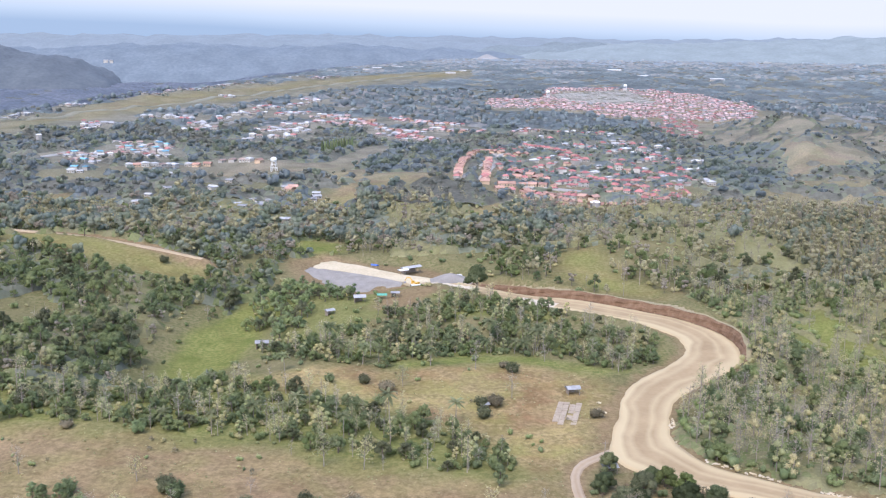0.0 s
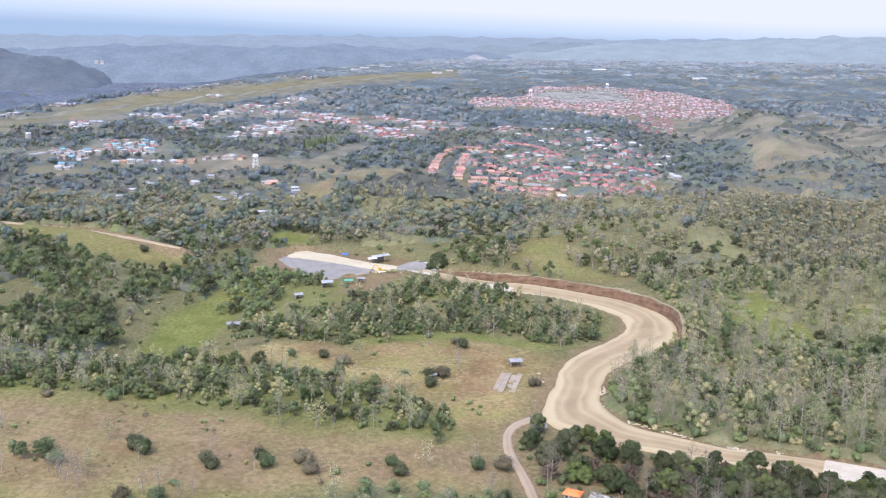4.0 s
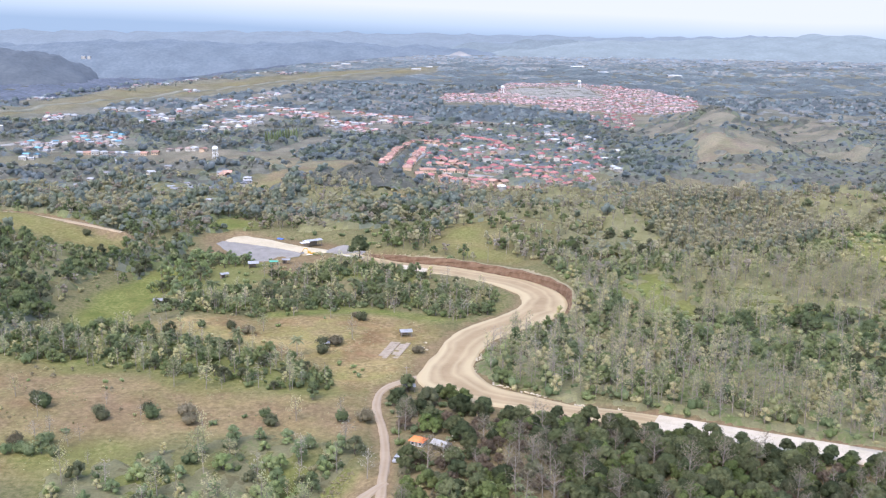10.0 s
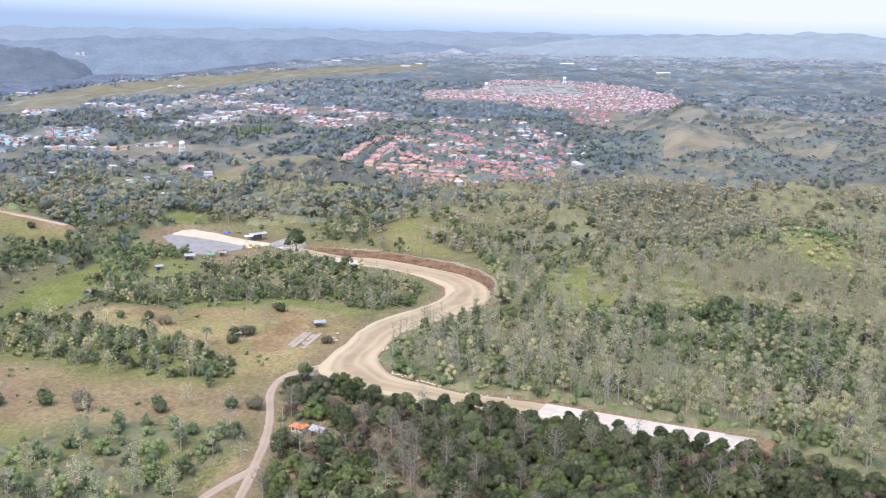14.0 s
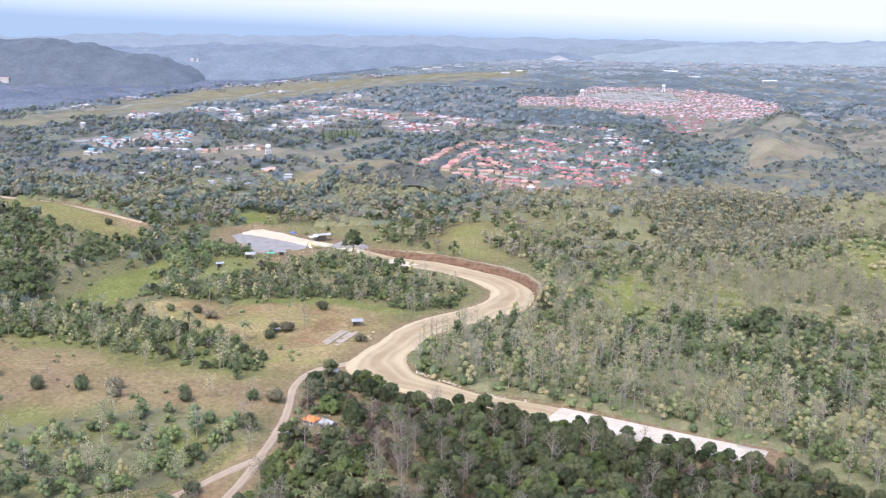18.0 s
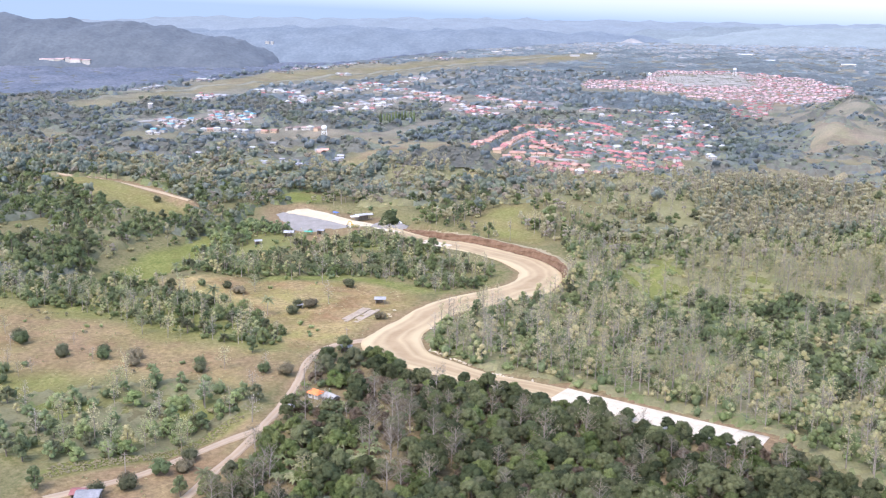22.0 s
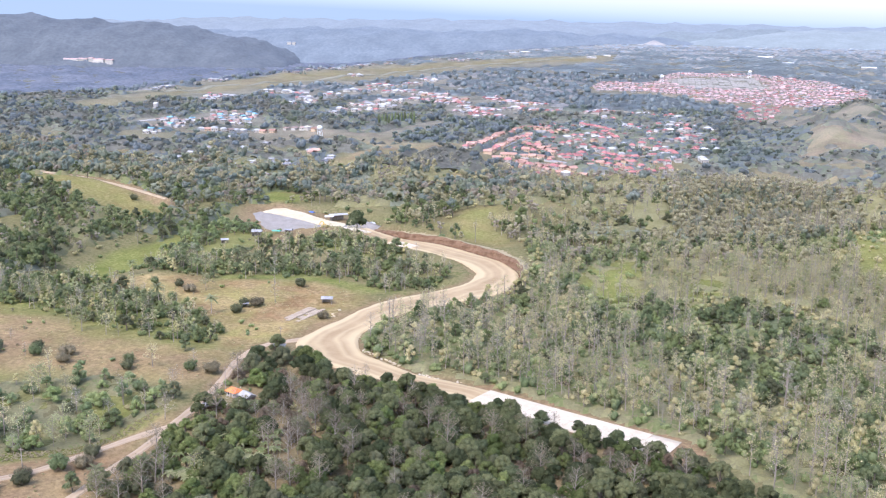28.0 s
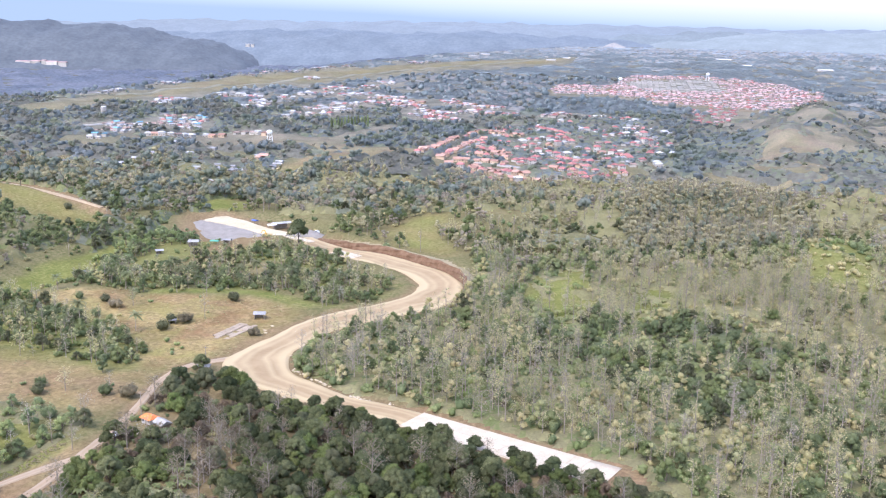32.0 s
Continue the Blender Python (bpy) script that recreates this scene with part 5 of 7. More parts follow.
def ridge_share(x, y):
    v = wob(x, y, 80, 1.0) + 0.6 * wob(x, y, 29, 4.0) + 0.45 - 1.5 * (inside(HILLMEADOW, x, y) | inside(GREENSLOPE, x, y) | inside(PADDY, x, y) | inside(KNOLL, x, y) | inside(RIGHTWOOD, x, y)) - 2.0 * ~clear(x, y, 7)
    for f in FIELDS:
        v = v - 1.2 * inside(f, x, y)
    v = v - 2.0 * ((x < 24) & (y > 440) & (y < 556) & (x > -95)) - 2.0 * (((y < 548) & (x < 130)) | ((x < -30) & (y < 604))) - 0.9 * east_hills(x, y)
    return v - 2.0 * ((x < -60) & (y < 560)) - 2.0 * (inside(SUBDIV, x, y) & row_gap(x, y, ORANGE_ROWS + RED_ROWS, 7.0))


canopy("ridge_scrub_canopy", -420, 560, 470, 700, 2.7, ridge_share, lambda x, y: 2.0 + 1.5 * tone(x, y) - 0.9 * sstep(0, 150, x), [M_THICKY, M_THICKO, M_MIDG, M_MIDG, M_HILLDARK], 4.2, "olive and green thickets between the ridge trees")
x, y = scatter(170, 300, 455, 685, 4.5)
k = inside(PLANTATION, x, y)
T_PLANT = [feather(12, 1.8, 30, 0.42, M_PALE), feather(13, 1.5, 18, 0.4, M_GREY), clump(10.5, 2.4, 7, 8, 0.42, M_HILLTAN, **FINE), clump(8.5, 3.0, 7, 8, 0.5, M_MIDG, **FINE)]
batch("plantation_trees", T_PLANT, spots_for(x[k], y[k], np.arange(4), 0.8, 1.25, [0.32, 0.16, 0.3, 0.22]), "tall bare grey plantation trees packed in a hollow", "woodland")
x, y = scatter(20, 620, 455, 760, 10.0)
k = clear(x, y, 3) & (wooded(x, y) + rng.uniform(-0.3, 0.3, len(x)) > 0) & ~inside(SUBDIV, x, y) & ~(inside(GREENSLOPE, x, y) & (wob(x, y, 25, 3) < 0.7))
batch("ridge_scrub", T_SCRUB, spots_for(x[k], y[k], np.arange(4), 0.7, 1.7, [0.42, 0.22, 0.2, 0.16]), "olive scrub covering the ridge", "undergrowth")

def town_share(x, y):
    return np.maximum(wooded(x, y), np.where(east_hills(x, y) > 0.4, wob(x, y, 70, 3.0) + 0.6 * wob(x, y, 23, 1.0) - 0.62, -1.0)) - 1.5 * (inside(GREENSLOPE, x, y) | inside(RIGHTWOOD, x, y))


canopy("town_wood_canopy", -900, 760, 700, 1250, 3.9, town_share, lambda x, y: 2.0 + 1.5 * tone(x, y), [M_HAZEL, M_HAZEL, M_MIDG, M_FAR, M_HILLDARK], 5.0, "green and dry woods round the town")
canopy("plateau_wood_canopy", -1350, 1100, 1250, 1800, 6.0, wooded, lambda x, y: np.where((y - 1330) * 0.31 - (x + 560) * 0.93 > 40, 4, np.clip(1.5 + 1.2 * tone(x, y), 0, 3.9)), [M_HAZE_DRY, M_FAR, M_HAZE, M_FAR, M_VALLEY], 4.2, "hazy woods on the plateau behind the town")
# bands get paler and bluer with y, painting thicker haze farther off
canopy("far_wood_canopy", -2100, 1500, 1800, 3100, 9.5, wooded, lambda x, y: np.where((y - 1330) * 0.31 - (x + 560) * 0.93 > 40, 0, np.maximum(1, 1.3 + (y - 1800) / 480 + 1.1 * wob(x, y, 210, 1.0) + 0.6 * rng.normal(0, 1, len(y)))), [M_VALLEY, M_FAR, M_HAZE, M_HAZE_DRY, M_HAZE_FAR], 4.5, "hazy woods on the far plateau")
x, y = scatter(-900, 900, 730, 1250, 9.6)
k = wooded(x, y) + rng.uniform(-0.25, 0.25, len(x)) > -0.1
x, y = x[k], y[k]
shade = tone(x, y)
rows = spots_for(x, y, np.arange(6), 0.65, 1.4, [0.2, 0.2, 0.2, 0.2, 0.1, 0.1])
rows[:, 0] = np.where(shade < -0.45, 3, np.where(shade > 0.8, rng.choice([2, 5, 1], len(x)), rng.choice([0, 1, 4, 3], len(x))))
rows[:, 5] *= np.where(inside(SUBDIV, x, y), 0.72, 1.0 - 0.25 * east_hills(x, y))
k = y + rng.uniform(-160, 160, len(x)) < 900
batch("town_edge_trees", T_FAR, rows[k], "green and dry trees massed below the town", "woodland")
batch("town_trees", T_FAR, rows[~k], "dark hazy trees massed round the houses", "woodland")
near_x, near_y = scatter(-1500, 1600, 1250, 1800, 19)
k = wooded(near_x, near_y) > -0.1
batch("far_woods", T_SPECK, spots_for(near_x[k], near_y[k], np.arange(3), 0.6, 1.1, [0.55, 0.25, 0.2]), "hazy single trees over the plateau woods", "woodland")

# the mango grove and the single trees
ROUND = dict(core=0.84, low=0.05, fat=(0.27, 0.42))
T_MANGO = [broadleaf(6.2, 3.7, 15, 74, 0.36, DM, **ROUND), broadleaf(5.4, 3.2, 13, 70, 0.34, DM, **ROUND), broadleaf(5.8, 3.3, 13, 70, 0.35, (M_BARK, M_FRUIT), **ROUND), broadleaf(8.0, 3.3, 13, 66, 0.38, (M_BARK, M_OLIVE), core=0.78, low=0.1, fat=(0.27, 0.42)),
           slender(9.5, 2.8, 14, 30, 0.28, (M_PALEBARK, M_BROWNLEAF)), slender(9, 2.8, 16, 6, 0.3, (M_PALEBARK, M_BROWNLEAF)), broadleaf(5.2, 3.1, 13, 70, 0.33, (M_BARK, M_DUSTY), **ROUND), broadleaf(4.2, 2.7, 10, 52, 0.3, (M_PALEBARK, M_RUST), core=0.7, low=0.1, fat=(0.27, 0.42))]
MANGO_NAMES = [("mango_tree", "dense round dark green mango tree in the grove"), ("mango_tree", "dense round dark green mango tree in the grove"), ("mango_tree", "bright green rounded fruit tree in the grove"), ("tree", "open dark green tree in the grove"),
               ("dry_tree", "pale thin-leaved dry tree in the grove"), ("bare_tree", "bare grey-branched tree in the grove"), ("mango_tree", "round dusty grey-green fruit tree in the grove"), ("dry_bush", "dry brownish-pink leaved tree in the grove")]
mango = [thing(n, t, lab, "tree", "mango grove") for t, (n, lab) in zip(T_MANGO, MANGO_NAMES)]
x, y = scatter(36, 240, 140, 270, 4.3)
k = inside(GROVE, x, y) & clear(x, y, 4.5) & (np.hypot(x - 52, y - 213) > 7) & ~((x > 45) & (x < 62) & (y > 203) & (y < 222)) & ~((y > 232) & (x < 84))
x, y = x[k], y[k]
back = []
for i in range(len(x)):
    east = 0.5 + 0.5 * math.tanh((x[i] - 105) / 25)
    pr = np.array([0.07 + 0.08 * east, 0.07 + 0.06 * east, 0.24, 0.26 + 0.09 * east, 0.14 - 0.06 * east, 0.05 - 0.03 * east, 0.08 + 0.06 * east, 0.12 - 0.05 * east])
    if inside(BROWNSTRIP, x[i:i + 1], y[i:i + 1])[0]:
        if rng.uniform() < 0.22:
            continue
        pr = np.array([0.02, 0.03, 0.02, 0.05, 0.2, 0.2, 0.03, 0.45])
    j = rng.choice(8, p=pr / pr.sum())
    if rng.uniform() < 0.2 - 0.2 * east:
        continue
    rest = x[i] > 150 and j in (0, 1, 2, 6)
    if rest:
        back.append((j, x[i], y[i], ground_z(x[i], y[i]), rng.uniform(0, 6.28), rng.uniform(0.7, 1.12), 1.0))
    else:
        put(mango[j], x[i], y[i], rng.uniform(0, 6.28), rng.uniform(0.72, 1.24) + 0.08 * east)
batch("grove_back_trees", T_MANGO, back, "round dark fruit trees at the grove's far end", "trees")
for i, (bx, by, j, s) in enumerate([(47, 263, 3, 0.85), (61, 255, 2, 0.9), (66, 252, 2, 0.85), (44, 252, 1, 0.95), (54, 250, 6, 1.1), (47, 240, 6, 1.1), (64, 243, 0, 1.0), (72, 243, 1, 0.95), (58, 258, 0, 0.7), (70, 234, 3, 0.9),
                                    (55, 231, 3, 0.9), (62, 226, 0, 0.8), (80, 237, 1, 0.8), (47, 229, 7, 0.9), (60, 235, 7, 0.8), (52, 243, 1, 0.8)]):
    put(mango[j], bx, by, i * 1.9, s * 1.3)
x, y = scatter(30, 240, 138, 270, 4.8)
k = inside(GROVE, x, y) & clear(x, y, 1.5) & (np.hypot(x - 52, y - 213) > 7)
batch("grove_undergrowth", T_SHRUB + [shrub(1.7, 1.9, 10, 0.6, M_RUST, 1), shrub(1.6, 2.1, 10, 0.6, M_BROWNLEAF, 1)], spots_for(x[k], y[k], np.arange(6), 0.5, 1.3, [0.16, 0.06, 0.24, 0.04, 0.28, 0.22]), "low green and brown scrub under the grove", "undergrowth")

lone = [thing("bush", shrub(2.2, 3.0, 80, 0.36, M_DUSTY, 5), "single rounded green bush in dry pasture", "bush", "pasture bushes"),
        thing("bush", shrub(2.4, 2.6, 80, 0.34, M_BROWNLEAF, 5), "single olive bush in dry pasture", "bush", "pasture bushes"),
        thing("bush", shrub(2.0, 3.2, 80, 0.36, M_DEEP, 5), "single dark green bush in dry grass", "bush", "pasture bushes")]
for i, (bx, by) in enumerate([(-73, 249), (-22, 239), (3, 237), (-50, 239), (-67, 215), (-57, 215), (-35, 241), (137, 424), (15, 264), (-27, 334), (23, 351), (-98, 247), (-72, 246), (-115, 291), (-92, 288),
                              (31, 167), (21, 151), (19, 215), (17, 142), (132, 434), (127, 437), (13, 312), (18, 316), (-39, 334), (-142, 501), (50, 305)]):
    put(lone[(i * 7) % 3], bx, by, i * 1.3, 1.05 + 0.3 * ((i * 37) % 10) / 10)
for i, (bx, by) in enumerate([(-47.4, 234.3), (-32.0, 235.2), (-19.5, 232.8), (5.7, 231.1), (-68.8, 243.9), (32.4, 161.3), (23.5, 146.4), (27.4, 156.9), (-18.7, 327.3), (25.5, 345.8), (-20.3, 313.7), (17.4, 312.6), (13.4, 303.5), (27.2, 234.1), (34.1, 235.4)]):
    put(lone[(i * 5) % 3], bx, by, i * 1.7, 1.2 + 0.35 * ((i * 37) % 10) / 10)
field_pale = [thing("pasture_tree", slender(9.5, 3.0, 12, 26, 0.42, (M_PALEBARK, M_LIME)), "thinly leaved yellow-green tree standing in the pasture", "tree", "pasture trees"),
              thing("pasture_tree", slender(8.5, 2.8, 13, 4, 0.4, (M_PALEBARK, M_GREY)), "bare grey-branched tree standing in the pasture", "tree", "pasture trees"),
              thing("pasture_tree", slender(9.0, 2.6, 12, 18, 0.4, (M_PALEBARK, M_PALE)), "pale olive dry tree standing in the pasture", "tree", "pasture trees")]
for i, (bx, by) in enumerate([(22.7, 179.3), (8.6, 164.0), (-2.1, 207.2), (-10.8, 205.5), (37.7, 196.0), (-16.4, 183.1), (-5.3, 165.2), (30.0, 216.5), (13.0, 234.6), (-13.5, 332.1), (38.5, 361.0), (-21.5, 263.4), (-33.0, 265.8), (60.1, 197.2), (66.6, 156.2)]):
    put(field_pale[i % 3], bx, by, i * 1.7, 0.8 + 0.3 * ((i * 29) % 10) / 10)
field_dark = thing("pasture_tree", broadleaf(9.0, 2.8, 8, 56, 0.6, DD, core=0.6, low=0.1), "upright dark green tree at the gully's edge", "tree", "pasture trees")
for i, (bx, by) in enumerate([(24.6, 202.6), (22.8, 193.2), (-2.7, 215.4), (13.4, 193.0), (15.9, 253.1), (-11.6, 170.4), (-11.9, 155.5), (37.0, 147.7), (0.7, 141.2)]):
    put(field_dark, bx, by, i * 1.7, 0.75 + 0.35 * ((i * 43) % 10) / 10)
for i, (bx, by) in enumerate([(-95.5, 239.5), (-98.5, 241.5), (-102.5, 240.5), (-56.5, 208.5), (-106.0, 243.0)]):
    put(field_dark, bx, by, i * 2.3, 0.62 + 0.2 * ((i * 43) % 10) / 10)
for i, (bx, by) in enumerate([(-66.1, 207.7), (-62.5, 208.6), (-59.5, 207.1), (-92.0, 237.0), (-52.3, 206.5)]):
    put(lone[2], bx, by, i * 1.1, 1.05 + 0.3 * ((i * 43) % 10) / 10)
for i, (bx, by) in enumerate([(-84.4, 223.7), (-80.0, 220.9), (-79.5, 226.9), (-88.8, 229.9), (-84.0, 229.7), (-81.2, 234.6), (-88.5, 235.5), (-92.0, 232.0), (-50.5, 213.4), (-48.7, 218.2), (-50.1, 246.9), (-82.1, 253.7), (-61.7, 217.9), (-86.5, 226.5)]):
    put(field_pale[(1, 1, 2)[i % 3]], bx, by, i * 1.9, 0.55 + 0.25 * ((i * 29) % 10) / 10)
coconut = thing("coconut_palm", palm(7.0, (M_PALEBARK, M_PALM)), "coconut palm with drooping fronds", "palm tree", "single palms")
for i, (bx, by) in enumerate([(4.6, 298.8), (-84.8, 292.0), (-4.2, 354.1), (-29.3, 355.9), (42.3, 150.6), (54.0, 155.9), (-38.7, 361.1), (-23.7, 360.6), (-56.7, 346.9), (-45.9, 305.3)]):
    put(coconut, bx, by, i * 1.7, 0.75 + 0.3 * ((i * 43) % 10) / 10)
x, y = scatter(-60, 40, 140, 228, 4.3)
low_d, _, _ = lane_near(BRANCH, x, y)
low_t, _, _ = lane_near(TRACK, x, y)
k = inside(LOWPATCH, x, y) & clear(x, y, 5) & (rng.uniform(0, 1, len(x)) < 0.3 + 0.65 * (1 - sstep(14, 34, np.minimum(low_d, low_t + 6) + 6 * wob(x, y, 20, 1.0))))
p = rng.uniform(0, 1, k.sum())
x, y = x[k], y[k]
batch("gully_trees", T_GREEN + T_PALE, spots_for(x[p < 0.9], y[p < 0.9], np.arange(12), 0.5, 1.1, np.array([1.2, 1.2, 1.6, 1.6, 1, 1, 0.8, 1, 0.7, 0.8, 0.6, 0.5]) / 12), "mixed green and dry trees in a shallow gully", "woodland")


def gully_share(x, y):
    d, _, _ = lane_near(BRANCH, x, y)
    return 0.2 + 0.7 * wob(x, y, 33, 2.0) + 0.4 * wob(x, y, 12, 1.0) + 0.6 * (1 - sstep(8, 26, d)) - 2.0 * ~(inside(LOWPATCH, x, y) & clear(x, y, 5))


canopy("gully_thicket", -60, 40, 140, 228, 1.3, gully_share, lambda x, y: 2.0 + 1.1 * wob(x, y, 24, 3.0) + rng.normal(0, 0.5, len(x)), [M_THICKB, M_THICKO, M_THICKO, M_THICKG], 1.5, "green and brown bushes filling a shallow gully")
x, y = scatter(-190, 40, 190, 350, 6)
k = (inside(PASTURE, x, y) | inside(MEADOW, x, y)) & (wob(x, y, 33, 4.4) + 0.5 * wob(x, y, 14, 1.0) > 0.5) & clear(x, y, 2)
tx, ty = scatter(-190, 60, 130, 352, 3.4)
tk = (inside(PASTURE, tx, ty) | inside(MEADOW, tx, ty) | inside(BAREFIELD, tx, ty) | inside(SUNVERGE, tx, ty) | inside(HUTFIELD, tx, ty)) & (wob(tx, ty, 21, 6.4) + 0.6 * wob(tx, ty, 8, 1.4) > 0.15) & clear(tx, ty, 1)
batch("grass_tufts", [T_SCRUB[1], T_SCRUB[3]], spots_for(tx[tk], ty[tk], [0, 1], 0.12, 0.34), "low tussocks of dry and green grass", "grass")
vx, vy = scatter(-8, 36, 144, 203, 1.05)
vk = inside(SUNVERGE, vx, vy) & clear(vx, vy, 1)
batch("verge_grass", [shrub(1.5, 1.1, 16, 0.45, M_VERGE, 2)], spots_for(vx[vk], vy[vk], [0], 0.22, 0.5), "bright yellow-green grass along the gully's edge", "grass")
batch("pasture_scrub", T_SHRUB + [T_PALE[2], shrub(1.7, 1.9, 12, 0.6, M_BROWNLEAF, 1)], spots_for(x[k], y[k], np.arange(6), 0.35, 1.0, [0.2, 0.15, 0.2, 0.1, 0.1, 0.25]), "small scrub dotted over the dry pasture", "scrub")
big = thing("roadside_tree", broadleaf(9.5, 4.2, 10, 70, 0.8, DM, core=0.75, low=0.25), "large dark tree standing beside the earth road", "tree")
put(big, 16, 460, 0.5, 1.45)
side = thing("roadside_tree", broadleaf(6, 2.9, 8, 60, 0.7, DM, core=0.78, low=0.3), "small round dark tree at the road's edge", "tree", "roadside trees")
for i, (bx, by) in enumerate([(95, 238.5), (148, 219.5), (160, 214), (171, 209.5), (176, 207), (134, 226), (181, 203)]):
    put(side, bx, by, i * 2.0, 0.75 + 0.05 * (i % 4))


# ---- buildings ----
def boxes(*rows):
    """Boxes from x0, x1, y0, y1, z0, z1."""
    out = []
    for x0, x1, y0, y1, z0, z1 in rows:
        V = np.array([(x, y, z) for z in (z0, z1) for x, y in ((x0, y0), (x1, y0), (x1, y1), (x0, y1))], float)
        F = np.array([(0, 2, 1), (0, 3, 2), (4, 5, 6), (4, 6, 7)] + [q for i in range(4) for q in ((i, (i + 1) % 4, 4 + (i + 1) % 4), (i, 4 + (i + 1) % 4, 4 + i))])
        out.append((V, F))
    return merge(out)


def gable(w, d, z, rise, over=0.5, thick=0.18, hip=0.0):
    """Roof with two slopes (hip > 0: the ridge drawn in at its ends), with thickness."""
    a, b = w / 2 + over, d / 2 + over
    r = a - hip
    V = [(-a, -b, z), (a, -b, z), (a, b, z), (-a, b, z), (-r, 0, z + rise), (r, 0, z + rise)]
    V += [(x, y, zz - thick) for x, y, zz in V]
    top = [(0, 1, 5), (0, 5, 4), (2, 3, 4), (2, 4, 5), (1, 2, 5), (3, 0, 4)]
    F = top + [tuple(i + 6 for i in reversed(t)) for t in top]
    for i in range(4):
        j = (i + 1) % 4
        F += [(i, i + 6, j + 6), (i, j + 6, j)]
    return np.array(V, float), np.array(F)


def house(w, d, h, rise, hip, wall, roof, storeys=1):
    V, F = boxes((-w / 2, w / 2, -d / 2, d / 2, -1.0, h))
    t = {"wall": (V, F, wall), "roof": (*gable(w, d, h, rise, hip=hip), roof)}
    t["door"] = (*boxes((-0.5, 0.5, -d / 2 - 0.05, -d / 2 + 0.05, 0, 2.05)), M_WOOD)
    for s in range(storeys):
        for k, wx in enumerate((-w * 0.3, w * 0.3)):
            t[f"window{s}{k}"] = (*boxes((wx - 0.7, wx + 0.7, -d / 2 - 0.06, -d / 2 + 0.06, s * 2.8 + 1.0, s * 2.8 + 2.2)), M_GLASS)
    return t


def house_thing(template, label, group):
    e = tagged(new("house"), label, "house", group)
    for k, (v, f, m) in template.items():
        lump(k.rstrip("0123456789"), v, f, [m], parent=e)
    return e


M_WHITEROOF = mat("pale_painted_roof", (0.45, 0.45, 0.445), (0.57, 0.565, 0.555), 4, rough=0.6, obrand=0.2, island=0.15)
H_RED, H_ORANGE = house(8, 7, 3.2, 2.2, 2.5, M_WALL, M_RED), house(9, 7, 3.2, 2.0, 0.0, M_WALLO, M_ORANGE)
H_RED2, H_ZINC = house(8.5, 8, 5.8, 2.0, 2.5, M_WALL, M_RED, 2), house(9, 7, 3.0, 1.4, 0.0, M_WALL, M_ZINC)
H_BROWN, H_BLUE = house(8, 7, 3.0, 1.6, 0.0, M_WALL, M_BROWN), house(9, 8, 5.6, 1.5, 0.0, M_WALL, M_BLUE, 2)
H_ALL = [H_RED, H_ORANGE, H_RED2, H_ZINC, H_BROWN, H_BLUE, house(8, 7, 3.2, 2.0, 0.0, M_WALL, M_PINK), house(9, 8, 4.3, 1.6, 3.0, M_WALL, M_WHITEROOF, 1)]
town = [house_thing(H_RED, "cream bungalow with a red hipped roof in the subdivision", "subdivision houses"), house_thing(H_ORANGE, "apricot house with a terracotta roof in the subdivision", "subdivision houses"),
        house_thing(H_RED2, "two-storey cream house with a red roof", "subdivision houses"), house_thing(H_ZINC, "pale house with a weathered zinc roof", "village houses"),
        house_thing(H_BROWN, "pale house with a rusty brown roof", "village houses"), house_thing(H_BLUE, "two-storey house with a blue roof", "village houses"),
        None, house_thing(H_ALL[7], "pale house with a white hipped roof", "subdivision houses")]


def rows_in(poly, step, gap, turn):
    """Plots in rows within a polygon."""
    c = np.mean(poly, 0)
    u, v = np.meshgrid(np.arange(-700, 700, step), np.arange(-700, 700, gap))
    v = v + np.where(np.arange(len(v))[:, None] % 2, -gap * 0.18, gap * 0.18)
    u, v = u.ravel(), v.ravel()
    x, y = c[0] + u * math.cos(turn) - v * math.sin(turn), c[1] + u * math.sin(turn) + v * math.cos(turn)
    k = inside(poly, x, y)
    return x[k] + rng.uniform(-0.2, 0.2, k.sum()) * step, y[k] + rng.uniform(-0.2, 0.2, k.sum()) * gap


def settle(poly, step, gap, turn, keep, choose, limit, name, label, open_to=0.1):
    x, y = rows_in(poly, step, gap, turn)
    k = (rng.uniform(0, 1, len(x)) < keep) & ~inside(PLOTS, x, y) & (inside(FARSUB, x, y) | (wooded(x, y) < open_to) | (rng.uniform(0, 1, len(x)) < 0.12)) & ~row_gap(x, y, ORANGE_ROWS + RED_ROWS + CREAM_ROWS, 8.0)
    x, y = x[k], y[k]
    o = np.argsort(y)
    x, y = x[o], y[o]
    z = height(x, y)
    rest = []
    for i in range(len(x)):
        j = choose(x[i], y[i])
        a = turn + rng.choice([0, math.pi, math.pi / 2]) + rng.normal(0, 0.06)
        s = rng.uniform(0.55, 0.92)
        if i < limit:
            put(town[j], x[i], y[i], a, s, z[i])
        else:
            rest.append((j, x[i], y[i], z[i], a, s * 0.86, rng.uniform(0.7, 1.0)))
    if rest:
        batch(name, H_ALL, rest, label, "houses", False)


def pick_sub(x, y):
    if y < 770 + 20 * math.sin(x * 0.1):
        return rng.choice([1, 1, 1, 0])
    if y > 860 and x > 80 + 15 * math.sin(y * 0.05):
        return rng.choice([0, 2, 3, 4, 7], p=[0.2, 0.1, 0.28, 0.2, 0.22])
    return rng.choice([0, 1, 2, 3, 4], p=[0.5, 0.16, 0.14, 0.1, 0.1])


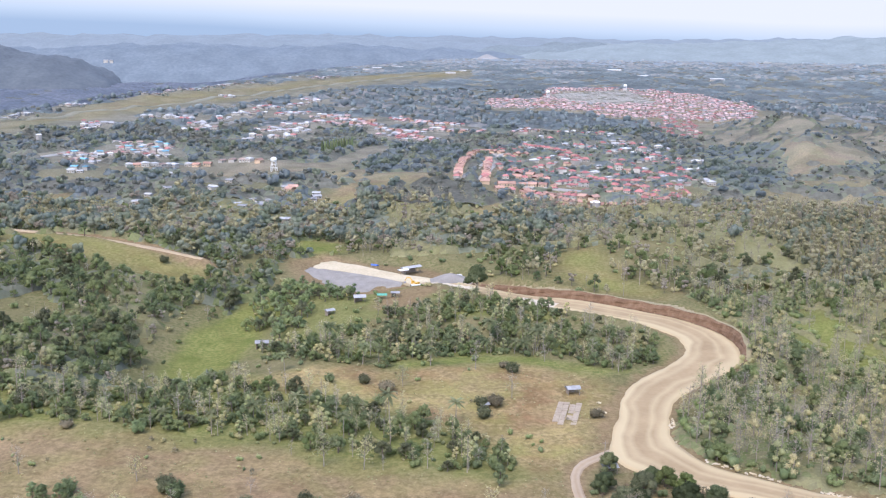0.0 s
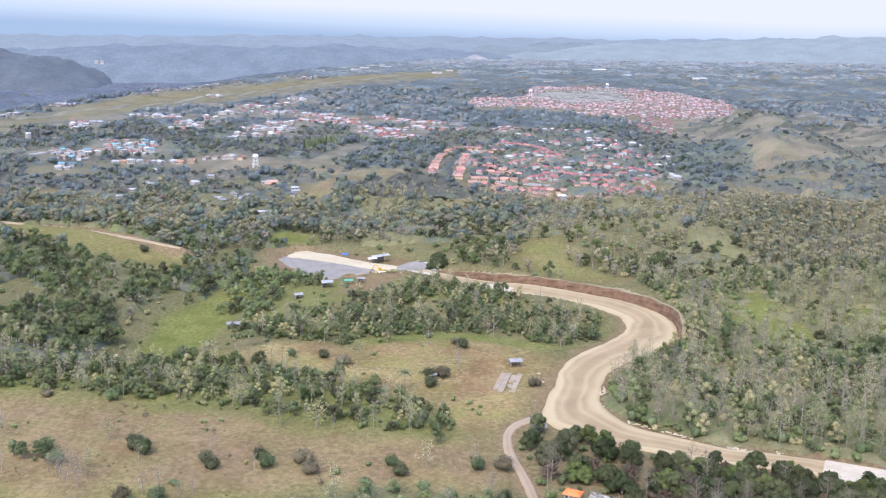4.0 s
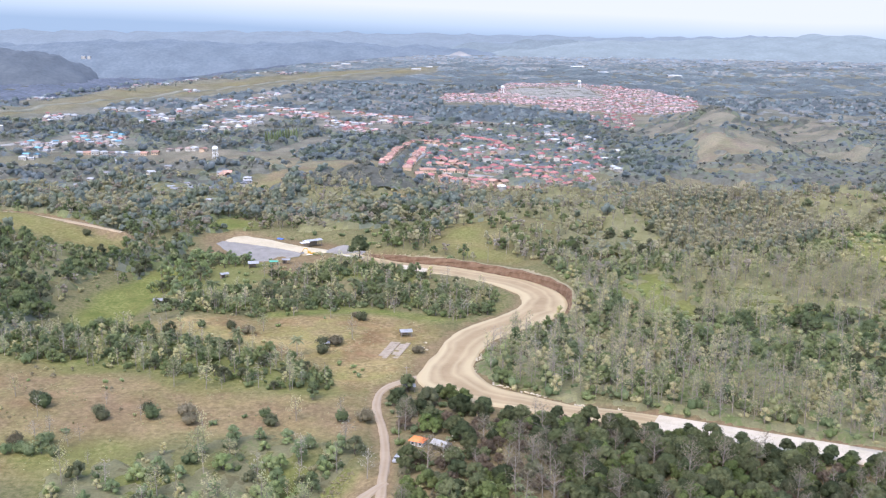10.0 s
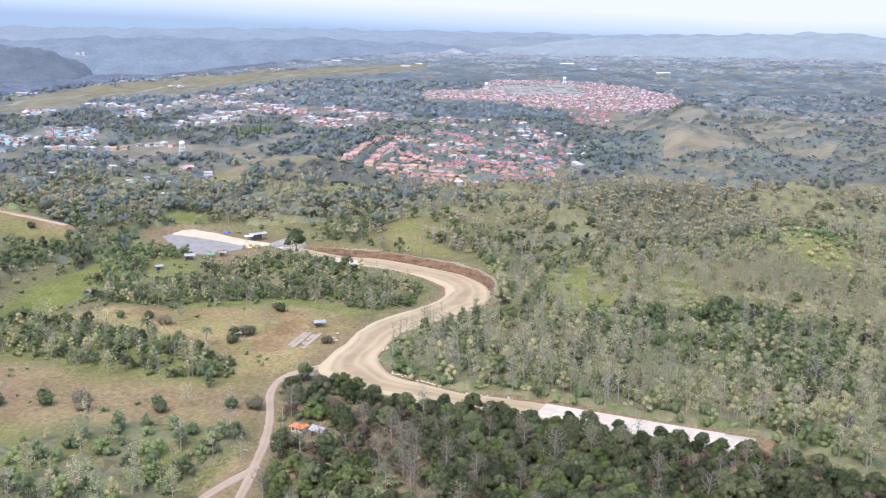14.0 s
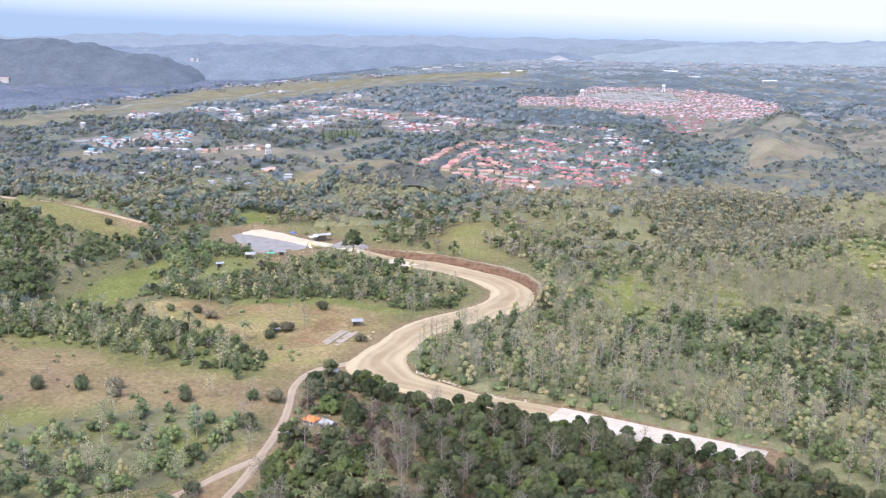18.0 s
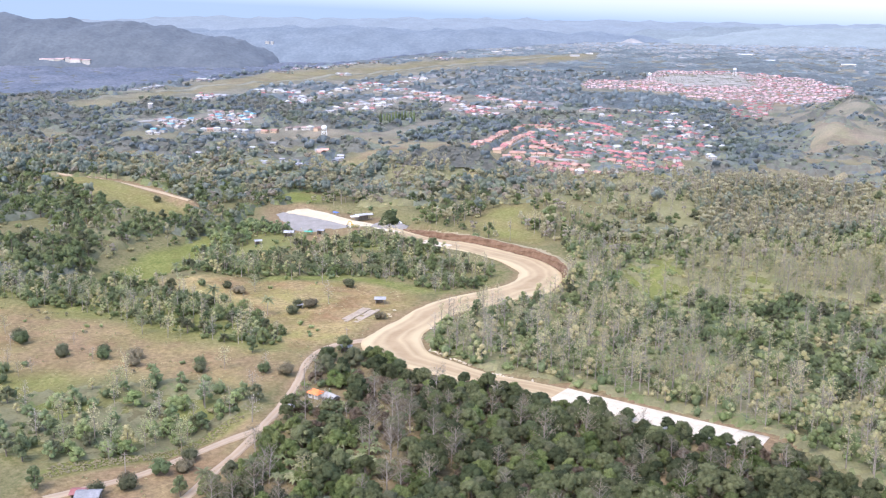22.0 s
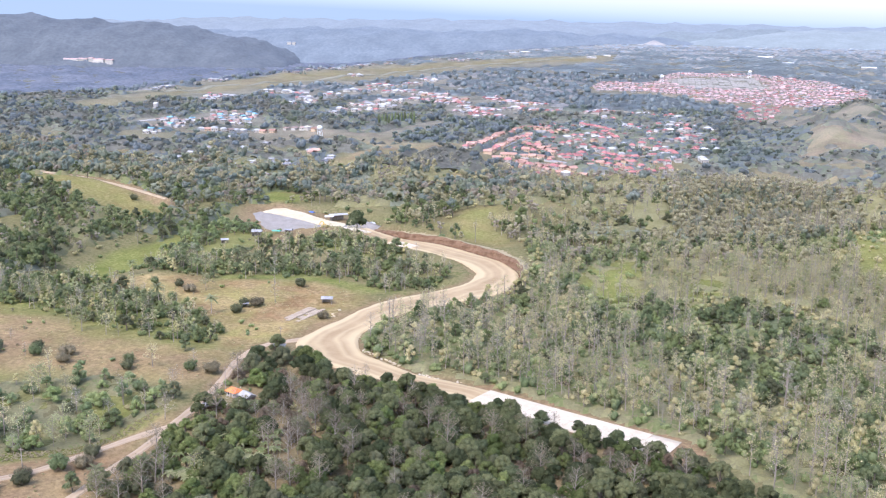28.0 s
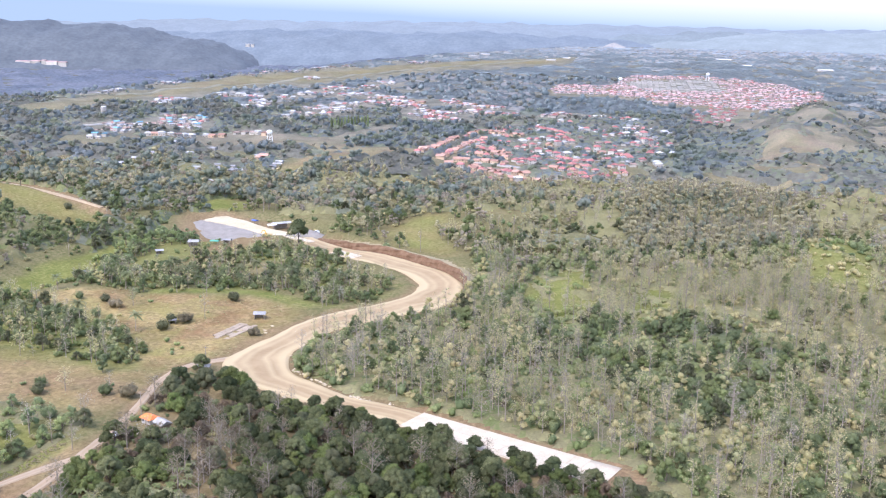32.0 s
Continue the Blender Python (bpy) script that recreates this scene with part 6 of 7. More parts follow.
def terrace(line, step, kinds, side, size=1.0):
    """Houses set close along a street, their fronts to it."""
    p = smooth([(*q, 0, 0) for q in line], step)
    for a, q in zip(p[:-1], p[1:]):
        t = math.atan2(q[1] - a[1], q[0] - a[0])
        x, y = (a[0] + q[0]) / 2 - side * math.sin(t), (a[1] + q[1]) / 2 + side * math.cos(t)
        put(town[kinds[int(rng.integers(len(kinds)))]], x + rng.normal(0, 0.7), y + rng.normal(0, 1.2), t + rng.choice([0, 0, math.pi / 2]) + rng.normal(0, 0.08) + (math.pi if side > 0 else 0), size * rng.uniform(0.58, 0.8))


for row in ORANGE_ROWS:
    terrace(row, 7.0, [1, 1, 1, 0], 0.0)
for row in RED_ROWS:
    terrace(row, 7.6, [0, 0, 0, 2, 1], 0.0)
for row in CREAM_ROWS:
    terrace(row, 9.0, [7, 7, 3, 0, 2], 0.0)
for row in VILLAGE_ROWS:
    terrace(row, 7.0, [3, 3, 7, 4, 5, 0], 4.5, 0.85)
    terrace(row, 7.5, [3, 7, 4, 3], -5.5, 0.85)
    terrace(row, 8.0, [4, 3, 7, 4], 14.0, 0.85)
for row in BUFF_ROWS:
    terrace(row, 8.5, [4, 4, 1, 7], 0.0)


def far_rows(rows, step, kinds, deep, name, label):
    """Joined houses along far streets, some rows deep."""
    spots = []
    for row in rows:
        p = smooth([(*q, 0, 0) for q in row], step)
        for a, q in zip(p[:-1], p[1:]):
            t = math.atan2(q[1] - a[1], q[0] - a[0])
            for k in range(deep):
                if rng.uniform() < 0.8:
                    side = (k - (deep - 1) / 2) * 10 + rng.normal(0, 1.5)
                    spots.append((kinds[int(rng.integers(len(kinds)))], a[0] - side * math.sin(t), a[1] + side * math.cos(t), 0, t + rng.normal(0, 0.2), rng.uniform(0.55, 0.85), rng.uniform(0.8, 1.1)))
    spots = np.array(spots)
    spots[:, 3] = height(spots[:, 1], spots[:, 2])
    batch(name, H_ALL, spots, label, "houses", False)


far_rows(EDGE_ROWS, 9.0, [3, 7, 7, 4, 3, 6], 2, "plateau_edge_houses", "distant pale houses along the edge of the plateau")
x, y = np.concatenate([np.array(smooth([(*q, 0, 0) for q in row], 11))[:, :2] for row in EDGE_ROWS]).T
batch("plateau_edge_trees", T_FAR, spots_for(x + 22 + rng.normal(0, 5, len(x)), y - 6 + rng.normal(0, 5, len(y)), np.arange(6), 0.45, 0.8), "dark hazy trees before the houses at the plateau's edge", "woodland")
far_rows(HILL_ROWS, 7.0, [3, 7, 7, 4, 3, 0], 3, "village_houses", "distant pale and tin roofed village houses among trees")
far_rows(PINK_ROWS, 7.0, [6, 6, 0, 1, 7, 3], 3, "village_roofs", "distant red and pale roofed houses of a village among trees")
settle(SUBDIV, 11, 13, 0.35, 0.7, pick_sub, 0, "distant_houses", "distant red and grey roofed houses of the subdivision", 0.5)
settle(SUBLOW, 11, 15, 0.2, 0.8, lambda x, y: rng.choice([0, 6, 0, 2]), 0, "lower_estate", "dark red roofed houses among trees below the estate", 0.6)
for i, (hx, hy) in enumerate(HAMLET):
    put(town[3], hx, hy, 0.4 * math.sin(i * 2.0), 0.5 + 0.07 * (i % 4))
put(town[1], -114.8, 762.6, 0.1, 0.8)
settle(VILLAGE_C, 18, 30, 0.9, 0.4, lambda x, y: rng.choice([0, 6, 3, 7], p=[0.08, 0.12, 0.45, 0.35]), 0, "plateau_houses", "distant pale roofed houses along the plateau edge", 0.4)
settle(FARSUB, 8.0, 12.5, 0.55, 0.92, lambda x, y: rng.choice([0, 6, 3], p=[0.12, 0.78, 0.1]), 0, "housing_estate", "far rows of identical red roofed houses")


def water_tower():
    e = tagged(new("water_tower"), "white spherical water tank on a splayed steel tower", "water tower")
    v, f = blob(np.array([0, 0, 9.2]), np.array([2.6, 2.6, 2.0]), 14, 8, 0.0)
    lump("tank", v, f, [M_WHITE], parent=e, sm=True)
    for k in range(6):
        a = math.pi * k / 3
        lump("leg", *tube([(2.9 * math.cos(a), 2.9 * math.sin(a), -0.5), (2.0 * math.cos(a), 2.0 * math.sin(a), 8.2)], [0.16, 0.14], 5), [M_WHITE], parent=e)
    for zz in (2.6, 5.4):
        r = 2.9 - 0.9 * zz / 8.4
        lump("ring_brace", *tube([(r * math.cos(t), r * math.sin(t), zz) for t in np.linspace(0, 2 * math.pi, 13)], [0.09] * 13, 4), [M_WHITE], parent=e)
    return e


put(water_tower(), -146, 862, 0, 1.08)


# ---- the cut bank and the works yard ----
def cut_bank():
    i0, i1 = 8, int(np.argmin(np.hypot(ROAD[:, 0] - 104, ROAD[:, 1] - 368)))
    p = ROAD[i0:i1 + 1]
    tang = np.gradient(ROAD[:, :2], axis=0)[i0:i1 + 1]
    tang /= np.linalg.norm(tang, axis=1)[:, None]
    nor = np.stack([-tang[:, 1], tang[:, 0]], -1)
    n, V, MI = len(p), [], []
    prof = [(0.0, -0.3), (0.35, 0.12), (0.8, 0.4), (1.1, 0.62), (1.5, 0.85), (2.0, 1.0), (3.4, 1.0), (7.5, 0.0)]
    for i in range(n):
        s = i / (n - 1)
        h = 4.3 * min(1, s * 5 + 0.1) * min(1, (1 - s) * 9) * (0.72 + 0.28 * s) * (1 + 0.07 * math.sin(i * 1.3))
        for j, (o, f) in enumerate(prof):
            off = p[i, 3] / 2 + o + 0.28 * math.sin(i * 2.1 + j) + 0.2 * math.sin(i * 5.3 + 2 * j)
            q = p[i, :2] + nor[i] * off
            z = p[i, 2] + f * h
            if j == len(prof) - 1:
                z = float(height(np.array([q[0]]), np.array([q[1]]))[0]) - 0.3
            V.append((*q, z))
    F = sheet(len(prof), n)
    for k in range(len(F)):
        MI.append(1 if k % (len(prof) - 1) >= 5 else 0)
    return tagged(lump("cut_bank", V, F, [M_BANK, M_VERGE], MI), "raw reddish earth bank cut beside the road", "bank", kind="structure")


cut_bank()


def polygon_slab(name, pts, z0, z1, m, label, category, kind="", parent=None):
    bm = bmesh.new()
    c = np.mean(pts, 0)
    ring = []
    for (x0, y0), (x1, y1) in zip(pts, pts[1:] + pts[:1]):
        for t in (0, 0.25, 0.5, 0.75):
            x, y = x0 + (x1 - x0) * t, y0 + (y1 - y0) * t
            ring.append((x + 0.5 * math.sin(3 * x), y + 0.5 * math.sin(2.3 * y)))
    top = [bm.verts.new((x, y, z1 + 0.1 * math.sin(x + y))) for x, y in ring]
    low = [bm.verts.new((c[0] + (x - c[0]) * 1.05, c[1] + (y - c[1]) * 1.05, z0)) for x, y in ring]
    bm.faces.new(top)
    for i in range(len(top)):
        j = (i + 1) % len(top)
        bm.faces.new((top[i], low[i], low[j], top[j]))
    bmesh.ops.triangulate(bm, faces=bm.faces)
    bmesh.ops.recalc_face_normals(bm, faces=bm.faces)
    me = bpy.data.meshes.new(name)
    bm.to_mesh(me)
    bm.free()
    me.materials.append(m)
    ob = new(name, me)
    ob.parent = parent
    return tagged(ob, label, category, kind=kind) if label else ob


polygon_slab("works_yard", [(-66, 553), (-44, 539), (-20, 519), (-4, 511), (10, 497), (0, 488), (-12, 494), (-21, 505), (-40, 517), (-56, 527), (-71, 534)], -7.0, -4.9, M_SAND, "pale levelled sand platform of the works yard", "yard", "structure")


def gravel_slope():
    top = smooth([(-72, 535, -4.95, 0), (-56, 527.5, -4.95, 0), (-40, 517.5, -4.95, 0), (-20, 504.5, -4.95, 0)], 2)
    low = smooth([(-75, 526, -9, 0), (-63, 509, -9, 0), (-49, 496, -8.6, 0), (-35, 494, -7.0, 0), (-22, 499, -6.0, 0)], 2)
    low[:, 2] = height(low[:, 0], low[:, 1]) - 0.3
    n, V = 40, []
    for j in range(6):
        t = j / 5
        for i in range(n):
            a, c = top[int(i / (n - 1) * (len(top) - 1))], low[int(i / (n - 1) * (len(low) - 1))]
            q = a[:3] + (c[:3] - a[:3]) * t
            V.append((q[0], q[1], q[2] + 0.12 * math.sin(i * 0.9 + j * 2) * (0 < j < 5)))
    return tagged(lump("gravel_slope", V, sheet(n, 6)[:, ::-1], [M_GRAVEL], sm=True), "grey gravel slope below the sand platform", "slope", kind="structure")


gravel_slope()
polygon_slab("raw_earth_shoulder", [(-84, 536), (-71, 537), (-72, 518), (-82, 528)], -9.0, -6.0, M_BANK, "red raw earth shoulder beside the yard", "bank", "structure")


def heap(x, y, z, rx, ry, h, m, label):
    n, V, F = 22, [(0, 0, h)], []
    for j, (r, f) in enumerate(((0.25, 0.8), (0.55, 0.45), (0.85, 0.14), (1.05, -0.25))):
        for k in range(n):
            a = 2 * math.pi * k / n
            s = 1 + 0.1 * math.sin(3 * a + j) + 0.06 * math.sin(7 * a)
            V.append((rx * r * s * math.cos(a), ry * r * s * math.sin(a), h * f))
    F += [(0, 1 + k, 1 + (k + 1) % n) for k in range(n)]
    for j in range(3):
        for k in range(n):
            a, b = 1 + j * n + k, 1 + j * n + (k + 1) % n
            F += [(a, a + n, b + n), (a, b + n, b)]
    ob = lump("mound", V, F, [m], sm=True)
    ob.location = (x, y, z)
    return tagged(ob, label, "heap")


heap(4, 508, -5.2, 13, 9, 4.2, M_GRAVEL, "large cone of grey gravel in the works yard")
heap(-9, 499, -5.0, 4, 2.5, 1.2, M_DIRT, "low heap of ochre earth beside an excavator")


# ---- sheds, huts and houses near the road ----
def shed(name, x, y, z, w, d, h, rise, turn, roof, label, closed=0.5, category="hut", lean=False):
    """Posts, part walls and a thin pitched sheet roof."""
    e = tagged(new(name), label, category)
    e.matrix_basis = pose(x, y, z, 0, 0, turn)
    for sx in (-1, 1):
        for sy in (-1, 1):
            lump("post", *boxes((sx * w * 0.46 - 0.09, sx * w * 0.46 + 0.09, sy * d * 0.46 - 0.09, sy * d * 0.46 + 0.09, -1.0, h)), [M_WOOD], parent=e)
    if closed:
        lump("wall", *boxes((-w * 0.46, w * 0.46 * (2 * closed - 1), d * 0.40, d * 0.44, -0.8, h * 0.95)), [M_WOOD], parent=e)
        lump("wall", *boxes((-w * 0.45, -w * 0.42, -d * 0.44, d * 0.40, -0.8, h * 0.9)), [M_WOOD], parent=e)
    lump("roof", *gable(w, d, h, rise, over=0.35, thick=0.08), [roof], parent=e)
    return e


for row in (("field_hut", 44.6, 325.5, 4.2, 3.0, 2.2, 0.8, 12, M_ZINC, "open timber hut with a pale tin roof in the dry meadow", 0.8),
            ("shack", 47.4, 264.2, 3.8, 2.8, 2.2, 0.5, 10, M_ZINC, "small shack with a white tin roof beside mango trees", 0.9),
            ("shack", 58.0, 210.5, 4.4, 3.2, 2.2, 1.0, -35, M_STREET, "grey tin shack beside the orange roofed house", 1.0),
            ("shack", 14, 311, 2.4, 2.0, 1.8, 0.4, 20, M_ZINC, "small tin roofed shelter among bushes", 0.6),
            ("stilt_hut", -75, 403, 5.2, 3.8, 2.4, 0.8, 8, M_ZINC, "dark hut with a pale tin roof in the green valley", 1.0),
            ("shack", -38, 448, 5.0, 3.6, 2.6, 1.0, 10, M_ZINC, "tin roofed shack below the works yard", 0.8),
            ("shack", -22, 455, 3.6, 3.0, 2.4, 0.5, 0, M_ZINC, "low tin roofed shelter below the works yard", 0.6),
            ("shack", -50, 432, 3.5, 3.0, 2.2, 0.6, 30, M_ZINC, "small tin roofed hut in green grass", 0.8),
            ("shack", 17.5, 138, 5.5, 4.0, 2.5, 0.8, 15, M_ZINC, "pale tin roofed shack beside the side track", 0.9),
            ("shack", 14.2, 139.5, 3.6, 3.4, 2.1, 0.7, 12, M_RED, "small rusty red roofed lean-to beside a shack", 0.9)):
    nm, hx, hy, w, d, h, rise, turn, roofm, lab, cl = row
    shed(nm, hx, hy, ground_z(hx, hy), w, d, h, rise, turn, roofm, lab, cl)
shed("green_net_shade", -28, 452, ground_z(-28, 452), 4, 3, 2.0, 0.4, 5, M_NET, "green net shade roof on posts beside a shack", 0, "shelter")
shed("long_shed", -17, 527, -5.2, 11, 4, 2.8, 0.7, 38, M_ZINC, "long open works shed with a pale tin roof", 0.9, "shed")
shed("site_tent", -21, 521, -5.0, 4.5, 3, 2.4, 0.6, 30, M_WHITE, "white canopy beside the long works shed", 0, "canopy")
shed("blue_tarp_shelter", -37, 535, -5.0, 3.6, 2.0, 1.6, 0.5, -35, M_BLUETARP, "low shelter under a blue tarpaulin", 0, "shelter")
hz = ground_z(51.5, 215.5)
farmhouse = tagged(new("farmhouse"), "small farmhouse under a bright orange sheet roof", "house")
farmhouse.matrix_basis = pose(51.5, 215.5, hz, 0, 0, -25) @ Matrix.Scale(0.72, 4)
lump("wall", *boxes((-2.7, 2.7, -2.0, 2.0, -0.6, 2.5)), [M_WALL], parent=farmhouse)
lump("roof", *gable(5.6, 4.4, 2.5, 1.3, over=0.6, thick=0.12, hip=1.4), [M_TARP], parent=farmhouse)
lump("door", *boxes((-0.45, 0.45, -2.05, -1.95, 0, 2.0)), [M_WOOD], parent=farmhouse)
for wx in (-1.7, 1.7):
    lump("window", *boxes((wx - 0.5, wx + 0.5, -2.05, -1.95, 0.9, 1.8)), [M_GLASS], parent=farmhouse)


def vehicle(name, x, y, z, turn, paint, label, category, long=4.4, cab=True, bed=False):
    e = tagged(new(name), label, category)
    e.matrix_basis = pose(x, y, z, 0, 0, turn)
    w, a = 0.88, long / 2
    prof = [(-a, 0.45), (-a, 0.95), (-a * 0.55, 1.02), (-a * 0.3, 1.55), (a * 0.72, 1.6), (a * 0.98, 1.05), (a, 0.45)]
    if bed:
        prof = [(-a, 0.6), (-a, 2.4), (-a * 0.52, 2.5), (-a * 0.5, 1.1), (-a * 0.45, 1.1), (-a * 0.42, 2.1), (a * 0.98, 2.1), (a, 0.6)]
        w = 1.15
    V = [(px, s * w * (0.86 if pz > 1.3 else 1), pz) for s in (-1, 1) for px, pz in prof]
    n = len(prof)
    F = [(i, (i + 1) % n, n + (i + 1) % n) for i in range(n)] + [(i, n + (i + 1) % n, n + i) for i in range(n)]
    F += [(0, i + 1, i) for i in range(1, n - 1)] + [(n, n + i, n + i + 1) for i in range(1, n - 1)]
    lump("body", V, F, [paint], parent=e)
    if not bed:
        for s in (-1, 1):
            lump("window", *boxes((-a * 0.22, a * 0.68, s * w * 0.9 - 0.03, s * w * 0.9 + 0.03, 1.08, 1.5)), [M_GLASS], parent=e)
        lump("windscreen", *boxes((-a * 0.47, -a * 0.36, -w * 0.75, w * 0.75, 1.08, 1.5)), [M_GLASS], parent=e)
    for sx in (-0.62, 0.62):
        for s in (-1, 1):
            r = 0.34 if not bed else 0.5
            lump("wheel", *merge([tube([(sx * a, s * w - 0.11, r), (sx * a, s * w + 0.11, r)], [r, r], 12), tube([(sx * a, s * w + 0.11, r), (sx * a, s * w + 0.112, r)], [r, 0.01], 12),
                                  tube([(sx * a, s * w - 0.112, r), (sx * a, s * w - 0.11, r)], [0.01, r], 12)]), [M_TYRE], parent=e)
    return e


vehicle("van", 45.6, 207, ground_z(45.6, 207) + 0.0, 75, M_ZINC, "grey van parked beside the farm track", "van")
vehicle("truck", -12.5, 489.5, -4.85, 20, M_WHITE, "white truck parked in the works yard", "truck", 6.0, bed=True)
vehicle("car", 8, 516, -5.2, -10, M_WHITE, "white car parked behind the gravel heap", "car")


def excavator(x, y, z, turn):
    e = tagged(new("excavator"), "yellow tracked excavator working in the yard", "excavator")
    e.matrix_basis = pose(x, y, z, 0, 0, turn)
    for s in (-1, 1):
        lump("track", *boxes((-1.9, 1.9, s * 1.15 - 0.3, s * 1.15 + 0.3, 0, 0.8)), [M_TYRE], parent=e)
    lump("body", *boxes((-1.9, 1.2, -1.2, 1.2, 0.85, 1.9), (-2.1, -1.0, -1.2, 1.2, 0.9, 2.2)), [M_YELLOW], parent=e)
    cab = lump("cab", *boxes((0.1, 1.5, 0.2, 1.2, 1.0, 2.9)), [M_YELLOW], parent=e)
    lump("window", *boxes((1.5, 1.53, 0.3, 1.1, 1.7, 2.7)), [M_GLASS], parent=cab)
    lump("boom", *tube([(1.2, -0.2, 1.6), (3.0, -0.2, 4.0), (5.0, -0.2, 3.8)], [0.3, 0.3, 0.2], 4), [M_YELLOW], parent=e)
    lump("stick", *tube([(5.0, -0.2, 3.8), (6.3, -0.2, 1.6)], [0.22, 0.16], 4), [M_YELLOW], parent=e)
    lump("bucket", *boxes((5.7, 6.6, -0.7, 0.3, 0.7, 1.6)), [M_METAL], parent=e)


excavator(-14, 495, -4.9, 150)

# concrete drying floors, kerb rubble, new slabs
for i in range(2):
    cells = [(-1.9 + 1.9 * c + 0.05, 1.9 * c - 0.05, -10 + 2 * k + 0.06, -8 + 2 * k - 0.06, -0.6, 0.1 + 0.04 * rng.uniform(-1, 1)) for k in range(10) for c in range(2) if rng.uniform() < 0.86 - 0.35 * (k < 2)]
    floor = tagged(new("drying_floor"), "weathered cracked concrete drying floor in dry grass", "drying floor", "drying floors")
    floor.matrix_basis = pose(38.6 + 4.1 * i, 308, ground_z(38 + 4.6 * i, 308) + 0.1, 0, 0, -13)
    for c in cells:
        lump("slab", *boxes(c), [M_FLOOR], parent=floor)
for i, s in enumerate((0.0, 0.36)):
    ob = lump("new_slab", *boxes((-12, 12, -1.9, 1.9, -0.3, 0.2)), [M_CONC])
    ob.matrix_basis = pose(47, 447.5 + 5 * i, -1.35, 0, 0.0, -32)
    tagged(ob, "newly poured pale concrete road slab", "slab", "new slabs")
for k in range(4):
    ob = lump("new_slab", *boxes((-2.9, 2.9, -2.2, 2.2, -0.3, 0.2)), [M_CONC])
    ob.matrix_basis = pose(-2 + 5.2 * k, 500.5 - 5.0 * k, -4.85 + 0.55 * k, 0, 0, -44)
    tagged(ob, "newly poured pale concrete road slab", "slab", "new slabs")
rock = [tagged(lump("rubble_block", *blob(np.array([0, 0, 0.1]), np.array([1.2, 0.7, 0.4]), 7, 4, 0.35), [M_SAND]), "pale block of limestone rubble along the verge", "rubble", "verge rubble")]
chips = [{"stone": (*blob(np.array([0, 0, 0.1]), np.array([0.75, 0.5, 0.3]), 6, 3, 0.4), M_CONC)}, {"stone": (*blob(np.array([0, 0, 0.05]), np.array([0.9, 0.35, 0.22]), 6, 3, 0.4), M_SAND)}]
verge = smooth([(74, 305, 0, 0), (71.5, 293, 0, 0), (72, 281, 0, 0), (79.5, 270, 0, 0), (91, 261, 0, 0), (104, 252, 0, 0), (118, 248.5, 0, 0)], 0.28)
rows = []
for i, q in enumerate(verge):
    if rng.uniform() < 0.25 + 0.5 * math.sin(i * 0.11) + 0.35 * math.sin(i * 0.047 + 1):
        rows.append((i % 2, q[0] + rng.normal(0, 0.45), q[1] + rng.normal(0, 0.45), 0.12, rng.uniform(0, 6), rng.uniform(0.3, 1.0), 1.0))
batch("verge_rubble", chips, rows, "broken pale concrete and limestone rubble along the road's inner edge", "rubble", False)
outcrop = tagged(new("rock_outcrop"), "bare pale limestone outcrop among dry trees", "rock")
outcrop.location = (122, 328, ground_z(122, 328))
for i in range(9):
    v, f = blob(np.array([rng.uniform(-5, 5), rng.uniform(-2.5, 2.5), 0.2]), np.array([1.6, 1.1, 0.8]) * rng.uniform(0.6, 1.3), 7, 4, 0.35)
    lump("boulder", v, f, [M_SAND], parent=outcrop)
for q in ((52.5, 318), (51.5, 312), (53, 309), (86, 242.5), (89, 240), (82, 247)):
    put(rock[0], q[0], q[1], q[0], 0.9)


def pole(x, y, h=8.0):
    e = tagged(new("utility_pole"), "grey concrete utility pole with a crossarm", "utility pole", "utility poles")
    e.location = (x, y, ground_z(x, y))
    lump("shaft", *tube([(0, 0, -0.6), (0, 0, h)], [0.16, 0.1], 7), [M_PALEBARK], parent=e)
    lump("crossarm", *boxes((-0.9, 0.9, -0.06, 0.06, h - 0.7, h - 0.55)), [M_WOOD], parent=e)
    return e


for q in ((46.5, 268), (45.5, 222), (20, 152)):
    pole(*q)

def far_block(cx, cy, cz, rows, material, label):
    """A distant building of several wings: rows of x, y, length, depth, height."""
    e = tagged(new("distant_building"), label, "building")
    e.location = (cx, cy, cz)
    for wx, wy, ln, dp, hh in rows:
        lump("wing", *boxes((wx - ln / 2, wx + ln / 2, wy - dp / 2, wy + dp / 2, -14, hh * 0.45)), [M_WALL], parent=e)
        lump("roof", *(lambda v, f: (v + (wx, wy, 0), f))(*gable(ln, dp, hh * 0.45, dp * 0.2)), [material], parent=e)


far_block(-1385, 2484, -11, [(-50, 0, 44, 10, 2.5), (-14, 3, 26, 12, 5), (12, 0, 12, 12, 10), (36, -2, 32, 12, 4.5), (66, 0, 24, 10, 2.5)], M_PINK, "long white hillside building complex with faded red roofs")
far_block(-975, 2972, 34, [(-8, 0, 12, 6, 3), (8, 0, 9, 6, 2.6)], M_ZINC, "small white building on the far valley side")
M_QUARRY = mat("bare_pale_rock", (0.27, 0.265, 0.255), (0.34, 0.325, 0.30), 40)
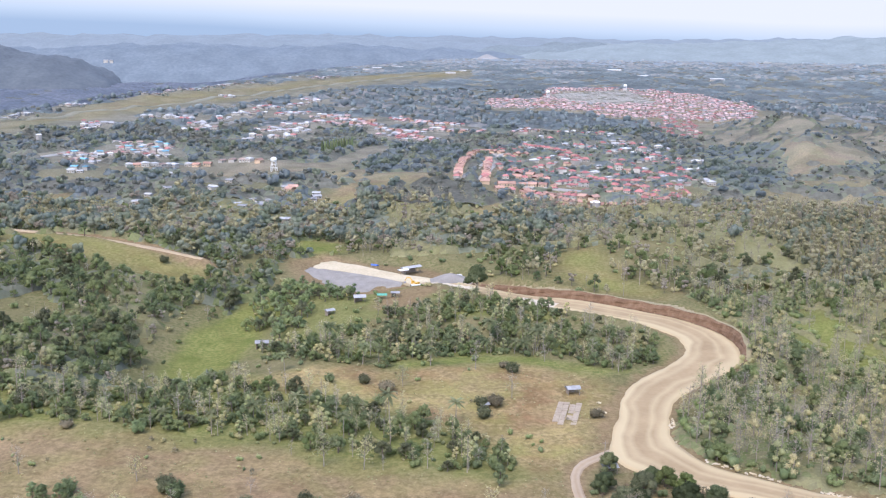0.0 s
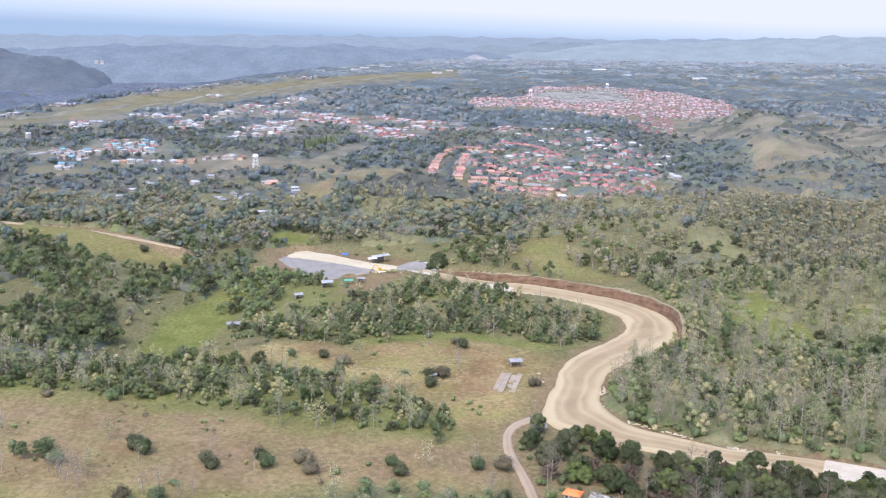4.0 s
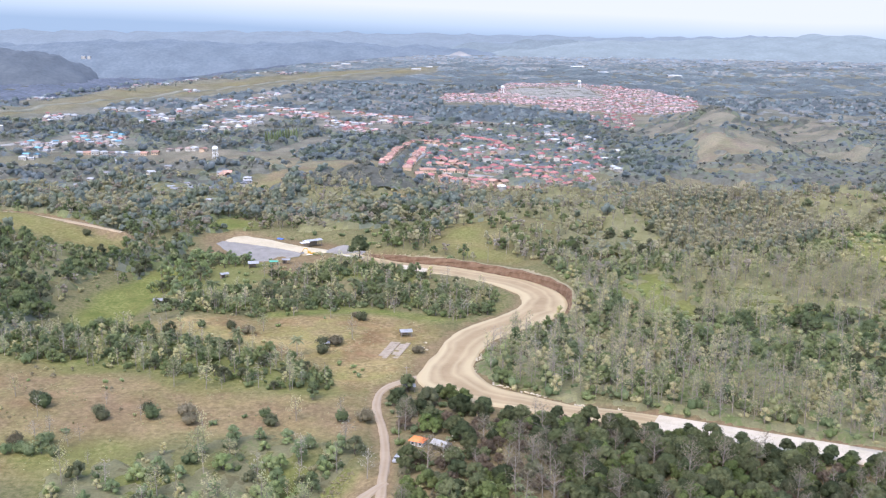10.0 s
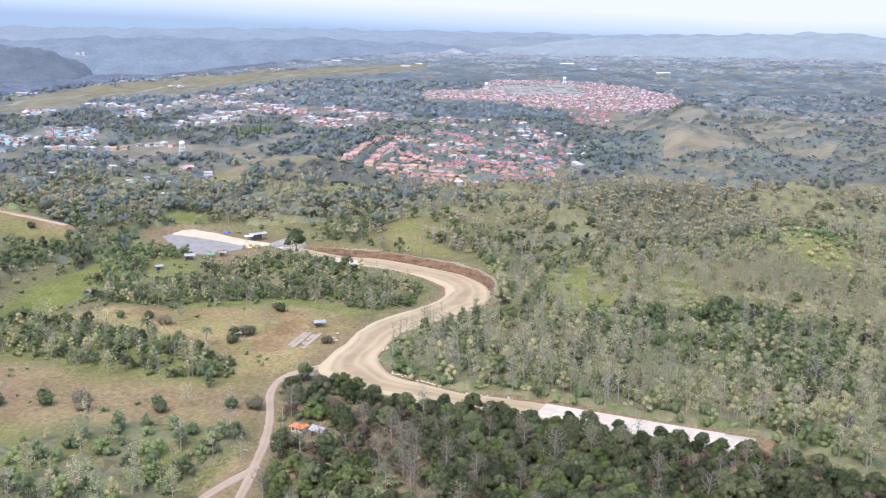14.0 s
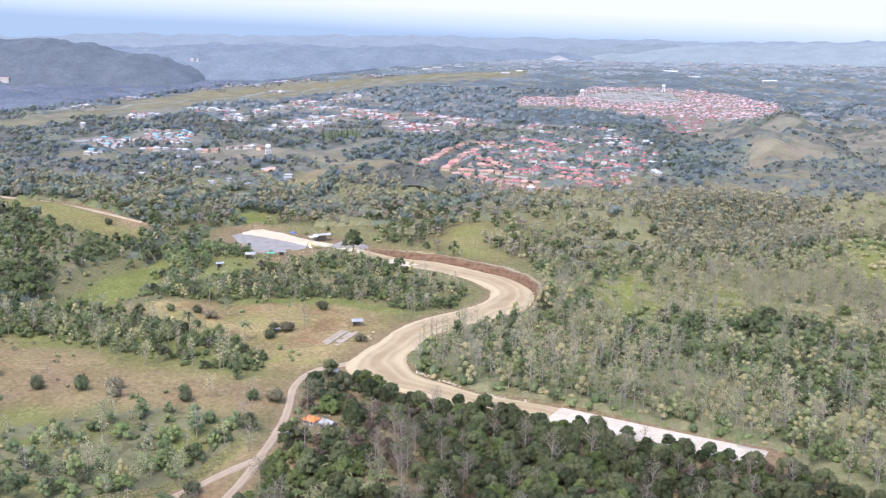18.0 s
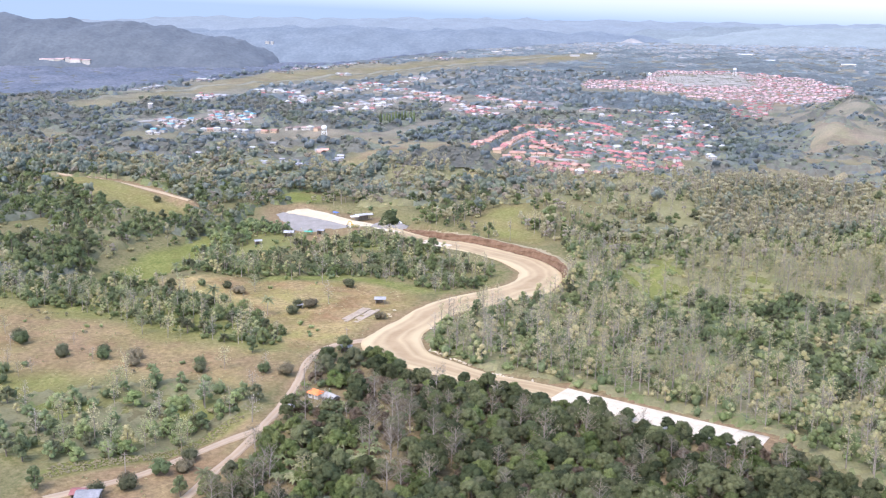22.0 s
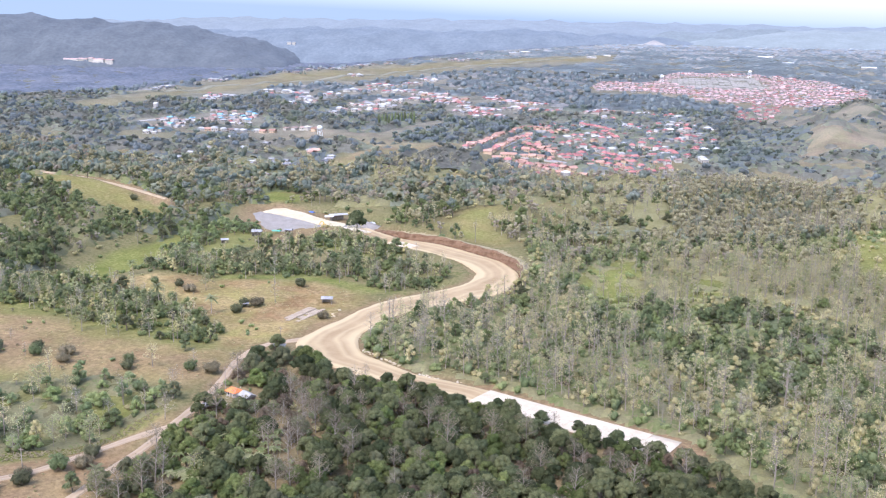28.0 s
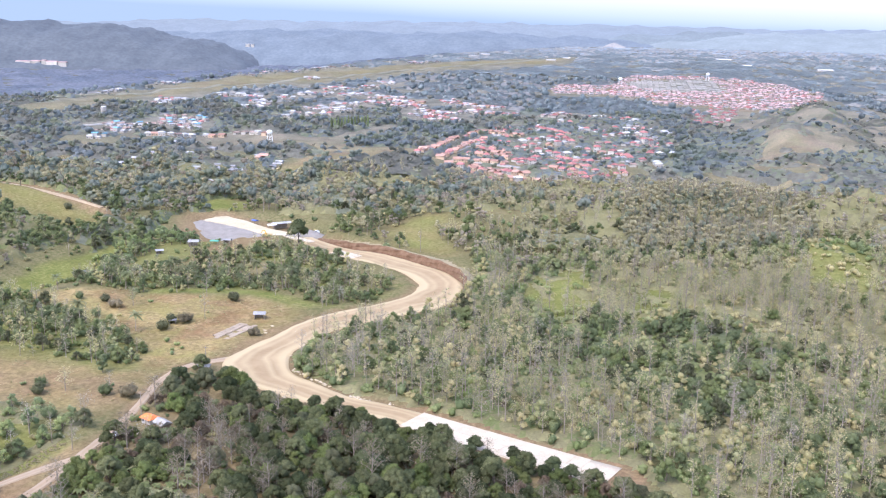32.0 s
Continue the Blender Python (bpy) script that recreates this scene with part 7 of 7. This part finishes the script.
# scattered farmhouses between the yard and the town, bananas, cypresses
for i, (hx, hy, j) in enumerate([(-138, 683, 3), (-128, 690, 3), (-119, 697, 3), (-131, 614, 3), (-149, 679, 3), (-170, 736, 3), (-95, 727, 3), (-116, 756, 1), (-122, 705, 3), (-141, 640, 3), (-112, 640, 3), (-185, 700, 4)]):
    put(town[j], hx, hy, i * 0.8, 0.62 + 0.05 * (i % 4))
spots = np.vstack([spots_for(rng.uniform(-175, -120, 70), rng.uniform(318, 338, 70), [0, 1], 0.8, 1.2), spots_for(rng.uniform(56, 82, 90), rng.uniform(155, 186, 90), [0, 1], 0.8, 1.2),
                   spots_for(rng.uniform(150, 215, 60), rng.uniform(335, 385, 60), [0, 1], 0.8, 1.2)])
batch("banana_plants", T_BANANA, spots, "broad-leaved banana plants in dense clumps", "banana plants")
cyp = {"trunk": (*tube([(0, 0, -0.5), (0, 0, 4)], [0.3, 0.2], 5), M_BARK), "crown": (*merge([blob(np.array([0, 0, 9.0]), np.array([1.5, 1.5, 8.0]), 7, 9, 0.14), leaves(rng.normal(0, 1, (70, 3)) * (0.8, 0.8, 3.2) + (0, 0, 8), rng.normal(0, 1, (70, 3)), 1.2)]), M_DEEP)}
cyp_proto = thing("cypress", cyp, "tall dark columnar tree standing in a row", "tree", "row of columnar trees")
for i in range(12):
    put(cyp_proto, -117 + 2.1 * i, 968 + 5.5 * i, i, 0.75 + 0.05 * (i % 3))

# ---- in and beyond the town ----
def street(pts, w, label):
    line = smooth([(px, py, 0, w) for px, py in pts], 8)
    line[:, 2] = height(line[:, 0], line[:, 1]) + 0.5
    return tagged(ribbon("street", line, M_STREET, 3, edge=0.0, skirt=1.5), label, "street", kind="structure")


street([(14, 800), (27, 880), (40, 950), (56, 1035)], 9, "grey concrete street between rows of houses")
street([(30, 800), (44, 915), (58, 1000)], 7, "grey concrete street between rows of houses")
street([(50, 800), (88, 776), (116, 746), (140, 712)], 8, "grey concrete street in front of terraced houses")
street([(100, 900), (140, 860), (195, 790)], 7, "grey concrete street in the subdivision")
street([(-380, 905), (-334, 1072), (-320, 1150)], 9, "pale street running through the village")


def round_tank(x, y, z, r, h, label):
    e = tagged(new("water_tank"), label, "water tank")
    e.location = (x, y, z)
    lump("wall", *tube([(0, 0, -1), (0, 0, h)], [r, r], 20), [M_STREET], parent=e, sm=True)
    lump("roof", *tube([(0, 0, h), (0, 0, h + r * 0.2), (0, 0, h + r * 0.3)], [r * 1.02, r * 0.6, 0.02], 20), [M_WHITE], parent=e, sm=True)


round_tank(107, 703, ground_z(107, 703), 3.6, 6.0, "white cylindrical water tank at the estate's edge")
round_tank(-432, 1076, ground_z(-432, 1076), 3.2, 9.5, "pale cylindrical water tank beyond the village")
for tx, ty in ((318, 1800), (169, 1666)):
    e = water_tower()
    e.matrix_basis = pose(tx, ty, ground_z(tx, ty)) @ Matrix.Scale(1.25, 4)
long_hall = house_thing(house(42, 14, 5, 2.5, 0, M_WALL, M_WHITEROOF), "long white roofed hall on the far plateau", "far halls")
for i, (tx, ty, a, s) in enumerate([(-177, 2294, 0.4, 1.0), (-158, 2373, 0.3, 0.8), (-110, 2443, 0.3, 0.8), (12, 2207, 0.1, 0.8), (40, 2300, 0.1, 0.6), (390, 2362, 0.0, 1.2), (420, 2172, 0.1, 0.9), (455, 2150, 0.1, 0.7), (581, 2188, 0.1, 1.2), (156, 2018, 0.1, 0.5), (-60, 2500, 0.3, 0.6)]):
    put(long_hall, tx, ty, a, s * 0.62)
px0 = [(px, py) for px in np.arange(170, 345, 9.6) for py in np.arange(1580, 1820, 12) if inside(PLOTS, np.array([px]), np.array([py]))[0] and rng.uniform() < 0.85]
batch("house_plots", [{"slab": (*boxes((-4.3, 4.3, -3.4, 3.4, -1, 0.5)), M_STREET)}], [(0, px, py, ground_z(px, py), 0.1, 1, 1) for px, py in px0], "rows of bare concrete house slabs", "slabs", False)
heap(129, 3150, 46, 40, 30, 14, M_QUARRY, "pale bare quarry face on the far ridge")
M_STRIP = mat("weathered_runway", (0.195, 0.188, 0.138), (0.240, 0.230, 0.172), 30)
strip = smooth([(-640, 1154, 0, 14), (-480, 1400, 0, 14), (-310, 1700, 0, 14), (-60, 2150, 0, 14), (60, 2370, 0, 14)], 15)
strip[:, 2] = height(strip[:, 0], strip[:, 1]) + 1.0
tagged(ribbon("runway", strip, M_STRIP, 3, edge=0.0, skirt=2.5), "old grey runway on the grassy plateau", "runway", kind="structure")


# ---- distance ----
def backdrop_material(name, base, haze_glow, strength):
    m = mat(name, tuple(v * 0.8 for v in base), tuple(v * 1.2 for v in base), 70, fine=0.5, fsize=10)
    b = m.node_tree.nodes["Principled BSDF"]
    # bluish emission on the slopes stands in for haze in the air
    b.inputs["Emission Color"].default_value = (*haze_glow, 1)
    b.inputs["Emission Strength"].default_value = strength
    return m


def ridge(name, cx, cy, half, depth, top, base, material, turn, seed, label, flat=0.6, rough=0.22):
    """A range of wooded hills: flat sets how blunt its ends are, rough how uneven its crest is."""
    n, m = 170, 16
    V = []
    for j in range(m):
        for i in range(n):
            u, v = (i / (n - 1)) * 2 - 1, j / (m - 1)
            lx, ly = u * half, (v - 0.0) * depth
            prof = (1 - u * u) ** flat * (1 - rough + rough * float(wob(lx, 0, half * 0.5, seed)) + 0.2 * rough * float(wob(lx, 0, half * 0.13, seed + 1)))
            z = base + (top - base) * prof * math.sin(min(1.0, v * 1.25) * math.pi / 2) + 0.05 * (top - base) * float(wob(lx, ly, 170, seed)) * (0.3 + v) + 0.022 * (top - base) * float(wob(lx, ly, 47, seed + 2)) + 0.9 * float(wob(lx, ly, 19, seed + 4))
            V.append((cx + lx * math.cos(turn) - ly * math.sin(turn), cy + lx * math.sin(turn) + ly * math.cos(turn), z))
    ob = lump(name, V, sheet(n, m), [material], sm=True)
    return tagged(ob, label, "hills", kind="structure")


# hill colours, each with its own strength of painted haze
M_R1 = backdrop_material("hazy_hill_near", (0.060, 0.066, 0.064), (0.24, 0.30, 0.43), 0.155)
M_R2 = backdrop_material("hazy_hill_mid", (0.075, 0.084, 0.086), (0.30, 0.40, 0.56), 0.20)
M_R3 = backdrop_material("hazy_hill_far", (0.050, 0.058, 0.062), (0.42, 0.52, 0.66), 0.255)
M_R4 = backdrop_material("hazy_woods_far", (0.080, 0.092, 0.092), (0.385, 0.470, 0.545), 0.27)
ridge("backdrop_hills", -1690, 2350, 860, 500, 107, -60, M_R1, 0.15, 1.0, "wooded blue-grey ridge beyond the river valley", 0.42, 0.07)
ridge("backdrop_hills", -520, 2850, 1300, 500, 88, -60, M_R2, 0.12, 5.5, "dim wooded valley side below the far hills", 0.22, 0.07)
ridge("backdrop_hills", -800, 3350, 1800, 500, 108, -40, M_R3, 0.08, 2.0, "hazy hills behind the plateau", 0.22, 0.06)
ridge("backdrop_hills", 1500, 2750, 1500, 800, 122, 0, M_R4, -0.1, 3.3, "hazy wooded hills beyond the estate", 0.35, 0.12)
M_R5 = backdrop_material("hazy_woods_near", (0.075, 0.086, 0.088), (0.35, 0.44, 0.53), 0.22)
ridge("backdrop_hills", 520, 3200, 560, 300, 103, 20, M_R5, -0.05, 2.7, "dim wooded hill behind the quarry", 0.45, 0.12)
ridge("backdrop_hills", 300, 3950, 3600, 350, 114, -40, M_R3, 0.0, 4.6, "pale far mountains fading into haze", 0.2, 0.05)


def sky_backdrop():
    """Bank of bright haze low over the horizon, far behind everything."""
    n, rows = 96, (-80, 60, 90, 115, 140, 180, 260, 420)
    V = [(4750 * math.sin(a) + 80, 4750 * math.cos(a) - 40, z) for z in rows for a in np.linspace(-1.25, 1.1, n)]
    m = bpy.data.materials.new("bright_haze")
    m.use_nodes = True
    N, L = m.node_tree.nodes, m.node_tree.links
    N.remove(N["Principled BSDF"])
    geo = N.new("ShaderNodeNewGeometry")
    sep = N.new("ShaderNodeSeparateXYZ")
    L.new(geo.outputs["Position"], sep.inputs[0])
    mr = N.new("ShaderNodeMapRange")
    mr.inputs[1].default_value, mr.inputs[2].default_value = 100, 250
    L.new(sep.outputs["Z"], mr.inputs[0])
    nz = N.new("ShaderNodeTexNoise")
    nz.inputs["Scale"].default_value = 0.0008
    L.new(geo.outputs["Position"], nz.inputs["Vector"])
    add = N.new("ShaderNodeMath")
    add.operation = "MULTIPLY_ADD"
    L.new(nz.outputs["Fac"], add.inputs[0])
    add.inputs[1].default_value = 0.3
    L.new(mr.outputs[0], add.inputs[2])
    # haze is painted by height as the emission colour of this shell
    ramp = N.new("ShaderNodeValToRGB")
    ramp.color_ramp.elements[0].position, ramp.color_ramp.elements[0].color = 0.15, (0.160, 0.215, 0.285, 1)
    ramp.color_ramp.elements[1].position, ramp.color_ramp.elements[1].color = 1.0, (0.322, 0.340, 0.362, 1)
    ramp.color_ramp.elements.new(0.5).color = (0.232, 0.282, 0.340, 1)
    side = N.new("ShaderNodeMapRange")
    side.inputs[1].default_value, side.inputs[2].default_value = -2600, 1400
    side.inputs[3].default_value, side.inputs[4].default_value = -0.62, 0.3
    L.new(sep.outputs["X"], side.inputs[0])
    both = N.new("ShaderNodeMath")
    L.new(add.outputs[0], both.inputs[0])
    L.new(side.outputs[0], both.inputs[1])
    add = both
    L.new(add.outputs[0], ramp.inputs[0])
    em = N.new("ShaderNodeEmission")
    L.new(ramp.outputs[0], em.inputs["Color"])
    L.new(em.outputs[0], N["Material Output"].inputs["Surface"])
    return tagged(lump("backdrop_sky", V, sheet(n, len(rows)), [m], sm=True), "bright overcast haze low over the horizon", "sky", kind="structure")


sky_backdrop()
